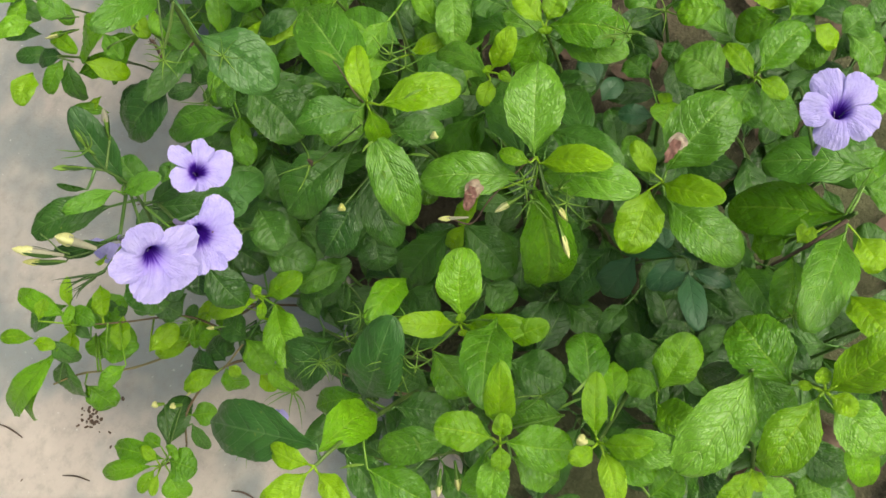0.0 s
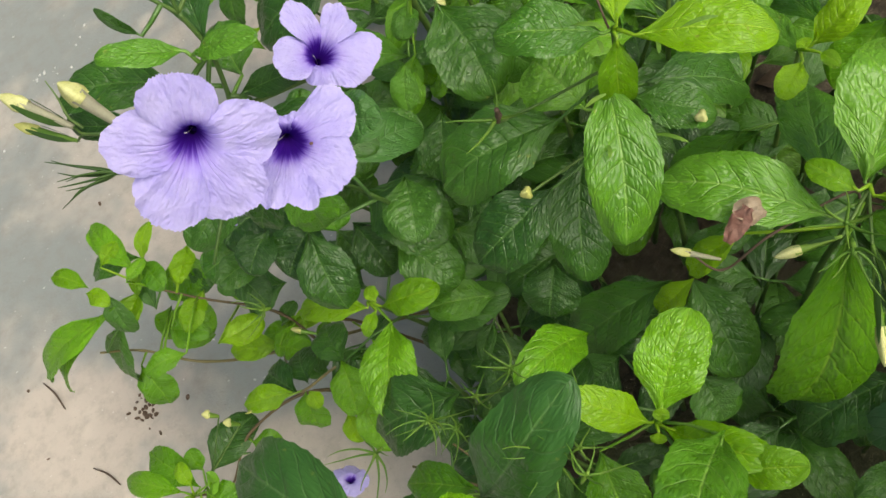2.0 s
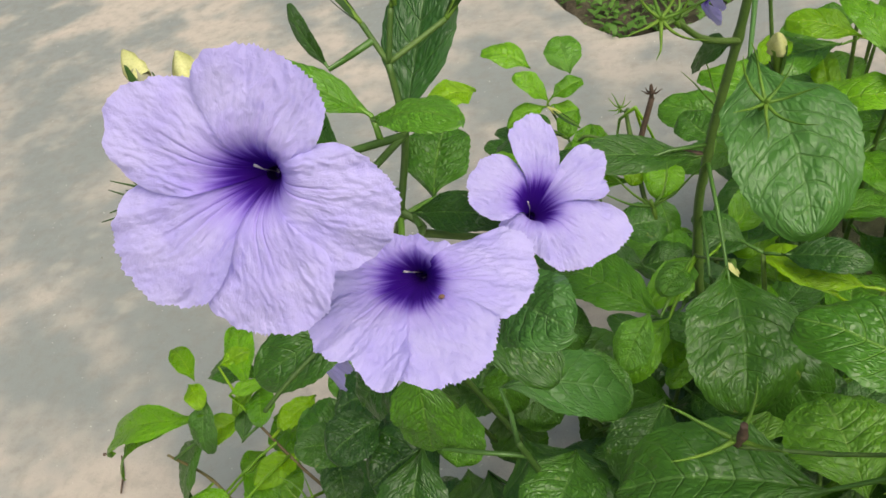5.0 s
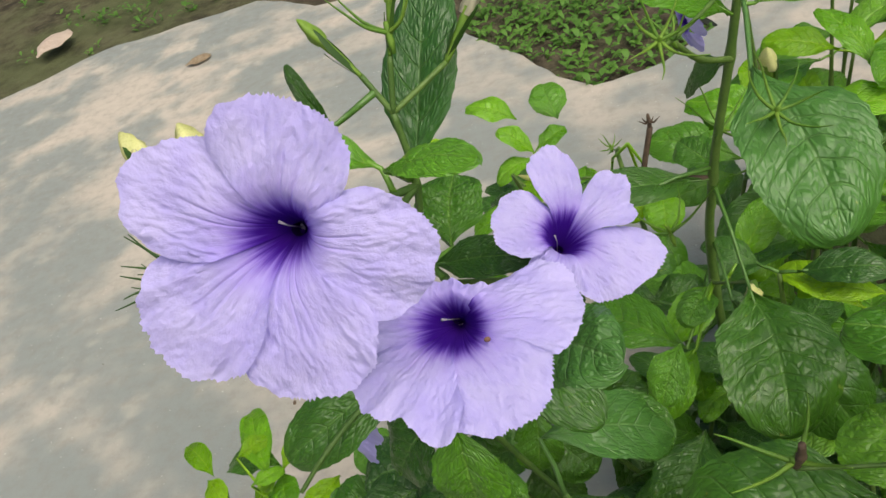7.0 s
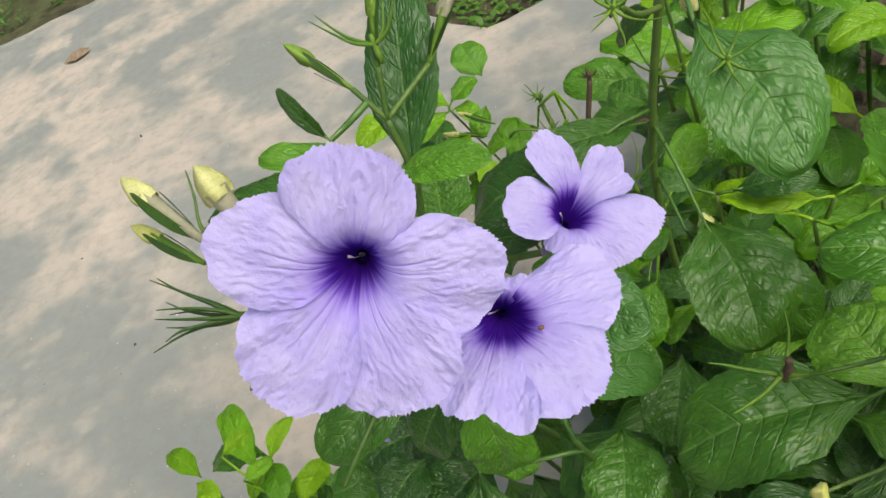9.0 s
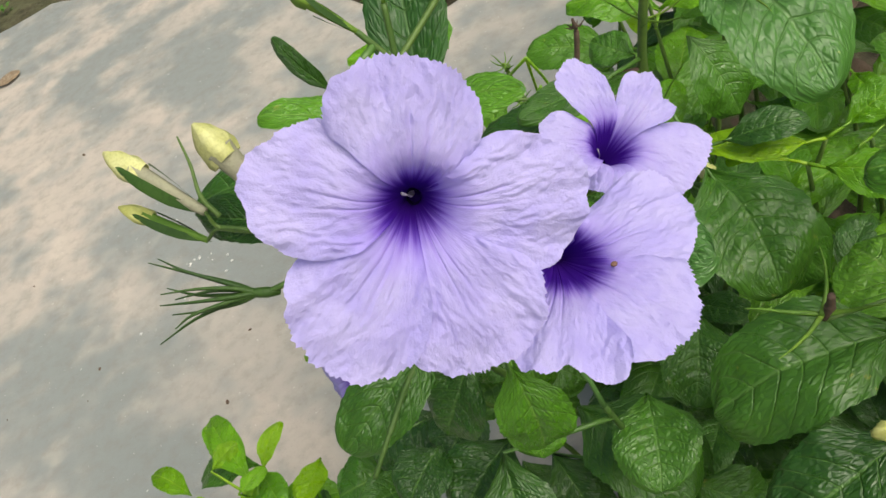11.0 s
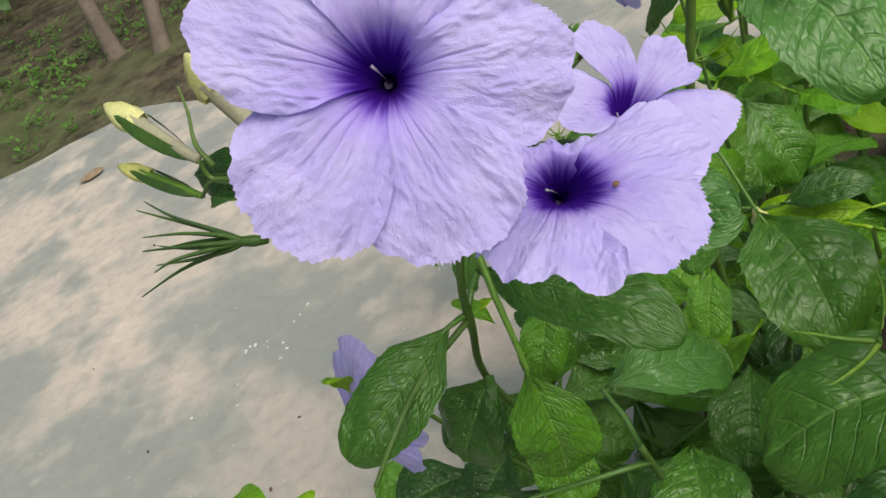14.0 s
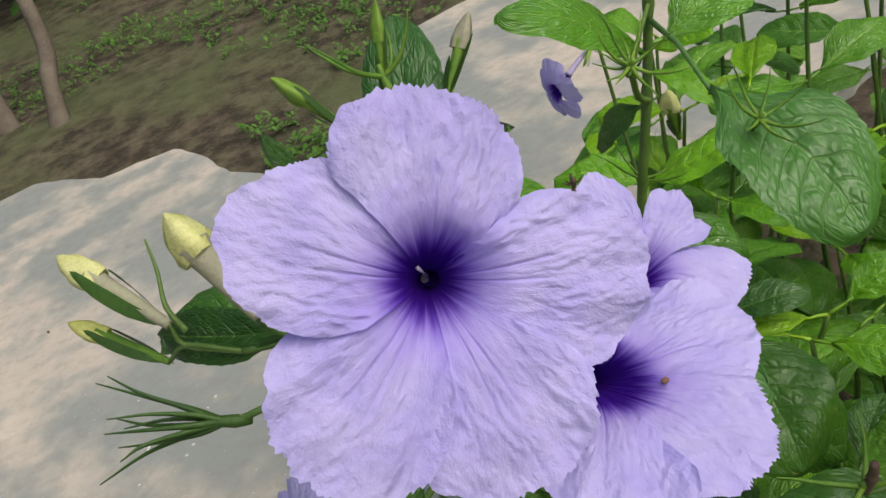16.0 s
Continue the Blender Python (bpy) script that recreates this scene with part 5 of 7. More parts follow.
leaf(plant, (0.2560, -0.2349, 0.3100), (0.1868, -0.2537, 0.3400), 0.0290, LEAF_PALE, 0.1, hold=(0.2638, -0.2304, 0.3100))
leaf(plant, (0.2269, -0.2202, 0.3000), (0.1931, -0.2388, 0.3000), 0.0243, LEAF_MID, 0.1, hold=(0.2638, -0.2288, 0.3016))
leaf(plant, (0.2132, -0.1971, 0.2600), (0.1947, -0.2352, 0.2800), 0.0235, LEAF_GREEN, 0.1)
leaf(plant, (0.2716, -0.2292, 0.2900), (0.2457, -0.1629, 0.2350), 0.0369, LEAF_MID, 0.1, hold=(0.2639, -0.2272, 0.2932))
leaf(plant, (0.3013, -0.2232, 0.3000), (0.2689, -0.1670, 0.2880), 0.0302, LEAF_GREEN, 0.1, hold=(0.2638, -0.2288, 0.3016))
leaf(plant, (0.2171, -0.2598, 0.3400), (0.2037, -0.2882, 0.3600), 0.0222, LEAF_YOUNG, 0.1)
leaf(plant, (0.2856, -0.2262, 0.3100), (0.2983, -0.2549, 0.3000), 0.0275, LEAF_PALE, 0.1, hold=(0.2638, -0.2304, 0.3105))
leaf(plant, (0.2611, -0.2426, 0.3000), (0.2519, -0.2650, 0.3000), 0.0206, LEAF_YOUNG, 0.1, hold=(0.2638, -0.2288, 0.3016))
leaf(plant, (0.2170, -0.2525, 0.2500), (0.2328, -0.2201, 0.2400), 0.0227, LEAF_MID, 0.1)
leaf(plant, (0.2483, -0.2097, 0.2600), (0.2316, -0.1933, 0.2400), 0.0229, LEAF_MID, 0.1, hold=(0.2642, -0.2208, 0.2595))
leaf(plant, (0.2416, -0.2158, 0.2800), (0.2570, -0.2170, 0.2800), 0.0130, LEAF_YOUNG, 0.1, hold=(0.2640, -0.2240, 0.2763))
stem(plant, [(0.2606, -0.2316, 0.3150), (0.2355, -0.2234, 0.3100), (0.2175, -0.2134, 0.2900)], 0.0014, 0.0009, TWIG, 'twig')

plant = thing('wild_petunia', (0.1300, -0.2700, 0.0000), 'wild petunia shoot with yellow-green young leaves', 'plant', 'wild petunia plants')
stem(plant, [(0.1300, -0.2700, 0.0000), (0.1300, -0.2750, 0.2000), (0.1022, -0.2763, 0.3900)], 0.0022, 0.0011)
leaf(plant, (0.1023, -0.2753, 0.3920), (0.0772, -0.2752, 0.3900), 0.0130, LEAF_YOUNG, 0.1, hold=(0.1022, -0.2763, 0.3900))
leaf(plant, (0.1032, -0.2803, 0.3900), (0.1001, -0.3006, 0.3800), 0.0147, LEAF_PALE, 0.1, hold=(0.1022, -0.2763, 0.3900))
leaf(plant, (0.0925, -0.2758, 0.3600), (0.0764, -0.2669, 0.3500), 0.0243, LEAF_OLD_SHADED, 0.1, hold=(0.1066, -0.2761, 0.3600))
leaf(plant, (0.1093, -0.3034, 0.3300), (0.1279, -0.3149, 0.3300), 0.0187, LEAF_PALE, 0.1, hold=(0.1110, -0.2759, 0.3300))
leaf(plant, (0.1029, -0.2751, 0.3900), (0.0978, -0.2858, 0.3900), 0.0084, LEAF_YOUNG, 0.1)

plant = thing('wild_petunia', (0.3600, -0.1500, 0.0000), 'wild petunia with a single lilac flower above the leaves', 'plant', 'wild petunia plants')
stem(plant, [(0.3600, -0.1500, 0.0000), (0.3600, -0.1400, 0.2000), (0.2697, -0.1950, 0.3500)], 0.0022, 0.001)
flower(plant, (0.2797, -0.1950, 0.4000), (-0.1, -0.25, 0.95), round_petals((15, 0.022, 0.0105, 0.003), (82, 0.022, 0.0105, 0.006), (155, 0.021, 0.0105, 0.002), (228, 0.022, 0.0100, 0.007), (298, 0.022, 0.0105, 0.004)), foot=(0.2697, -0.1950, 0.3500), seed=41)
leaf(plant, (0.3094, -0.2036, 0.2800), (0.3132, -0.2353, 0.2600), 0.0295, LEAF_MID, 0.1, hold=(0.3077, -0.1718, 0.2868))
leaf(plant, (0.3258, -0.1870, 0.3000), (0.3460, -0.2023, 0.3100), 0.0248, LEAF_PALE, 0.1, hold=(0.3030, -0.1747, 0.2947))

plant = thing('wild_petunia', (-0.0000, 0.1000, 0.0000), 'small wild petunia shoot with a bright young rosette', 'plant', 'wild petunia plants')
stem(plant, [(-0.0000, 0.1000, 0.0000), (-0.0100, 0.0800, 0.1300), (-0.0230, 0.0560, 0.2620)], 0.0022, 0.001)
leaf(plant, (-0.0247, 0.0524, 0.2630), (-0.0579, 0.0770, 0.2580), 0.0177, LEAF_YOUNG, 0.1, hold=(-0.0230, 0.0560, 0.2620))
leaf(plant, (-0.0178, 0.0478, 0.2640), (0.0114, 0.0333, 0.2750), 0.0174, LEAF_YOUNG, 0.1, hold=(-0.0230, 0.0560, 0.2620))
leaf(plant, (-0.0192, 0.0515, 0.2660), (-0.0182, 0.0590, 0.2700), 0.0075, LEAF_YOUNG, 0.1, hold=(-0.0230, 0.0560, 0.2620))
leaf(plant, (-0.0214, 0.0468, 0.2660), (-0.0325, 0.0381, 0.2650), 0.0075, LEAF_YOUNG, 0.1, hold=(-0.0230, 0.0560, 0.2620))
leaf(plant, (-0.0197, 0.0442, 0.2500), (-0.0404, -0.0055, 0.2550), 0.0284, LEAF_MID, 0.1, hold=(-0.0223, 0.0573, 0.2551))
leaf(plant, (-0.0058, -0.0167, 0.2700), (-0.0545, -0.0002, 0.2450), 0.0361, LEAF_OLD_SHADED, 0.1)
leaf(plant, (-0.0053, 0.0592, 0.2000), (0.0407, 0.0357, 0.2170), 0.0252, LEAF_OLD_SHADED, 0.1, hold=(-0.0168, 0.0674, 0.1995))
leaf(plant, (0.0066, 0.0963, 0.2400), (0.0379, 0.0539, 0.2220), 0.0257, LEAF_OLD_SHADED, 0.1, hold=(-0.0203, 0.0611, 0.2342))
leaf(plant, (0.0076, 0.1146, 0.2600), (0.0435, 0.0788, 0.2300), 0.0360, LEAF_OLD_SHADED, 0.1)
leaf(plant, (-0.0612, 0.0654, 0.2000), (-0.0628, 0.0989, 0.1900), 0.0232, LEAF_OLD_SHADED, 0.1, hold=(-0.0175, 0.0661, 0.2064))
leaf(plant, (-0.0794, 0.0604, 0.1900), (-0.0502, 0.0548, 0.1900), 0.0323, LEAF_OLD_SHADED, 0.1)
leaf(plant, (-0.0282, 0.0988, 0.2000), (-0.0506, 0.1412, 0.2000), 0.0328, LEAF_OLD_SHADED, 0.1, hold=(-0.0162, 0.0686, 0.1925))
leaf(plant, (-0.0745, 0.1463, 0.1800), (-0.1076, 0.1580, 0.1700), 0.0293, LEAF_OLD_SHADED, 0.1)
sepals(plant, (-0.0234, -0.0208, 0.2700), (-0.1, -0.2, 1), 0.016, 5, 1.0)
bud(plant, (-0.0572, 0.0635, 0.2500), (-0.0675, 0.0725, 0.2550), 0.0016, SEPAL, BUD, False)

plant = thing('wild_petunia', (0.0100, -0.0500, 0.0000), 'wild petunia branch with large dull green leaves over the path edge', 'plant', 'wild petunia plants')
stem(plant, [(0.0100, -0.0500, 0.0000), (0.0000, -0.0700, 0.2000), (-0.0300, -0.1000, 0.3700), (-0.0486, -0.1049, 0.4000)], 0.0022, 0.001)
leaf(plant, (-0.0392, -0.0984, 0.4000), (-0.0833, -0.0244, 0.3600), 0.0321, LEAF_DULL, 0.1, hold=(-0.0457, -0.1042, 0.3953))
leaf(plant, (-0.0437, -0.0994, 0.3950), (-0.0145, -0.0923, 0.3350), 0.0257, LEAF_MID, 0.1, hold=(-0.0447, -0.1039, 0.3937))
leaf(plant, (-0.0497, -0.1024, 0.4000), (-0.0585, -0.0774, 0.3980), 0.0124, LEAF_YOUNG, 0.1, hold=(-0.0486, -0.1049, 0.4000))
leaf(plant, (-0.0530, -0.1046, 0.4000), (-0.0850, -0.0977, 0.4000), 0.0160, LEAF_YOUNG, 0.1, hold=(-0.0486, -0.1049, 0.4000))
leaf(plant, (-0.0495, -0.1085, 0.4000), (-0.0516, -0.1341, 0.4000), 0.0140, LEAF_YOUNG, 0.1, hold=(-0.0486, -0.1049, 0.4000))
leaf(plant, (-0.0145, -0.0772, 0.3200), (0.0370, -0.0781, 0.3840), 0.0330, LEAF_DULL, 0.1, hold=(-0.0205, -0.0905, 0.3163))
leaf(plant, (0.0080, -0.1426, 0.3500), (-0.0299, -0.1110, 0.3380), 0.0208, LEAF_PALE, 0.1)
leaf(plant, (-0.0411, -0.1136, 0.3400), (-0.0314, -0.1536, 0.3300), 0.0238, LEAF_MID, 0.1, hold=(-0.0253, -0.0953, 0.3432))
leaf(plant, (-0.0454, -0.0932, 0.3300), (-0.0501, -0.1384, 0.3200), 0.0244, LEAF_OLD_SHADED, 0.1, hold=(-0.0237, -0.0937, 0.3342))
leaf(plant, (-0.0201, -0.0624, 0.2800), (-0.0508, -0.0364, 0.2600), 0.0197, LEAF_MID, 0.1, hold=(-0.0142, -0.0842, 0.2805))
leaf(plant, (-0.0099, -0.0857, 0.2800), (0.0122, -0.1155, 0.2700), 0.0229, LEAF_OLD_SHADED, 0.1, hold=(-0.0142, -0.0842, 0.2805))
leaf(plant, (0.0071, -0.0759, 0.2000), (-0.0009, -0.0468, 0.2000), 0.0217, LEAF_OLD_SHADED, 0.1, hold=(0.0000, -0.0700, 0.2000))
stem(plant, [(-0.0032, -0.0732, 0.2179), (-0.0050, -0.0700, 0.2200), (-0.0238, -0.0291, 0.2500)], 0.0009, 0.0006, STEM_BROWN, 'branch')
stem(plant, [(-0.0050, -0.0700, 0.2200), (-0.0521, -0.0170, 0.2200)], 0.0009, 0.0006, STEM_BROWN, 'branch')
bud(plant, (-0.0101, -0.1483, 0.3450), (-0.0239, -0.1569, 0.3400), 0.0020, SEPAL, BUD, False)
bud(plant, (-0.0002, -0.1522, 0.3500), (-0.0123, -0.1648, 0.3450), 0.0020, SEPAL, BUD, False)
flower(plant, (-0.1015, 0.0203, 0.1550), (0.5, 0.1, 0.8), round_petals((30, 0.012, 0.007, 0.003), (100, 0.012, 0.007, 0.004), (175, 0.011, 0.007, 0.003), (245, 0.012, 0.007, 0.003), (315, 0.011, 0.007, 0.004)), scale=0.5, seed=61, label='small lilac flower low among the leaves')

plant = thing('vine', (0.1800, -0.1100, 0.0000), 'dark blue-green climbing vine with smooth pointed leaflets', 'vine', '')
stem(plant, [(0.1800, -0.1100, 0.0000), (0.1800, -0.1200, 0.1500), (0.1909, -0.1624, 0.2650), (0.1874, -0.1753, 0.2700)], 0.0012, 0.0008)
leaf(plant, (0.1866, -0.1285, 0.2000), (0.1525, -0.1220, 0.1550), 0.0271, LEAF_VINE, 0.1, hold=(0.1846, -0.1378, 0.1984), wave=0.25)
leaf(plant, (0.1897, -0.1615, 0.2650), (0.1630, -0.1600, 0.2550), 0.0153, LEAF_VINE, 0.1, hold=(0.1909, -0.1624, 0.2650), wave=0.25)
leaf(plant, (0.1868, -0.1749, 0.2680), (0.1669, -0.1647, 0.2550), 0.0114, LEAF_VINE, 0.1, hold=(0.1876, -0.1746, 0.2697), wave=0.25)
leaf(plant, (0.1855, -0.1754, 0.2700), (0.1575, -0.2046, 0.2850), 0.0169, LEAF_VINE, 0.1, hold=(0.1874, -0.1753, 0.2700), wave=0.25)
leaf(plant, (0.1881, -0.1753, 0.2680), (0.1970, -0.2009, 0.2650), 0.0105, LEAF_VINE, 0.1, hold=(0.1876, -0.1746, 0.2697), wave=0.25)
leaf(plant, (0.1905, -0.1618, 0.2650), (0.1752, -0.1248, 0.2400), 0.0133, LEAF_VINE, 0.1, wave=0.25)
leaf(plant, (0.1936, -0.1626, 0.2650), (0.2105, -0.1752, 0.2600), 0.0114, LEAF_VINE, 0.1, hold=(0.1909, -0.1624, 0.2650), wave=0.25)
leaf(plant, (0.2107, -0.1324, 0.2200), (0.2000, -0.1461, 0.2200), 0.0140, LEAF_VINE, 0.1, hold=(0.1863, -0.1445, 0.2166), wave=0.25)
leaf(plant, (0.2806, -0.0135, 0.1500), (0.3063, -0.0136, 0.1500), 0.0173, LEAF_VINE, 0.1, wave=0.25)
leaf(plant, (0.2972, 0.0050, 0.1300), (0.3092, 0.0343, 0.1300), 0.0199, LEAF_VINE, 0.1, wave=0.25)

plant = thing('wild_petunia', (0.1000, 0.2100, 0.0000), 'tall wild petunia stem with a broad leaf and dry stalk', 'plant', 'wild petunia plants')
stem(plant, [(0.1000, 0.2100, 0.0000), (0.0980, 0.2000, 0.1200), (0.0868, 0.1850, 0.2907), (0.0889, 0.1760, 0.3523), (0.0971, 0.1680, 0.4065), (0.1018, 0.1640, 0.4390), (0.1094, 0.1576, 0.4911)], 0.0023, 0.0014)
leaf(plant, (0.0894, 0.1134, 0.4331), (0.0966, 0.0657, 0.4090), 0.0330, LEAF_DULL, 0.08, hold=(0.1011, 0.1646, 0.4339))
stem(plant, [(0.1018, 0.1640, 0.4390), (0.0860, 0.1420, 0.4400), (0.0700, 0.1150, 0.4470), (0.0642, 0.1048, 0.4510)], 0.0007, 0.0005, STEM, 'branch')
leaf(plant, (0.0978, 0.1650, 0.4233), (0.0523, 0.1500, 0.4596), 0.0200, LEAF_GREEN, 0.08, (0, -0.5, 0.85), hold=(0.0996, 0.1659, 0.4236))
leaf(plant, (0.1053, 0.1650, 0.4250), (0.1414, 0.1700, 0.4297), 0.0200, LEAF_GREEN, 0.08, (0, -0.5, 0.85), hold=(0.0998, 0.1657, 0.4253))
leaf(plant, (0.0841, 0.1750, 0.3532), (0.0351, 0.1600, 0.3708), 0.0160, LEAF_OLD_SHADED, 0.05, (0, -0.4, 0.9), hold=(0.0889, 0.1760, 0.3523))
leaf(plant, (0.0961, 0.1700, 0.4036), (0.0849, 0.1900, 0.3832), 0.0120, LEAF_OLD_SHADED, 0.05, (0, -0.6, 0.8), hold=(0.0967, 0.1684, 0.4036))
leaf(plant, (0.0962, 0.2000, 0.3405), (0.0851, 0.2200, 0.3422), 0.0160, LEAF_GREEN, 0.05, (0, -0.6, 0.8), hold=(0.0884, 0.1784, 0.3361))
leaf(plant, (0.0607, 0.1663, 0.3600), (0.0062, 0.1821, 0.3300), 0.0334, LEAF_OLD_SHADED, 0.1, hold=(0.0898, 0.1752, 0.3580))
leaf(plant, (0.0702, 0.1507, 0.2900), (0.0485, 0.1266, 0.2850), 0.0153, LEAF_MID, 0.1, hold=(0.0869, 0.1845, 0.2939))
leaf(plant, (0.0667, 0.1516, 0.2900), (0.0245, 0.1949, 0.2800), 0.0259, LEAF_GREEN, 0.1, hold=(0.0869, 0.1845, 0.2939))
leaf(plant, (0.0226, 0.0962, 0.3350), (0.0487, 0.0799, 0.3250), 0.0218, LEAF_OLD_SHADED, 0.1)
leaf(plant, (0.0844, 0.1800, 0.2926), (0.0690, 0.1600, 0.2948), 0.0150, LEAF_GREEN, 0.05, hold=(0.0869, 0.1845, 0.2939))
leaf(plant, (0.0858, 0.1500, 0.3132), (0.1237, 0.1180, 0.2574), 0.0340, LEAF_OLD_SHADED, 0.1, (-0.2, -0.6, 0.8), hold=(0.0877, 0.1812, 0.3167))
leaf(plant, (0.0635, 0.1200, 0.3168), (0.0473, 0.1100, 0.3023), 0.0130, LEAF_MID, 0.1, (0, -0.6, 0.8))
leaf(plant, (0.1406, 0.2500, 0.2966), (0.1513, 0.2300, 0.2532), 0.0300, LEAF_OLD_SHADED, 0.1, (0, -0.6, 0.8))
stem(plant, [(0.0889, 0.1760, 0.3523), (0.0739, 0.1750, 0.3576), (0.0640, 0.1760, 0.3591), (0.0689, 0.1780, 0.3802)], 0.0011, 0.0011, TWIG, 'dry_stalk')
sepals(plant, (0.0689, 0.1780, 0.3810), (0.0, 0.2, 1), 0.003, 5, 1.0, 'dry_calyx', TWIG)
stem(plant, [(0.0976, 0.1680, 0.4053), (0.0817, 0.1400, 0.4245), (0.0698, 0.1150, 0.4463)], 0.0011, 0.0009, STEM, 'branch')
sepals(plant, (0.0698, 0.1150, 0.4463), (-0.4, -0.1, 0.9), 0.008, 7, 0.9)
sepals(plant, (0.0951, 0.1082, 0.4155), (0.2, -0.6, 0.7), 0.008, 5, 0.9, thick=0.0009)
bud(plant, (0.0949, 0.1511, 0.3187), (0.0909, 0.1391, 0.3227), 0.0032, SEPAL, BUD, False)
stem(plant, [(0.0870, 0.1841, 0.2972), (0.0859, 0.1800, 0.2954), (0.0949, 0.1511, 0.3187)], 0.0008, 0.0007, STEM, 'branch')
bud(plant, (0.1170, 0.1900, 0.3722), (0.1154, 0.1900, 0.3932), 0.0035, SEPAL, BUD)

plant = thing('wild_petunia', (0.1000, 0.2900, 0.0000), 'wild petunia with spidery spent sepals over the path', 'plant', 'wild petunia plants')
stem(plant, [(0.1000, 0.2900, 0.0000), (0.0900, 0.2700, 0.1200), (0.0720, 0.3432, 0.2415), (0.0712, 0.3421, 0.2635)], 0.0022, 0.001)
leaf(plant, (0.0632, 0.3417, 0.2415), (0.0178, 0.3996, 0.1771), 0.0363, LEAF_MID, 0.1, hold=(0.0714, 0.2896, 0.3000))
leaf(plant, (0.0800, 0.3319, 0.2415), (0.0693, 0.3122, 0.2305), 0.0161, LEAF_YOUNG, 0.1, hold=(0.0714, 0.2896, 0.3000))
leaf(plant, (0.0684, 0.3303, 0.2195), (0.0176, 0.3764, 0.1537), 0.0324, LEAF_MID, 0.1, hold=(0.0734, 0.2875, 0.2811))
leaf(plant, (0.0879, 0.3207, 0.2415), (0.0844, 0.2984, 0.2305), 0.0222, LEAF_MID, 0.1, hold=(0.0714, 0.2896, 0.3000))
leaf(plant, (0.0064, 0.3943, 0.2005), (-0.0156, 0.4223, 0.1888), 0.0181, LEAF_OLD_SHADED, 0.1)
leaf(plant, (0.0026, 0.3945, 0.2005), (-0.0309, 0.3908, 0.1888), 0.0180, LEAF_MID, 0.1)
leaf(plant, (0.0043, 0.3875, 0.2005), (-0.0148, 0.3743, 0.1654), 0.0200, LEAF_OLD_SHADED, 0.1)
leaf(plant, (0.0130, 0.4244, 0.2005), (0.0174, 0.3772, 0.2122), 0.0161, LEAF_YOUNG, 0.1)
leaf(plant, (0.0016, 0.3902, 0.1771), (0.0388, 0.3589, 0.1771), 0.0228, LEAF_MID, 0.1)
leaf(plant, (-0.0094, 0.3619, 0.1420), (-0.0300, 0.3892, 0.1537), 0.0113, LEAF_MID, 0.1)
leaf(plant, (-0.0018, 0.3730, 0.1537), (-0.0245, 0.3819, 0.1420), 0.0094, LEAF_YOUNG, 0.1)
leaf(plant, (-0.0003, 0.5246, 0.1069), (-0.0288, 0.5622, 0.1069), 0.0187, LEAF_OLD_SHADED, 0.1)
leaf(plant, (-0.0024, 0.4595, 0.1420), (-0.0318, 0.4968, 0.1420), 0.0187, LEAF_OLD_SHADED, 0.1)
leaf(plant, (0.0022, 0.6132, 0.0835), (0.0094, 0.5668, 0.0835), 0.0270, LEAF_OLD_SHADED, 0.1)
leaf(plant, (0.0551, 0.2585, 0.2415), (0.0825, 0.2648, 0.2415), 0.0259, LEAF_OLD_SHADED, 0.1)
leaf(plant, (0.0639, 0.2544, 0.2195), (0.0984, 0.2520, 0.2195), 0.0266, LEAF_OLD_SHADED, 0.1)
leaf(plant, (0.0146, 0.3298, 0.1420), (0.0239, 0.3668, 0.1420), 0.0282, LEAF_OLD_SHADED, 0.1)
leaf(plant, (0.0438, 0.4416, 0.2005), (0.0307, 0.4251, 0.1888), 0.0165, LEAF_MID, 0.1)
sepals(plant, (0.0658, 0.3258, 0.2745), (-0.1, -0.3, 1), 0.008, 7, 0.9)
sepals(plant, (0.0659, 0.3187, 0.2525), (-0.1, -0.3, 1), 0.009, 7, 0.9)
bud(plant, (0.0429, 0.4018, 0.2122), (0.0219, 0.4313, 0.2122), 0.0019, SEPAL, BUD)
bud(plant, (0.0343, 0.3922, 0.2122), (0.0073, 0.4143, 0.2122), 0.0019, SEPAL, BUD)

plant = thing('wild_petunia', (0.0500, 0.4600, 0.0000), 'low bushy wild petunia with small leaves at the path edge', 'plant', 'wild petunia plants')
stem(plant, [(0.0500, 0.4600, 0.0000), (0.0400, 0.4400, 0.0700), (0.0089, 0.3548, 0.2453), (0.0138, 0.3208, 0.2680)], 0.0014, 0.0008)
stem(plant, [(0.0400, 0.4400, 0.0700), (0.0397, 0.2982, 0.2729), (0.0654, 0.2798, 0.2828)], 0.0010, 0.0007, STEM, 'branch')
leaf(plant, (0.0175, 0.3598, 0.2881), (-0.0104, 0.3718, 0.2976), 0.0176, LEAF_MID, 0.10)
leaf(plant, (0.0403, 0.3203, 0.3056), (0.0359, 0.3434, 0.3164), 0.0196, LEAF_GREEN, 0.10)
leaf(plant, (0.0188, 0.3273, 0.2512), (0.0357, 0.3083, 0.2209), 0.0183, LEAF_YOUNG, 0.10)
leaf(plant, (0.0490, 0.3011, 0.2848), (0.0420, 0.2785, 0.2760), 0.0153, LEAF_MID, 0.10)
leaf(plant, (-0.0090, 0.2962, 0.3176), (-0.0337, 0.2832, 0.3200), 0.0194, LEAF_YOUNG, 0.10)
leaf(plant, (0.0815, 0.3039, 0.2294), (0.0874, 0.2886, 0.2007), 0.0148, LEAF_GREEN, 0.10)

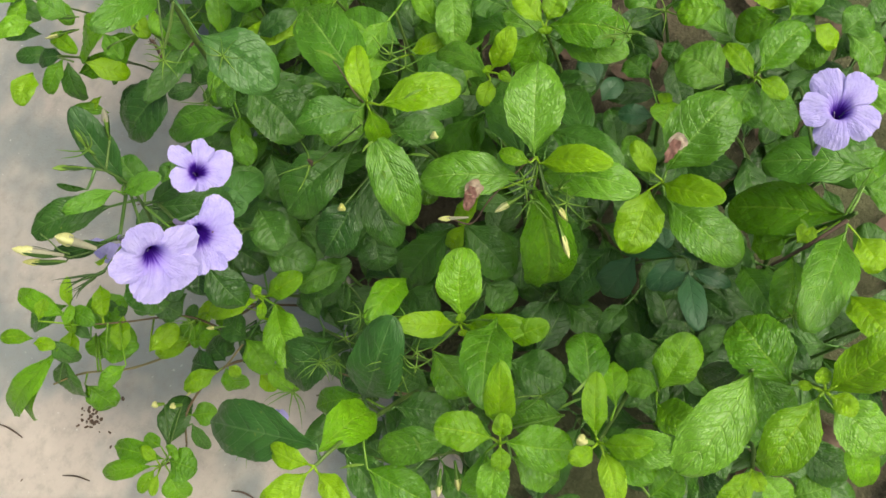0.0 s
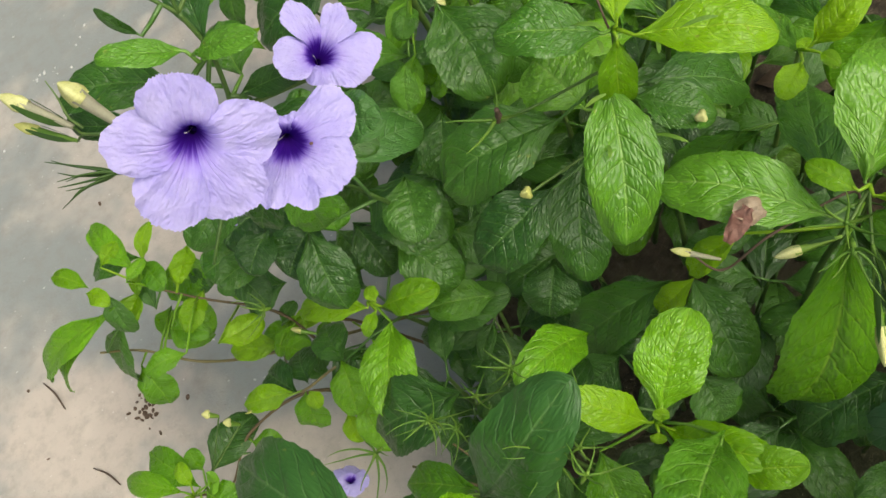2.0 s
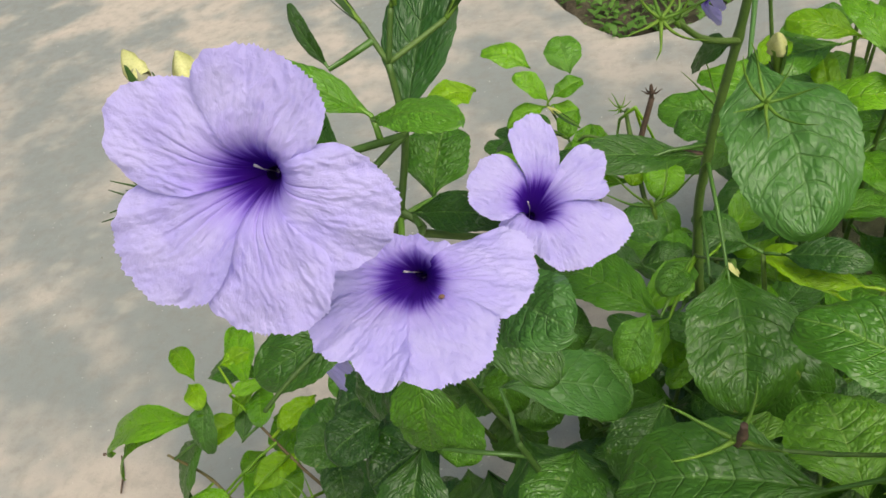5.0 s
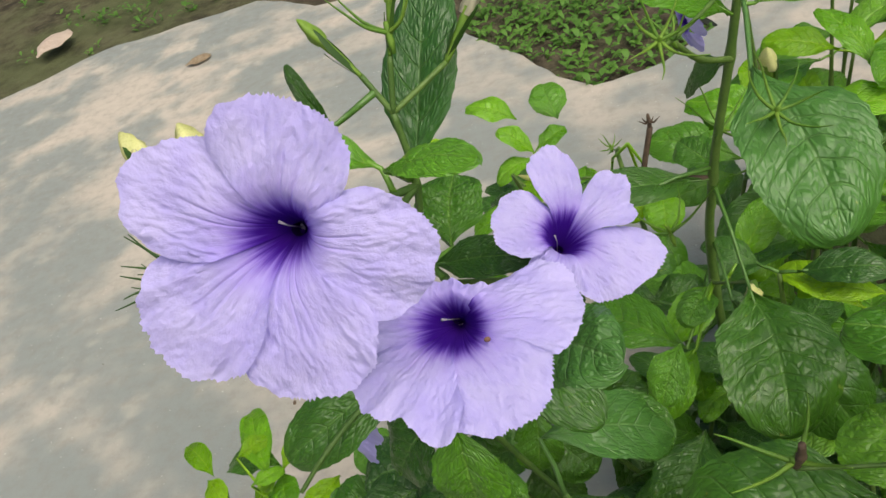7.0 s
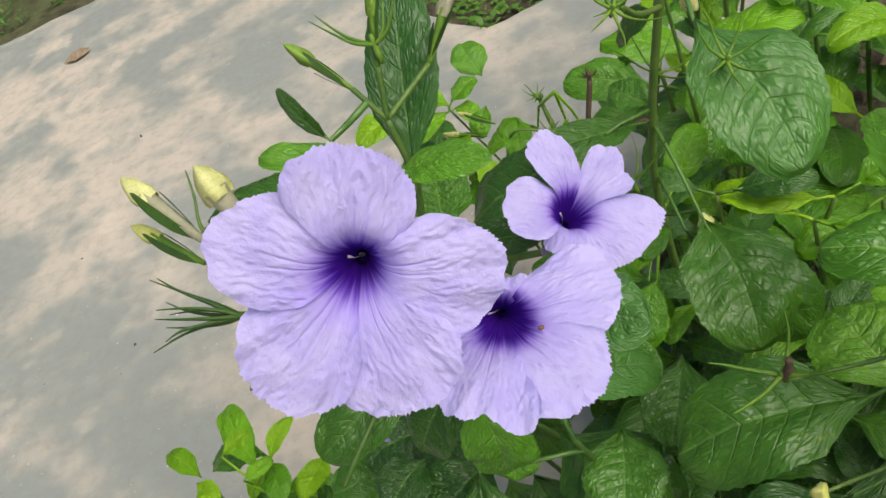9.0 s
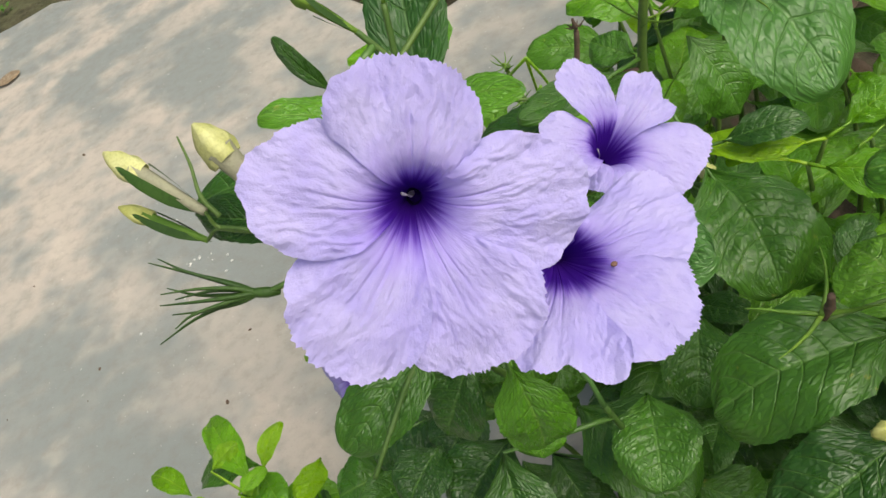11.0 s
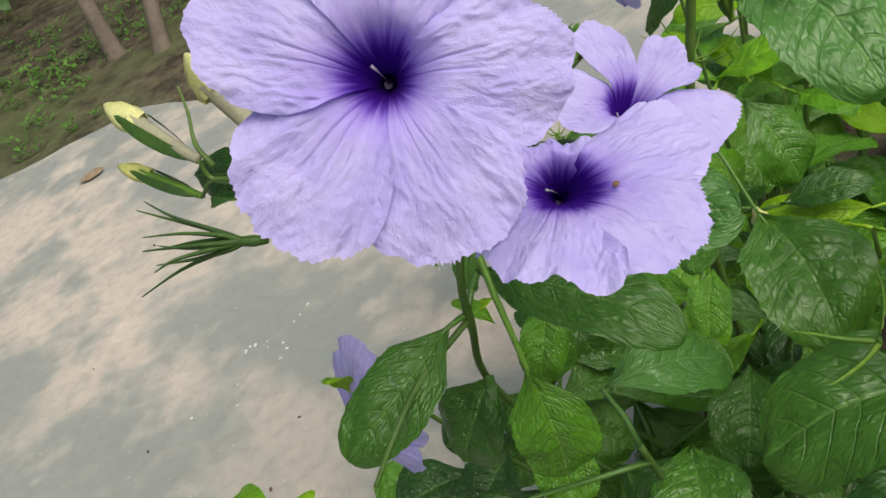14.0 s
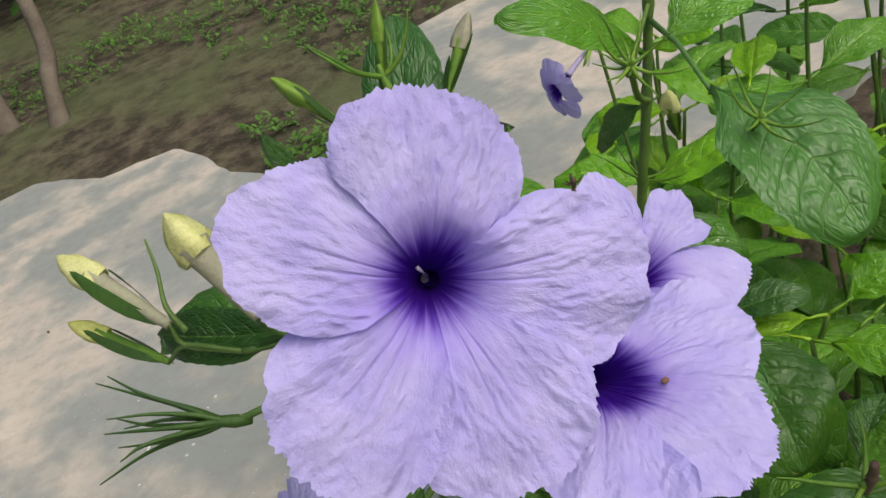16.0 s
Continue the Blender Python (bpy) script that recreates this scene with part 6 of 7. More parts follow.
plant = thing('wild_petunia', (-0.0200, 0.1600, 0.0000), 'small-leaved wild petunia sprawling low over concrete', 'plant', 'wild petunia plants')
stem(plant, [(-0.0200, 0.1600, 0.0000), (-0.1190, 0.1556, 0.0900), (-0.1762, 0.1852, 0.0900), (-0.2050, 0.2050, 0.1200), (-0.2217, 0.2036, 0.1500)], 0.0014, 0.0008, STEM_BROWN)
leaf(plant, (-0.1867, 0.1973, 0.1900), (-0.2758, 0.2254, 0.1300), 0.0243, LEAF_MID, 0.1)
leaf(plant, (-0.1799, 0.1957, 0.1950), (-0.2741, 0.2177, 0.1100), 0.0153, LEAF_MID, 0.1)
leaf(plant, (-0.1937, 0.2079, 0.1600), (-0.2302, 0.2063, 0.0900), 0.0273, LEAF_OLD_SHADED, 0.1, hold=(-0.2191, 0.2038, 0.1453))
leaf(plant, (-0.2193, 0.2087, 0.1000), (-0.2243, 0.1863, 0.0650), 0.0274, LEAF_MID, 0.1, hold=(-0.2035, 0.2040, 0.1184))
leaf(plant, (-0.1892, 0.2169, 0.2000), (-0.2102, 0.2432, 0.2000), 0.0127, LEAF_YOUNG, 0.1)
leaf(plant, (-0.1918, 0.2139, 0.2000), (-0.1796, 0.1965, 0.2000), 0.0116, LEAF_YOUNG, 0.1)
leaf(plant, (-0.1786, 0.2043, 0.2000), (-0.1843, 0.1872, 0.1700), 0.0176, LEAF_OLD_SHADED, 0.1)
leaf(plant, (-0.1550, 0.2065, 0.2000), (-0.1715, 0.2614, 0.2000), 0.0176, LEAF_MID, 0.1)
leaf(plant, (-0.1485, 0.2140, 0.2000), (-0.1918, 0.2403, 0.1800), 0.0197, LEAF_OLD_SHADED, 0.1)
leaf(plant, (-0.1484, 0.2100, 0.2000), (-0.1297, 0.2268, 0.2100), 0.0106, LEAF_YOUNG, 0.1)
leaf(plant, (-0.1506, 0.2051, 0.2000), (-0.1653, 0.1985, 0.1900), 0.0107, LEAF_YOUNG, 0.1)
leaf(plant, (-0.1414, 0.2040, 0.1500), (-0.1271, 0.2071, 0.1500), 0.0205, LEAF_OLD_SHADED, 0.1)
leaf(plant, (-0.1630, 0.2326, 0.1400), (-0.1263, 0.2021, 0.1500), 0.0310, LEAF_MID, 0.1)
leaf(plant, (-0.1721, 0.2197, 0.1200), (-0.1557, 0.1901, 0.1100), 0.0372, LEAF_MID, 0.1, hold=(-0.1959, 0.1988, 0.1105))
leaf(plant, (-0.1723, 0.2240, 0.1200), (-0.1911, 0.2131, 0.1000), 0.0215, LEAF_MID, 0.1, hold=(-0.1974, 0.1998, 0.1121))
leaf(plant, (-0.1102, 0.1423, 0.1200), (-0.1461, 0.1620, 0.1200), 0.0177, LEAF_YOUNG, 0.1, hold=(-0.1190, 0.1556, 0.0900))
leaf(plant, (-0.1097, 0.1393, 0.1300), (-0.0826, 0.1404, 0.1400), 0.0153, LEAF_YOUNG, 0.1, hold=(-0.1190, 0.1556, 0.0900))
leaf(plant, (-0.0989, 0.0726, 0.1900), (-0.1299, 0.0838, 0.1900), 0.0158, LEAF_YOUNG, 0.1)
leaf(plant, (-0.0972, 0.0707, 0.1900), (-0.1139, 0.1048, 0.1700), 0.0236, LEAF_OLD_SHADED, 0.1)
leaf(plant, (-0.0924, 0.0685, 0.1900), (-0.1024, 0.0566, 0.1600), 0.0207, LEAF_MID, 0.1)
leaf(plant, (-0.0891, 0.0719, 0.1900), (-0.0885, 0.1048, 0.1700), 0.0217, LEAF_OLD_SHADED, 0.1)
leaf(plant, (-0.0890, 0.0650, 0.1950), (-0.0891, 0.0541, 0.1900), 0.0101, LEAF_YOUNG, 0.1)
leaf(plant, (-0.0628, 0.0673, 0.2000), (-0.0714, 0.0370, 0.1900), 0.0229, LEAF_MID, 0.1)
leaf(plant, (-0.0684, 0.0496, 0.1800), (-0.0692, 0.0182, 0.1600), 0.0187, LEAF_MID, 0.1)
leaf(plant, (-0.0803, 0.0509, 0.1700), (-0.0824, 0.0334, 0.1600), 0.0132, LEAF_YOUNG, 0.1)
stem(plant, [(-0.1190, 0.1556, 0.0900), (-0.1012, 0.0772, 0.1800), (-0.0676, 0.0659, 0.2000)], 0.0011, 0.0008, STEM_BROWN, 'branch')
bud(plant, (-0.0940, 0.0704, 0.1900), (-0.1315, 0.0785, 0.1900), 0.0016, SEPAL, BUD, False)

plant = thing('wild_petunia', (-0.0600, 0.0700, 0.0000), 'low wild petunia sprig lying over the concrete', 'plant', 'wild petunia plants')
stem(plant, [(-0.0600, 0.0700, 0.0000), (-0.1018, 0.1045, 0.1000), (-0.1623, 0.1109, 0.1000), (-0.1964, 0.0884, 0.0900), (-0.2125, 0.0866, 0.1150)], 0.0013, 0.0008, STEM_BROWN)
leaf(plant, (-0.2045, 0.0871, 0.1200), (-0.2335, 0.1366, 0.1100), 0.0205, LEAF_MID, 0.1, hold=(-0.2125, 0.0866, 0.1150))
leaf(plant, (-0.2163, 0.0907, 0.1200), (-0.2621, 0.1324, 0.1000), 0.0175, LEAF_MID, 0.1, hold=(-0.2125, 0.0866, 0.1150))
leaf(plant, (-0.2018, 0.0819, 0.1200), (-0.1904, 0.0582, 0.1200), 0.0301, LEAF_MID, 0.1, hold=(-0.2117, 0.0867, 0.1137))
leaf(plant, (-0.2121, 0.0789, 0.1100), (-0.2241, 0.0575, 0.0900), 0.0246, LEAF_MID, 0.1, hold=(-0.2100, 0.0869, 0.1111))
leaf(plant, (-0.2081, 0.0888, 0.1250), (-0.2083, 0.1071, 0.1300), 0.0110, LEAF_YOUNG, 0.1, hold=(-0.2125, 0.0866, 0.1150))
leaf(plant, (-0.2143, 0.0846, 0.1250), (-0.2412, 0.0840, 0.1200), 0.0120, LEAF_YOUNG, 0.1, hold=(-0.2125, 0.0866, 0.1150))
leaf(plant, (-0.2151, 0.0797, 0.1250), (-0.2347, 0.0725, 0.1200), 0.0090, LEAF_YOUNG, 0.1, hold=(-0.2125, 0.0866, 0.1150))
leaf(plant, (-0.1967, 0.0833, 0.1250), (-0.1873, 0.0798, 0.1300), 0.0150, LEAF_MID, 0.1, hold=(-0.2125, 0.0866, 0.1150))
leaf(plant, (-0.2020, 0.1018, 0.1000), (-0.1598, 0.1253, 0.0900), 0.0283, LEAF_OLD_SHADED, 0.1, hold=(-0.2023, 0.0877, 0.0992))
leaf(plant, (-0.2024, 0.1016, 0.1100), (-0.2021, 0.1158, 0.1200), 0.0143, LEAF_MID, 0.1, hold=(-0.2066, 0.0873, 0.1058))
leaf(plant, (-0.1657, 0.1032, 0.1000), (-0.1472, 0.0859, 0.1000), 0.0207, LEAF_MID, 0.1, hold=(-0.1676, 0.1074, 0.0984))
leaf(plant, (-0.1741, 0.1020, 0.0900), (-0.1849, 0.0805, 0.0700), 0.0138, LEAF_OLD_SHADED, 0.1, hold=(-0.1766, 0.1014, 0.0958))
bud(plant, (-0.1594, 0.1047, 0.1570), (-0.1654, 0.1077, 0.1670), 0.0028, SEPAL, BUD, False)
stem(plant, [(-0.2091, 0.0870, 0.1097), (-0.1934, 0.0909, 0.1200), (-0.1594, 0.1047, 0.1570)], 0.0006, 0.0005, STEM, 'branch')
bud(plant, (-0.1495, 0.0922, 0.1550), (-0.1555, 0.0952, 0.1650), 0.0028, SEPAL, BUD, False)
stem(plant, [(-0.1934, 0.0909, 0.1200), (-0.1495, 0.0922, 0.1550)], 0.0006, 0.0005, STEM, 'branch')

plant = thing('wild_petunia', (0.0600, 0.5500, 0.0000), 'small green seedling in a crack of the path', 'plant', 'wild petunia plants')
stem(plant, [(0.0600, 0.5500, 0.0000), (0.0500, 0.5450, 0.0500), (0.0189, 0.5400, 0.1423)], 0.0014, 0.001)
leaf(plant, (0.0194, 0.5400, 0.1450), (-0.0056, 0.5500, 0.1690), 0.0200, LEAF_MID, 0.1, hold=(0.0189, 0.5400, 0.1423))
leaf(plant, (0.0223, 0.5400, 0.1470), (0.0493, 0.5500, 0.1555), 0.0200, LEAF_MID, 0.1, hold=(0.0189, 0.5400, 0.1423))
leaf(plant, (0.0183, 0.5400, 0.1395), (-0.0165, 0.5300, 0.1302), 0.0220, LEAF_MID, 0.1, hold=(0.0189, 0.5400, 0.1423))
leaf(plant, (0.0234, 0.5400, 0.1409), (0.0412, 0.5300, 0.1277), 0.0200, LEAF_MID, 0.1, hold=(0.0205, 0.5403, 0.1374))

plant = thing('wild_petunia', (0.1600, 0.3100, 0.0000), 'wild petunia with a fading pale lilac flower farther along', 'plant', 'wild petunia plants')
stem(plant, [(0.1600, 0.3100, 0.0000), (0.1500, 0.3000, 0.2000), (0.1320, 0.2830, 0.3800)], 0.0016, 0.0009)
flower(plant, (0.1020, 0.2710, 0.3680), (-0.9, -0.2, -0.1), round_petals((20, 0.015, 0.008, 0.004), (95, 0.016, 0.008, 0.005), (165, 0.014, 0.008, 0.005), (235, 0.016, 0.008, 0.004), (305, 0.015, 0.008, 0.004)), foot=(0.1300, 0.2830, 0.3780), scale=0.7, seed=51, label='small fading pale lilac flower')
leaf(plant, (0.1500, 0.3000, 0.2800), (0.2000, 0.2700, 0.3000), 0.0280, LEAF_MID, 0.1, hold=(0.1424, 0.2928, 0.2758))
leaf(plant, (0.1500, 0.3000, 0.2800), (0.1100, 0.3300, 0.2900), 0.0280, LEAF_MID, 0.1, hold=(0.1424, 0.2928, 0.2758))
leaf(plant, (0.1480, 0.3000, 0.2200), (0.1800, 0.3400, 0.2300), 0.0300, LEAF_MID, 0.1, hold=(0.1481, 0.2982, 0.2189))
leaf(plant, (0.1480, 0.3000, 0.2200), (0.1200, 0.2600, 0.2200), 0.0300, LEAF_MID, 0.1, hold=(0.1481, 0.2982, 0.2189))

plant = thing('wild_petunia', (0.0600, 0.2000, 0.0000), 'wild petunia with young leaves below the lilac flowers', 'plant', 'wild petunia plants')
stem(plant, [(0.0600, 0.2000, 0.0000), (0.0500, 0.1800, 0.1500), (0.0016, 0.1500, 0.2757), (0.0001, 0.1450, 0.2885)], 0.0017, 0.001)
leaf(plant, (0.0630, 0.1061, 0.2951), (0.0448, 0.0789, 0.2813), 0.0260, LEAF_OLD_SHADED, 0.10)
leaf(plant, (0.0465, 0.0973, 0.2632), (0.0088, 0.0848, 0.2544), 0.0320, LEAF_OLD_SHADED, 0.10)
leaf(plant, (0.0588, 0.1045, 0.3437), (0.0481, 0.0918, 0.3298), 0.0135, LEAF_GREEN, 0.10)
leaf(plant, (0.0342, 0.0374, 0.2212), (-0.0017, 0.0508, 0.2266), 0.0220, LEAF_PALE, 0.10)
leaf(plant, (0.0323, 0.0828, 0.2424), (0.0060, 0.0548, 0.2281), 0.0340, LEAF_OLD_SHADED, 0.10)
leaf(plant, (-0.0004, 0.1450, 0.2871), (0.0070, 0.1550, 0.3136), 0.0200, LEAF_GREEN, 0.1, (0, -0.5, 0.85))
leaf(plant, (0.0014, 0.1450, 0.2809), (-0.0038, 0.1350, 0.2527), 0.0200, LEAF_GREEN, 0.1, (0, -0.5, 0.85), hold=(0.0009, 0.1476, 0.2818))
leaf(plant, (0.0027, 0.1500, 0.2750), (0.0238, 0.1550, 0.2668), 0.0160, LEAF_OLD_SHADED, 0.1, (0, -0.5, 0.85))
leaf(plant, (0.0007, 0.1500, 0.2728), (-0.0247, 0.1500, 0.2719), 0.0200, LEAF_OLD_SHADED, 0.1, (0, -0.5, 0.85), hold=(0.0016, 0.1500, 0.2757))
leaf(plant, (0.0003, 0.1550, 0.2570), (0.0196, 0.1400, 0.2381), 0.0240, LEAF_OLD_SHADED, 0.1, (0, -0.5, 0.85), hold=(0.0067, 0.1532, 0.2624))
leaf(plant, (-0.0046, 0.1600, 0.2435), (-0.0373, 0.1500, 0.2506), 0.0240, LEAF_OLD_SHADED, 0.1, (0, -0.5, 0.85), hold=(0.0118, 0.1563, 0.2492))
leaf(plant, (-0.0044, 0.1600, 0.2355), (0.0040, 0.1400, 0.2093), 0.0260, LEAF_OLD_SHADED, 0.1, (0, -0.5, 0.85), hold=(0.0143, 0.1579, 0.2426))
leaf(plant, (0.0076, 0.1600, 0.2827), (0.0385, 0.1700, 0.2680), 0.0220, LEAF_OLD_SHADED, 0.1, (0, -0.5, 0.85), hold=(0.0014, 0.1492, 0.2777))
leaf(plant, (-0.0009, 0.1800, 0.2309), (0.0569, 0.1900, 0.2271), 0.0260, LEAF_OLD_SHADED, 0.1, (0, -0.5, 0.85), hold=(0.0169, 0.1595, 0.2360))
leaf(plant, (0.0745, 0.1700, 0.2065), (0.0171, 0.1600, 0.2659), 0.0190, LEAF_OLD_SHADED, 0.1, (0, -0.5, 0.85), hold=(0.0347, 0.1705, 0.1897))
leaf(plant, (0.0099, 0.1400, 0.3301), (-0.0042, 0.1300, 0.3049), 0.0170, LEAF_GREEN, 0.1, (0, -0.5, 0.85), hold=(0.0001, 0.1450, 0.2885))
leaf(plant, (0.0181, 0.1700, 0.2977), (0.0240, 0.1600, 0.2677), 0.0180, LEAF_OLD_SHADED, 0.1, (0, -0.5, 0.85), hold=(0.0003, 0.1458, 0.2865))
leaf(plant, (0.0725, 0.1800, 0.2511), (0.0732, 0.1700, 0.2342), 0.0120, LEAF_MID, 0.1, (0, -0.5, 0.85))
leaf(plant, (0.0348, 0.1900, 0.2042), (0.0623, 0.1700, 0.1597), 0.0240, LEAF_OLD_SHADED, 0.1, (0, -0.5, 0.85), hold=(0.0322, 0.1689, 0.1963))
leaf(plant, (0.0357, 0.2000, 0.2019), (0.0380, 0.1800, 0.1508), 0.0240, LEAF_OLD_SHADED, 0.1, (0, -0.5, 0.85), hold=(0.0322, 0.1689, 0.1963))
leaf(plant, (-0.0173, 0.1600, 0.2771), (-0.0480, 0.1500, 0.2763), 0.0220, LEAF_OLD_SHADED, 0.1, (0, -0.5, 0.85), hold=(0.0016, 0.1500, 0.2757))
leaf(plant, (0.0564, 0.2200, 0.2114), (0.0708, 0.2000, 0.1831), 0.0240, LEAF_OLD_SHADED, 0.1, (0, -0.5, 0.85))

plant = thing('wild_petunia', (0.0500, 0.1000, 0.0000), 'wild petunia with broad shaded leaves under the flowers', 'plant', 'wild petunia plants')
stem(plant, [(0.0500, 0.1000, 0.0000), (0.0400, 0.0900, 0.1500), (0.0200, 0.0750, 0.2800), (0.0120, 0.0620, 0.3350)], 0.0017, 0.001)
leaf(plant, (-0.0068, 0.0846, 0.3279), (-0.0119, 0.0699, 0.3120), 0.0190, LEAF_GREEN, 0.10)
leaf(plant, (-0.0193, 0.0895, 0.3014), (-0.0452, 0.0722, 0.2992), 0.0290, LEAF_OLD_SHADED, 0.10)
leaf(plant, (0.0075, 0.1033, 0.2798), (0.0295, 0.0577, 0.2657), 0.0370, LEAF_OLD_SHADED, 0.10)
leaf(plant, (-0.0430, 0.1337, 0.2739), (-0.0735, 0.1277, 0.2752), 0.0300, LEAF_OLD_SHADED, 0.10)
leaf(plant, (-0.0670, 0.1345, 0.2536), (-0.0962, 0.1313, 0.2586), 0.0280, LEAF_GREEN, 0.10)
leaf(plant, (-0.0254, 0.1229, 0.2889), (-0.0461, 0.1073, 0.2801), 0.0240, LEAF_OLD_SHADED, 0.10)
leaf(plant, (-0.0494, 0.1395, 0.2497), (-0.0800, 0.1347, 0.2543), 0.0280, LEAF_OLD_SHADED, 0.10)
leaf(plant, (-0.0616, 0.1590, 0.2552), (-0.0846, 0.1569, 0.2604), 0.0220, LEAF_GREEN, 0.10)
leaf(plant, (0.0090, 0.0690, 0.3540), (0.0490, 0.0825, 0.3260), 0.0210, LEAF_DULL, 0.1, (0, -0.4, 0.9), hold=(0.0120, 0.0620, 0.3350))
leaf(plant, (-0.0227, 0.0738, 0.3200), (-0.0292, 0.0433, 0.2900), 0.0260, LEAF_OLD_SHADED, 0.1, (0, -0.4, 0.9), hold=(0.0137, 0.0647, 0.3234))
leaf(plant, (0.0291, 0.0783, 0.3050), (0.0171, 0.0473, 0.3000), 0.0280, LEAF_OLD_SHADED, 0.1, (0, -0.4, 0.9), hold=(0.0171, 0.0702, 0.3003))
leaf(plant, (0.0073, 0.0752, 0.2700), (0.0219, 0.0406, 0.2500), 0.0280, LEAF_OLD_SHADED, 0.1, (0, -0.4, 0.9), hold=(0.0211, 0.0758, 0.2732))
leaf(plant, (-0.0898, 0.1479, 0.2200), (-0.0833, 0.1208, 0.2100), 0.0200, LEAF_OLD_SHADED, 0.1, (0, -0.4, 0.9))
leaf(plant, (-0.0090, 0.1026, 0.2600), (-0.0054, 0.0732, 0.2400), 0.0240, LEAF_OLD_SHADED, 0.1, (0, -0.4, 0.9), hold=(0.0232, 0.0774, 0.2595))
leaf(plant, (-0.0446, 0.0995, 0.2400), (-0.0512, 0.1332, 0.2300), 0.0200, LEAF_OLD_SHADED, 0.1, (0, -0.4, 0.9))
leaf(plant, (0.0331, 0.0702, 0.2500), (0.0523, 0.0513, 0.2300), 0.0260, LEAF_OLD_SHADED, 0.1, (0, -0.4, 0.9), hold=(0.0242, 0.0782, 0.2526))
sepals(plant, (-0.0044, -0.0431, 0.2700), (-0.3, -0.3, 0.9), 0.012, 5, 0.8, thick=0.0007)
stem(plant, [(0.0305, 0.0829, 0.2116), (0.0200, 0.0000, 0.2000), (-0.0044, -0.0431, 0.2580), (-0.0044, -0.0431, 0.2700)], 0.0006, 0.0004, STEM, 'branch')
sepals(plant, (-0.0020, -0.0189, 0.2600), (0.4, -0.2, 0.8), 0.012, 5, 0.8, thick=0.0007)
stem(plant, [(0.0200, 0.0000, 0.2000), (-0.0020, -0.0189, 0.2480), (-0.0020, -0.0189, 0.2600)], 0.0006, 0.0004, STEM, 'branch')
sepals(plant, (0.0221, -0.0544, 0.2900), (0.1, -0.6, 0.7), 0.013, 5, 0.8, thick=0.0007)
stem(plant, [(0.0200, 0.0000, 0.2000), (0.0221, -0.0544, 0.2780), (0.0221, -0.0544, 0.2900)], 0.0006, 0.0004, STEM, 'branch')
sepals(plant, (0.0411, -0.0530, 0.2900), (-0.5, 0.1, 0.8), 0.011, 5, 0.8, thick=0.0007)
stem(plant, [(0.0200, 0.0000, 0.2000), (0.0411, -0.0530, 0.2780), (0.0411, -0.0530, 0.2900)], 0.0006, 0.0004, STEM, 'branch')
sepals(plant, (0.0259, -0.0716, 0.2800), (0.5, -0.4, 0.6), 0.012, 5, 0.8, thick=0.0007)
stem(plant, [(0.0200, 0.0000, 0.2000), (0.0259, -0.0716, 0.2680), (0.0259, -0.0716, 0.2800)], 0.0006, 0.0004, STEM, 'branch')
sepals(plant, (-0.0174, -0.0654, 0.2800), (-0.4, -0.5, 0.6), 0.013, 5, 0.8, thick=0.0007)
stem(plant, [(0.0200, 0.0000, 0.2000), (-0.0174, -0.0654, 0.2680), (-0.0174, -0.0654, 0.2800)], 0.0006, 0.0004, STEM, 'branch')
sepals(plant, (-0.0004, -0.0807, 0.2900), (0.2, 0.2, 0.9), 0.011, 5, 0.8, thick=0.0007)
stem(plant, [(0.0200, 0.0000, 0.2000), (-0.0004, -0.0807, 0.2780), (-0.0004, -0.0807, 0.2900)], 0.0006, 0.0004, STEM, 'branch')
sepals(plant, (0.0190, -0.0210, 0.2700), (0.0, -0.5, 0.8), 0.011, 5, 0.8, thick=0.0007)
stem(plant, [(0.0200, 0.0000, 0.2000), (0.0190, -0.0210, 0.2580), (0.0190, -0.0210, 0.2700)], 0.0006, 0.0004, STEM, 'branch')
bm = bmesh.new()
bmesh.ops.create_icosphere(bm, subdivisions=2, radius=0.0006, matrix=Matrix.Translation((0.0142, 0.0003, 0.4643)) @ Matrix.Diagonal((1.0, 0.8, 0.7, 1.0)))
tagged(link('seed', bm, RUST), 'tiny brown seed lying on a lilac petal', 'seed')
leaf(plant, (-0.0415, 0.0950, 0.3093), (-0.0599, 0.0800, 0.3083), 0.0200, LEAF_OLD_SHADED, 0.1, (0, -0.4, 0.9))
leaf(plant, (-0.0295, 0.1100, 0.2662), (-0.0493, 0.0950, 0.2603), 0.0220, LEAF_OLD_SHADED, 0.1, (0, -0.4, 0.9))
leaf(plant, (-0.0214, 0.1200, 0.2379), (-0.0185, 0.1000, 0.2164), 0.0220, LEAF_OLD_SHADED, 0.1, (0, -0.4, 0.9))
leaf(plant, (-0.0618, 0.1100, 0.2701), (-0.0826, 0.1000, 0.2872), 0.0180, LEAF_OLD_SHADED, 0.1, (0, -0.4, 0.9))

plant = thing('wild_petunia', (-0.0300, 0.1300, 0.0000), 'sprawling wild petunia twigs with many small round leaves', 'plant', 'wild petunia plants')
stem(plant, [(-0.0300, 0.1300, 0.0000), (-0.0700, 0.1500, 0.0900), (-0.0795, 0.1139, 0.1200), (-0.0946, 0.1480, 0.1500), (-0.1321, 0.1795, 0.1700), (-0.1526, 0.1949, 0.1900)], 0.0013, 0.0007, STEM_BROWN)
leaf(plant, (-0.0993, 0.1452, 0.1397), (-0.0838, 0.1550, 0.1405), 0.0113, LEAF_OLD_SHADED, 0.08, hold=(-0.0922, 0.1427, 0.1453))
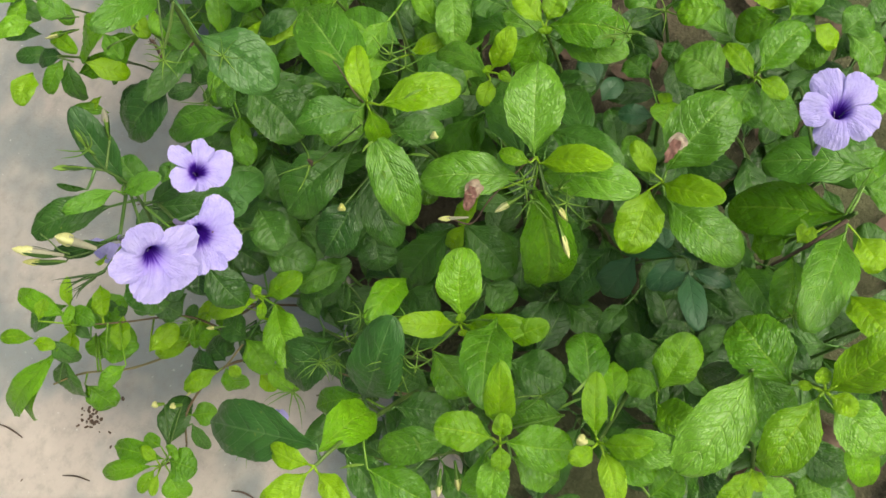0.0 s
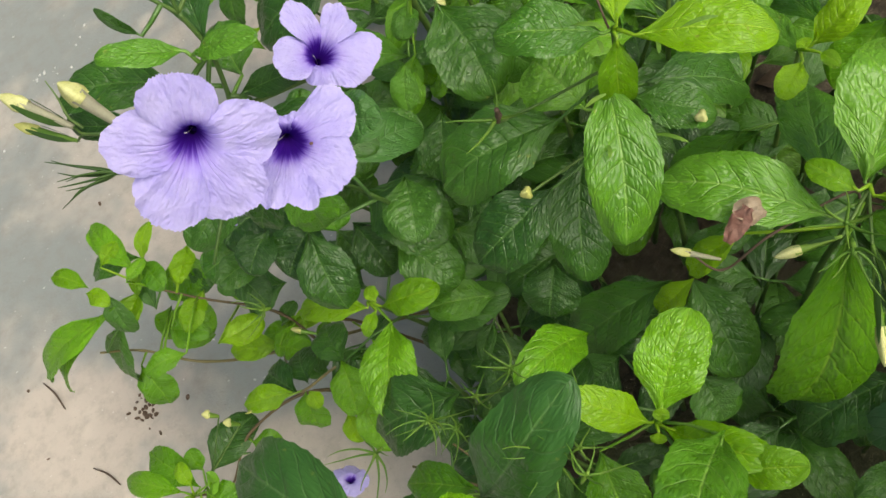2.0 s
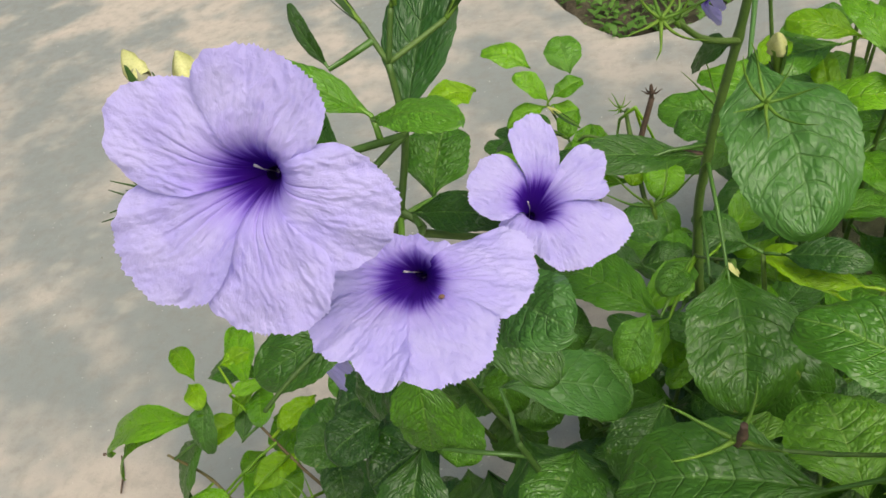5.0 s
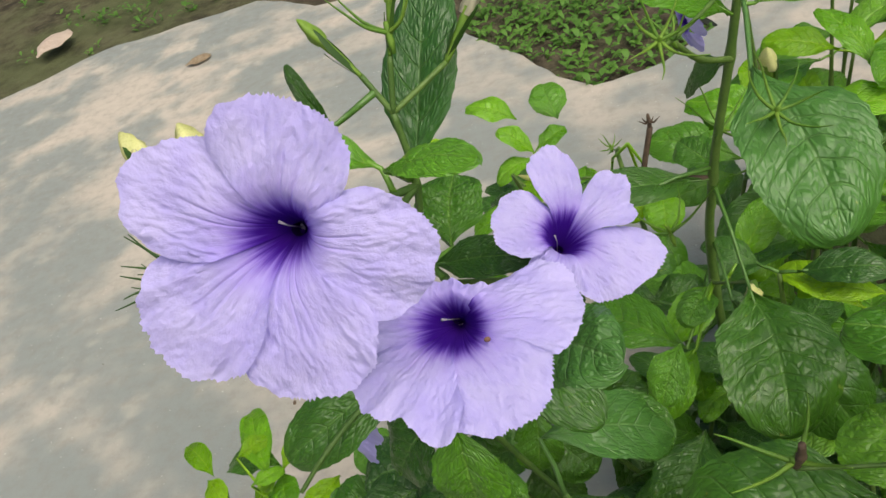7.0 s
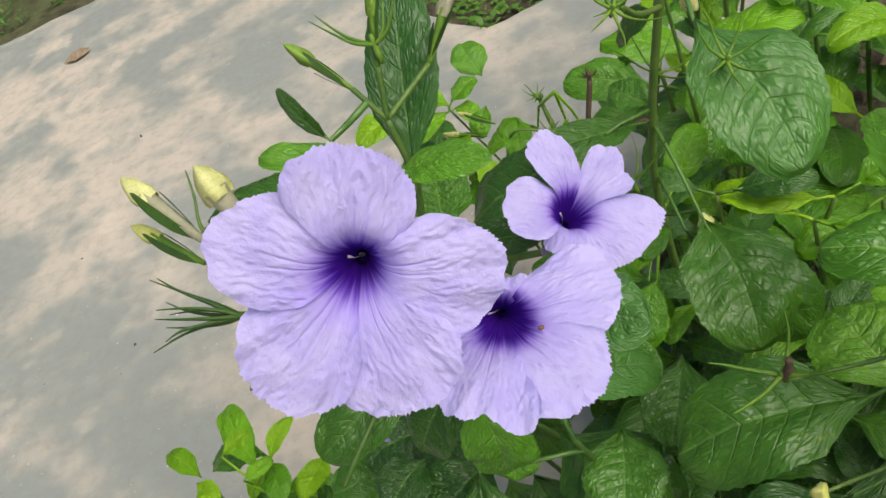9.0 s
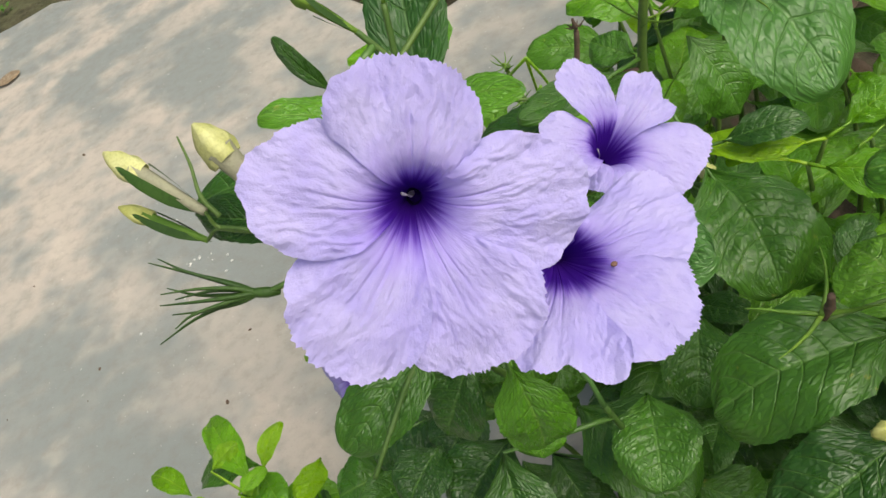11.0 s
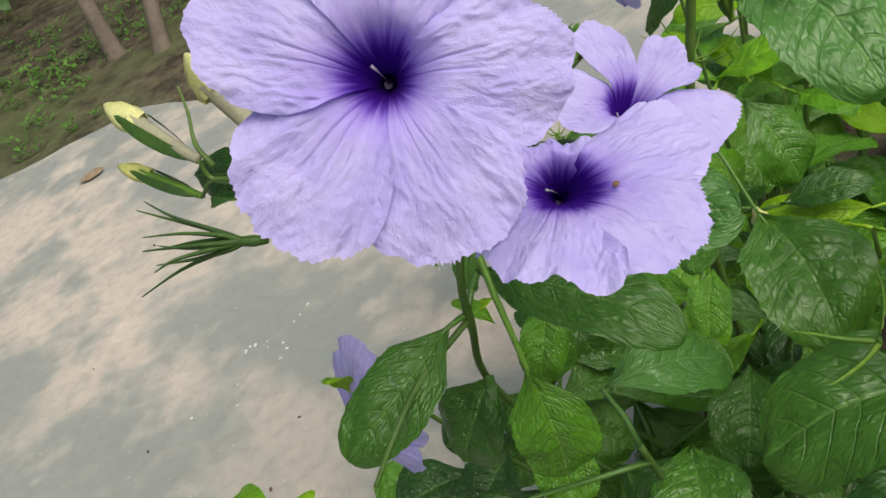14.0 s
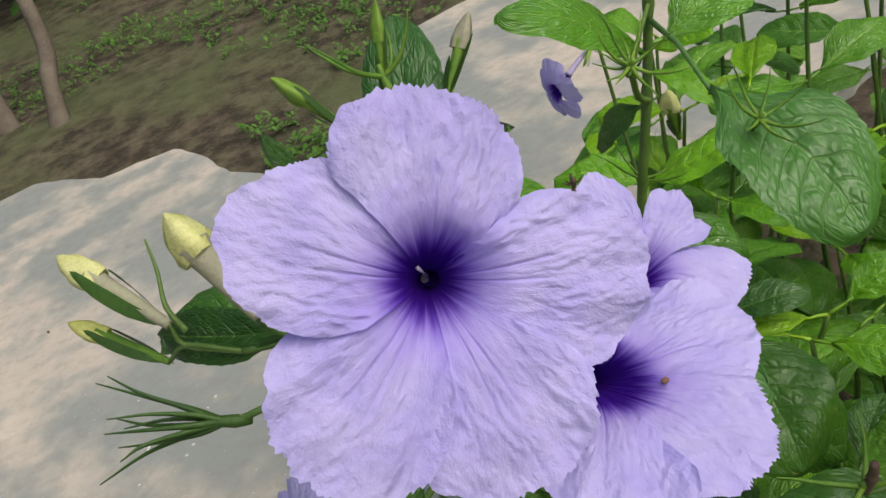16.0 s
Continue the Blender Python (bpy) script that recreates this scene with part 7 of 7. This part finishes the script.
leaf(plant, (-0.0902, 0.1389, 0.0949), (-0.0811, 0.1561, 0.0904), 0.0122, LEAF_MID, 0.08, hold=(-0.0730, 0.1386, 0.0995))
leaf(plant, (-0.0718, 0.1189, 0.1360), (-0.0916, 0.0987, 0.1440), 0.0145, LEAF_OLD_SHADED, 0.08, hold=(-0.0827, 0.1211, 0.1263))
leaf(plant, (-0.1602, 0.1865, 0.1803), (-0.1598, 0.2084, 0.1881), 0.0110, LEAF_OLD_SHADED, 0.08, hold=(-0.1493, 0.1924, 0.1868))
leaf(plant, (-0.0887, 0.1674, 0.1692), (-0.1125, 0.1662, 0.1711), 0.0135, LEAF_YOUNG, 0.08, hold=(-0.1045, 0.1563, 0.1553))
leaf(plant, (-0.0984, 0.1488, 0.1164), (-0.0727, 0.1565, 0.1117), 0.0162, LEAF_YOUNG, 0.08, hold=(-0.0883, 0.1337, 0.1374))
leaf(plant, (-0.0492, 0.0976, 0.1191), (-0.0413, 0.1232, 0.1143), 0.0152, LEAF_OLD_SHADED, 0.08, hold=(-0.0795, 0.1139, 0.1200))
leaf(plant, (-0.1590, 0.1951, 0.2110), (-0.1438, 0.2063, 0.2069), 0.0098, LEAF_MID, 0.08, hold=(-0.1526, 0.1949, 0.1900))
leaf(plant, (-0.0937, 0.0891, 0.1210), (-0.0663, 0.1047, 0.1156), 0.0158, LEAF_OLD_SHADED, 0.08, hold=(-0.0795, 0.1139, 0.1200))
leaf(plant, (-0.1029, 0.1218, 0.1579), (-0.0836, 0.0987, 0.1622), 0.0164, LEAF_MID, 0.08, hold=(-0.0914, 0.1409, 0.1437))
leaf(plant, (-0.0591, 0.1086, 0.1188), (-0.0755, 0.0969, 0.1200), 0.0102, LEAF_OLD_SHADED, 0.08, hold=(-0.0795, 0.1139, 0.1200))
leaf(plant, (-0.0884, 0.1340, 0.1514), (-0.1102, 0.1235, 0.1458), 0.0125, LEAF_MID, 0.08, hold=(-0.0914, 0.1409, 0.1437))
leaf(plant, (-0.1002, 0.1168, 0.1149), (-0.0892, 0.1318, 0.1148), 0.0102, LEAF_MID, 0.08, hold=(-0.0811, 0.1175, 0.1232))
leaf(plant, (-0.0947, 0.1442, 0.1150), (-0.1214, 0.1614, 0.1144), 0.0180, LEAF_MID, 0.08, hold=(-0.0867, 0.1301, 0.1342))
leaf(plant, (-0.1620, 0.1764, 0.1645), (-0.1393, 0.1573, 0.1645), 0.0150, LEAF_MID, 0.08, hold=(-0.1407, 0.1860, 0.1784))
leaf(plant, (-0.1045, 0.1180, 0.1305), (-0.0909, 0.1033, 0.1233), 0.0117, LEAF_OLD_SHADED, 0.08, hold=(-0.0851, 0.1265, 0.1311))
leaf(plant, (-0.1508, 0.2133, 0.1953), (-0.1437, 0.1857, 0.1952), 0.0160, LEAF_MID, 0.08, hold=(-0.1526, 0.1949, 0.1900))
leaf(plant, (-0.1221, 0.2155, 0.1805), (-0.1383, 0.1912, 0.1838), 0.0169, LEAF_YOUNG, 0.08, hold=(-0.1429, 0.1876, 0.1805))
leaf(plant, (-0.1003, 0.1326, 0.1469), (-0.0866, 0.1155, 0.1492), 0.0111, LEAF_MID, 0.08, hold=(-0.0914, 0.1409, 0.1437))
leaf(plant, (-0.1749, 0.2230, 0.2034), (-0.1560, 0.2305, 0.2056), 0.0124, LEAF_YOUNG, 0.08, hold=(-0.1526, 0.1949, 0.1900))
leaf(plant, (-0.1292, 0.1331, 0.1856), (-0.0991, 0.1356, 0.1763), 0.0191, LEAF_YOUNG, 0.08, hold=(-0.1143, 0.1646, 0.1605))
leaf(plant, (-0.1697, 0.2146, 0.1686), (-0.1926, 0.1962, 0.1701), 0.0188, LEAF_YOUNG, 0.08, hold=(-0.1526, 0.1949, 0.1900))
leaf(plant, (-0.1546, 0.1466, 0.1766), (-0.1846, 0.1487, 0.1792), 0.0152, LEAF_MID, 0.08, hold=(-0.1342, 0.1811, 0.1721))
leaf(plant, (-0.0590, 0.1324, 0.0863), (-0.0435, 0.1071, 0.0765), 0.0165, LEAF_YOUNG, 0.08, hold=(-0.0658, 0.1479, 0.0805))
leaf(plant, (-0.1013, 0.1636, 0.1728), (-0.1167, 0.1748, 0.1791), 0.0110, LEAF_OLD_SHADED, 0.08, hold=(-0.1104, 0.1613, 0.1584))
leaf(plant, (-0.1292, 0.1856, 0.1680), (-0.1508, 0.1631, 0.1714), 0.0176, LEAF_YOUNG, 0.08, hold=(-0.1321, 0.1795, 0.1700))
sepal_scrap((0.1275, 0.0596, 0.4150), (0.1308, 0.0403, 0.4180))
sepal_scrap((0.1106, 0.0482, 0.4120), (0.1146, 0.0357, 0.4150))
sepal_scrap((0.1079, 0.0187, 0.4150), (0.1156, 0.0087, 0.4180))
sepal_scrap((0.1135, 0.0111, 0.4100), (0.1112, 0.0029, 0.4130))
sepal_scrap((0.1374, -0.0031, 0.4080), (0.1494, -0.0096, 0.4110))
sepal_scrap((0.1320, 0.0028, 0.4000), (0.1287, -0.0037, 0.4030))
sepal_scrap((0.1192, -0.0062, 0.3600), (0.1272, -0.0196, 0.3630))
sepal_scrap((0.1017, -0.0044, 0.3700), (0.0980, -0.0120, 0.3730))
sepal_scrap((0.1005, 0.0082, 0.3800), (0.1105, 0.0065, 0.3830))
sepal_scrap((0.2598, -0.0417, 0.3300), (0.2702, -0.0520, 0.3330))
sepal_scrap((0.2745, -0.0507, 0.3300), (0.2789, -0.0656, 0.3330))
sepal_scrap((0.1718, -0.0628, 0.3650), (0.1668, -0.0699, 0.3680))
sepal_scrap((0.0464, -0.1038, 0.3100), (0.0427, -0.1094, 0.3130))
sepal_scrap((-0.0055, -0.1261, 0.3600), (-0.0083, -0.1366, 0.3630))
sepal_scrap((-0.0487, -0.1056, 0.3600), (-0.0359, -0.1162, 0.3630))
sepal_scrap((0.2490, -0.2089, 0.3000), (0.2471, -0.2160, 0.3030))
sepal_scrap((0.0602, -0.1795, 0.3600), (0.0750, -0.1859, 0.3630))
sepal_scrap((0.0861, -0.1805, 0.3600), (0.0725, -0.1807, 0.3630))

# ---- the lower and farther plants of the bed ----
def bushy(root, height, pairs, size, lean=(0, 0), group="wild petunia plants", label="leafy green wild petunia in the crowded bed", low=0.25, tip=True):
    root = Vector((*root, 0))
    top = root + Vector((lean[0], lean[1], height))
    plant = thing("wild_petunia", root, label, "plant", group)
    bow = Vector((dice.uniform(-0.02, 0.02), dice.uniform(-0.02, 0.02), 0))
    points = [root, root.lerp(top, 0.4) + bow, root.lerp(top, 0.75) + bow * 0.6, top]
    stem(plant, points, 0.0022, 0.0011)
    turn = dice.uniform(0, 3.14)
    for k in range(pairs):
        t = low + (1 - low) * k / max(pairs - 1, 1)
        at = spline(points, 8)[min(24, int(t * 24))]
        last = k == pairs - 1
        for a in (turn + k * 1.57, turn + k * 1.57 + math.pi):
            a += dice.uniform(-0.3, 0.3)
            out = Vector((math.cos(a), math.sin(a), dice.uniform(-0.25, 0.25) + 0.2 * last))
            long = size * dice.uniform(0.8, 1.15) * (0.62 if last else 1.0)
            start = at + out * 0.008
            # Plants without a young tip get the darkest green only: understory shade as colour.
            material = dice.choice((LEAF_YOUNG, LEAF_MID, LEAF_MID)) if last and tip else dice.choice((LEAF_OLD_SHADED, LEAF_GREEN, LEAF_GREEN, LEAF_PALE) if tip else (LEAF_OLD_SHADED,))
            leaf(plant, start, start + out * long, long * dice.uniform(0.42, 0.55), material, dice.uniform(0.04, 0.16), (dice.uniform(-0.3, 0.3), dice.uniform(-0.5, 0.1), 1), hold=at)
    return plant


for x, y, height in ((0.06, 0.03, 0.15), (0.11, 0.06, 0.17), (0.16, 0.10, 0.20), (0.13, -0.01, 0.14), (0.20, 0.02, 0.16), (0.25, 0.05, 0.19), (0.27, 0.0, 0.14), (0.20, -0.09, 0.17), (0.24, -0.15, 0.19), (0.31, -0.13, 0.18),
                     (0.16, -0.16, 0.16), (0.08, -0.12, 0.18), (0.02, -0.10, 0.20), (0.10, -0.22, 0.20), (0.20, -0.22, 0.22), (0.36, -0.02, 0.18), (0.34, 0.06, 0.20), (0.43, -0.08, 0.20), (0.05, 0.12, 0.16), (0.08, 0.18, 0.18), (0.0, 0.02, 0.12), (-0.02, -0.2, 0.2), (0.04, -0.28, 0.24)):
    bushy((x, y), height, 3, 0.055, (dice.uniform(-0.02, 0.02), dice.uniform(-0.02, 0.02)), low=0.35, tip=False, label="low wild petunia with oval leaves coloured dark for shade")
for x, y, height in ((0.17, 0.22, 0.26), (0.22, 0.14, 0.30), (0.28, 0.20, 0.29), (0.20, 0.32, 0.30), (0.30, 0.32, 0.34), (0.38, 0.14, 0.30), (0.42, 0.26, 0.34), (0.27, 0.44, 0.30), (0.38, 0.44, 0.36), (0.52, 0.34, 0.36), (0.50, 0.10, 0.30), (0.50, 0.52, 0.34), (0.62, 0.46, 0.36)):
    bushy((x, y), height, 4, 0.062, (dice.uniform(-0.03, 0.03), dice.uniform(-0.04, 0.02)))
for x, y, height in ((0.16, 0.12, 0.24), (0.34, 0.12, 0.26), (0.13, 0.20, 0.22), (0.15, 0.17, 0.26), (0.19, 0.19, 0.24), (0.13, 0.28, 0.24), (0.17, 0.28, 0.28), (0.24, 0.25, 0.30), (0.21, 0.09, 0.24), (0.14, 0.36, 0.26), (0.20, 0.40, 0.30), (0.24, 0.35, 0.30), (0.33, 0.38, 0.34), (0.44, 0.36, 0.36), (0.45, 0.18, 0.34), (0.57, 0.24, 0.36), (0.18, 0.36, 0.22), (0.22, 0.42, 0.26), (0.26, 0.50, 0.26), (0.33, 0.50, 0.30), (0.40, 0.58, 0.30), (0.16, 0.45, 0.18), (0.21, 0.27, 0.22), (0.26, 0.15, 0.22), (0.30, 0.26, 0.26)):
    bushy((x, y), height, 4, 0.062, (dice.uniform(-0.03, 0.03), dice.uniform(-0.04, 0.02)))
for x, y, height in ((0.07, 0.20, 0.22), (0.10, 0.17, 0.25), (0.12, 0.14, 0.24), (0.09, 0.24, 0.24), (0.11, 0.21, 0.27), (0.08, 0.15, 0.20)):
    bushy((x, y), height, 4, 0.058, (dice.uniform(-0.02, 0.01), dice.uniform(-0.03, 0.0)), tip=False, label="low wild petunia with oval leaves coloured dark for shade")
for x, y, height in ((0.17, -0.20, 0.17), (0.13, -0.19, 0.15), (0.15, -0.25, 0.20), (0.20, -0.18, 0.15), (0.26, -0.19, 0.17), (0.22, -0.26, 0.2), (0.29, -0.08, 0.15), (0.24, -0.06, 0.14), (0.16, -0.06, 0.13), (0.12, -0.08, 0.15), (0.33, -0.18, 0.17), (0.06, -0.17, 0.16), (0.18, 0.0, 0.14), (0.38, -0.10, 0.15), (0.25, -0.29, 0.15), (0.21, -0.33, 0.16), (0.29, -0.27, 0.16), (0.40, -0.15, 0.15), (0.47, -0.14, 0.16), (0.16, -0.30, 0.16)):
    bushy((x, y), height, 3, 0.060, (dice.uniform(-0.02, 0.02), dice.uniform(-0.02, 0.02)), low=0.4, tip=False, label="low wild petunia with oval leaves coloured dark for shade")
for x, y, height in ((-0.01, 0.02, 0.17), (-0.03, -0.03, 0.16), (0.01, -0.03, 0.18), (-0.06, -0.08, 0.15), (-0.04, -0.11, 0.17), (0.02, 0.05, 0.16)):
    bushy((x, y), height, 4, 0.046, (dice.uniform(-0.02, 0.02), dice.uniform(-0.02, 0.02)), low=0.35, tip=False, label="low wild petunia with oval leaves coloured dark for shade")

# Spent calyces with thin pointed sepals, caught on the upper leaves.
for place in ((0.0940, 0.1792, 0.3687), (0.0887, 0.0926, 0.4310), (0.0642, 0.1043, 0.4529), (0.0621, 0.1134, 0.3805),
              (-0.0573, 0.0506, 0.3204), (-0.0148, -0.0439, 0.3371), (-0.0073, -0.0520, 0.3331), (0.0243, -0.1032, 0.3663), (0.0197, -0.0889, 0.3604),
              (-0.0788, -0.0439, 0.3504), (-0.0380, -0.0448, 0.3406), (0.0224, -0.0371, 0.3140), (0.1546, -0.1072, 0.3712), (0.2629, -0.0639, 0.3600),
              (0.2935, -0.0696, 0.3478), (0.1528, 0.0198, 0.4120), (0.1947, -0.2422, 0.3096), (0.0616, -0.1650, 0.3414)):
    knot = thing("spent_calyx", place, "spent yellow-green calyx with thin spread sepals", "calyx", "spent calyces")
    sepals(knot, place, (dice.uniform(-0.7, 0.7), dice.uniform(-0.8, 0.3), 0.8), dice.uniform(0.013, 0.019), dice.choice((5, 6, 7)), dice.uniform(0.6, 1.0), "cup", SEPAL, thick=0.0006)
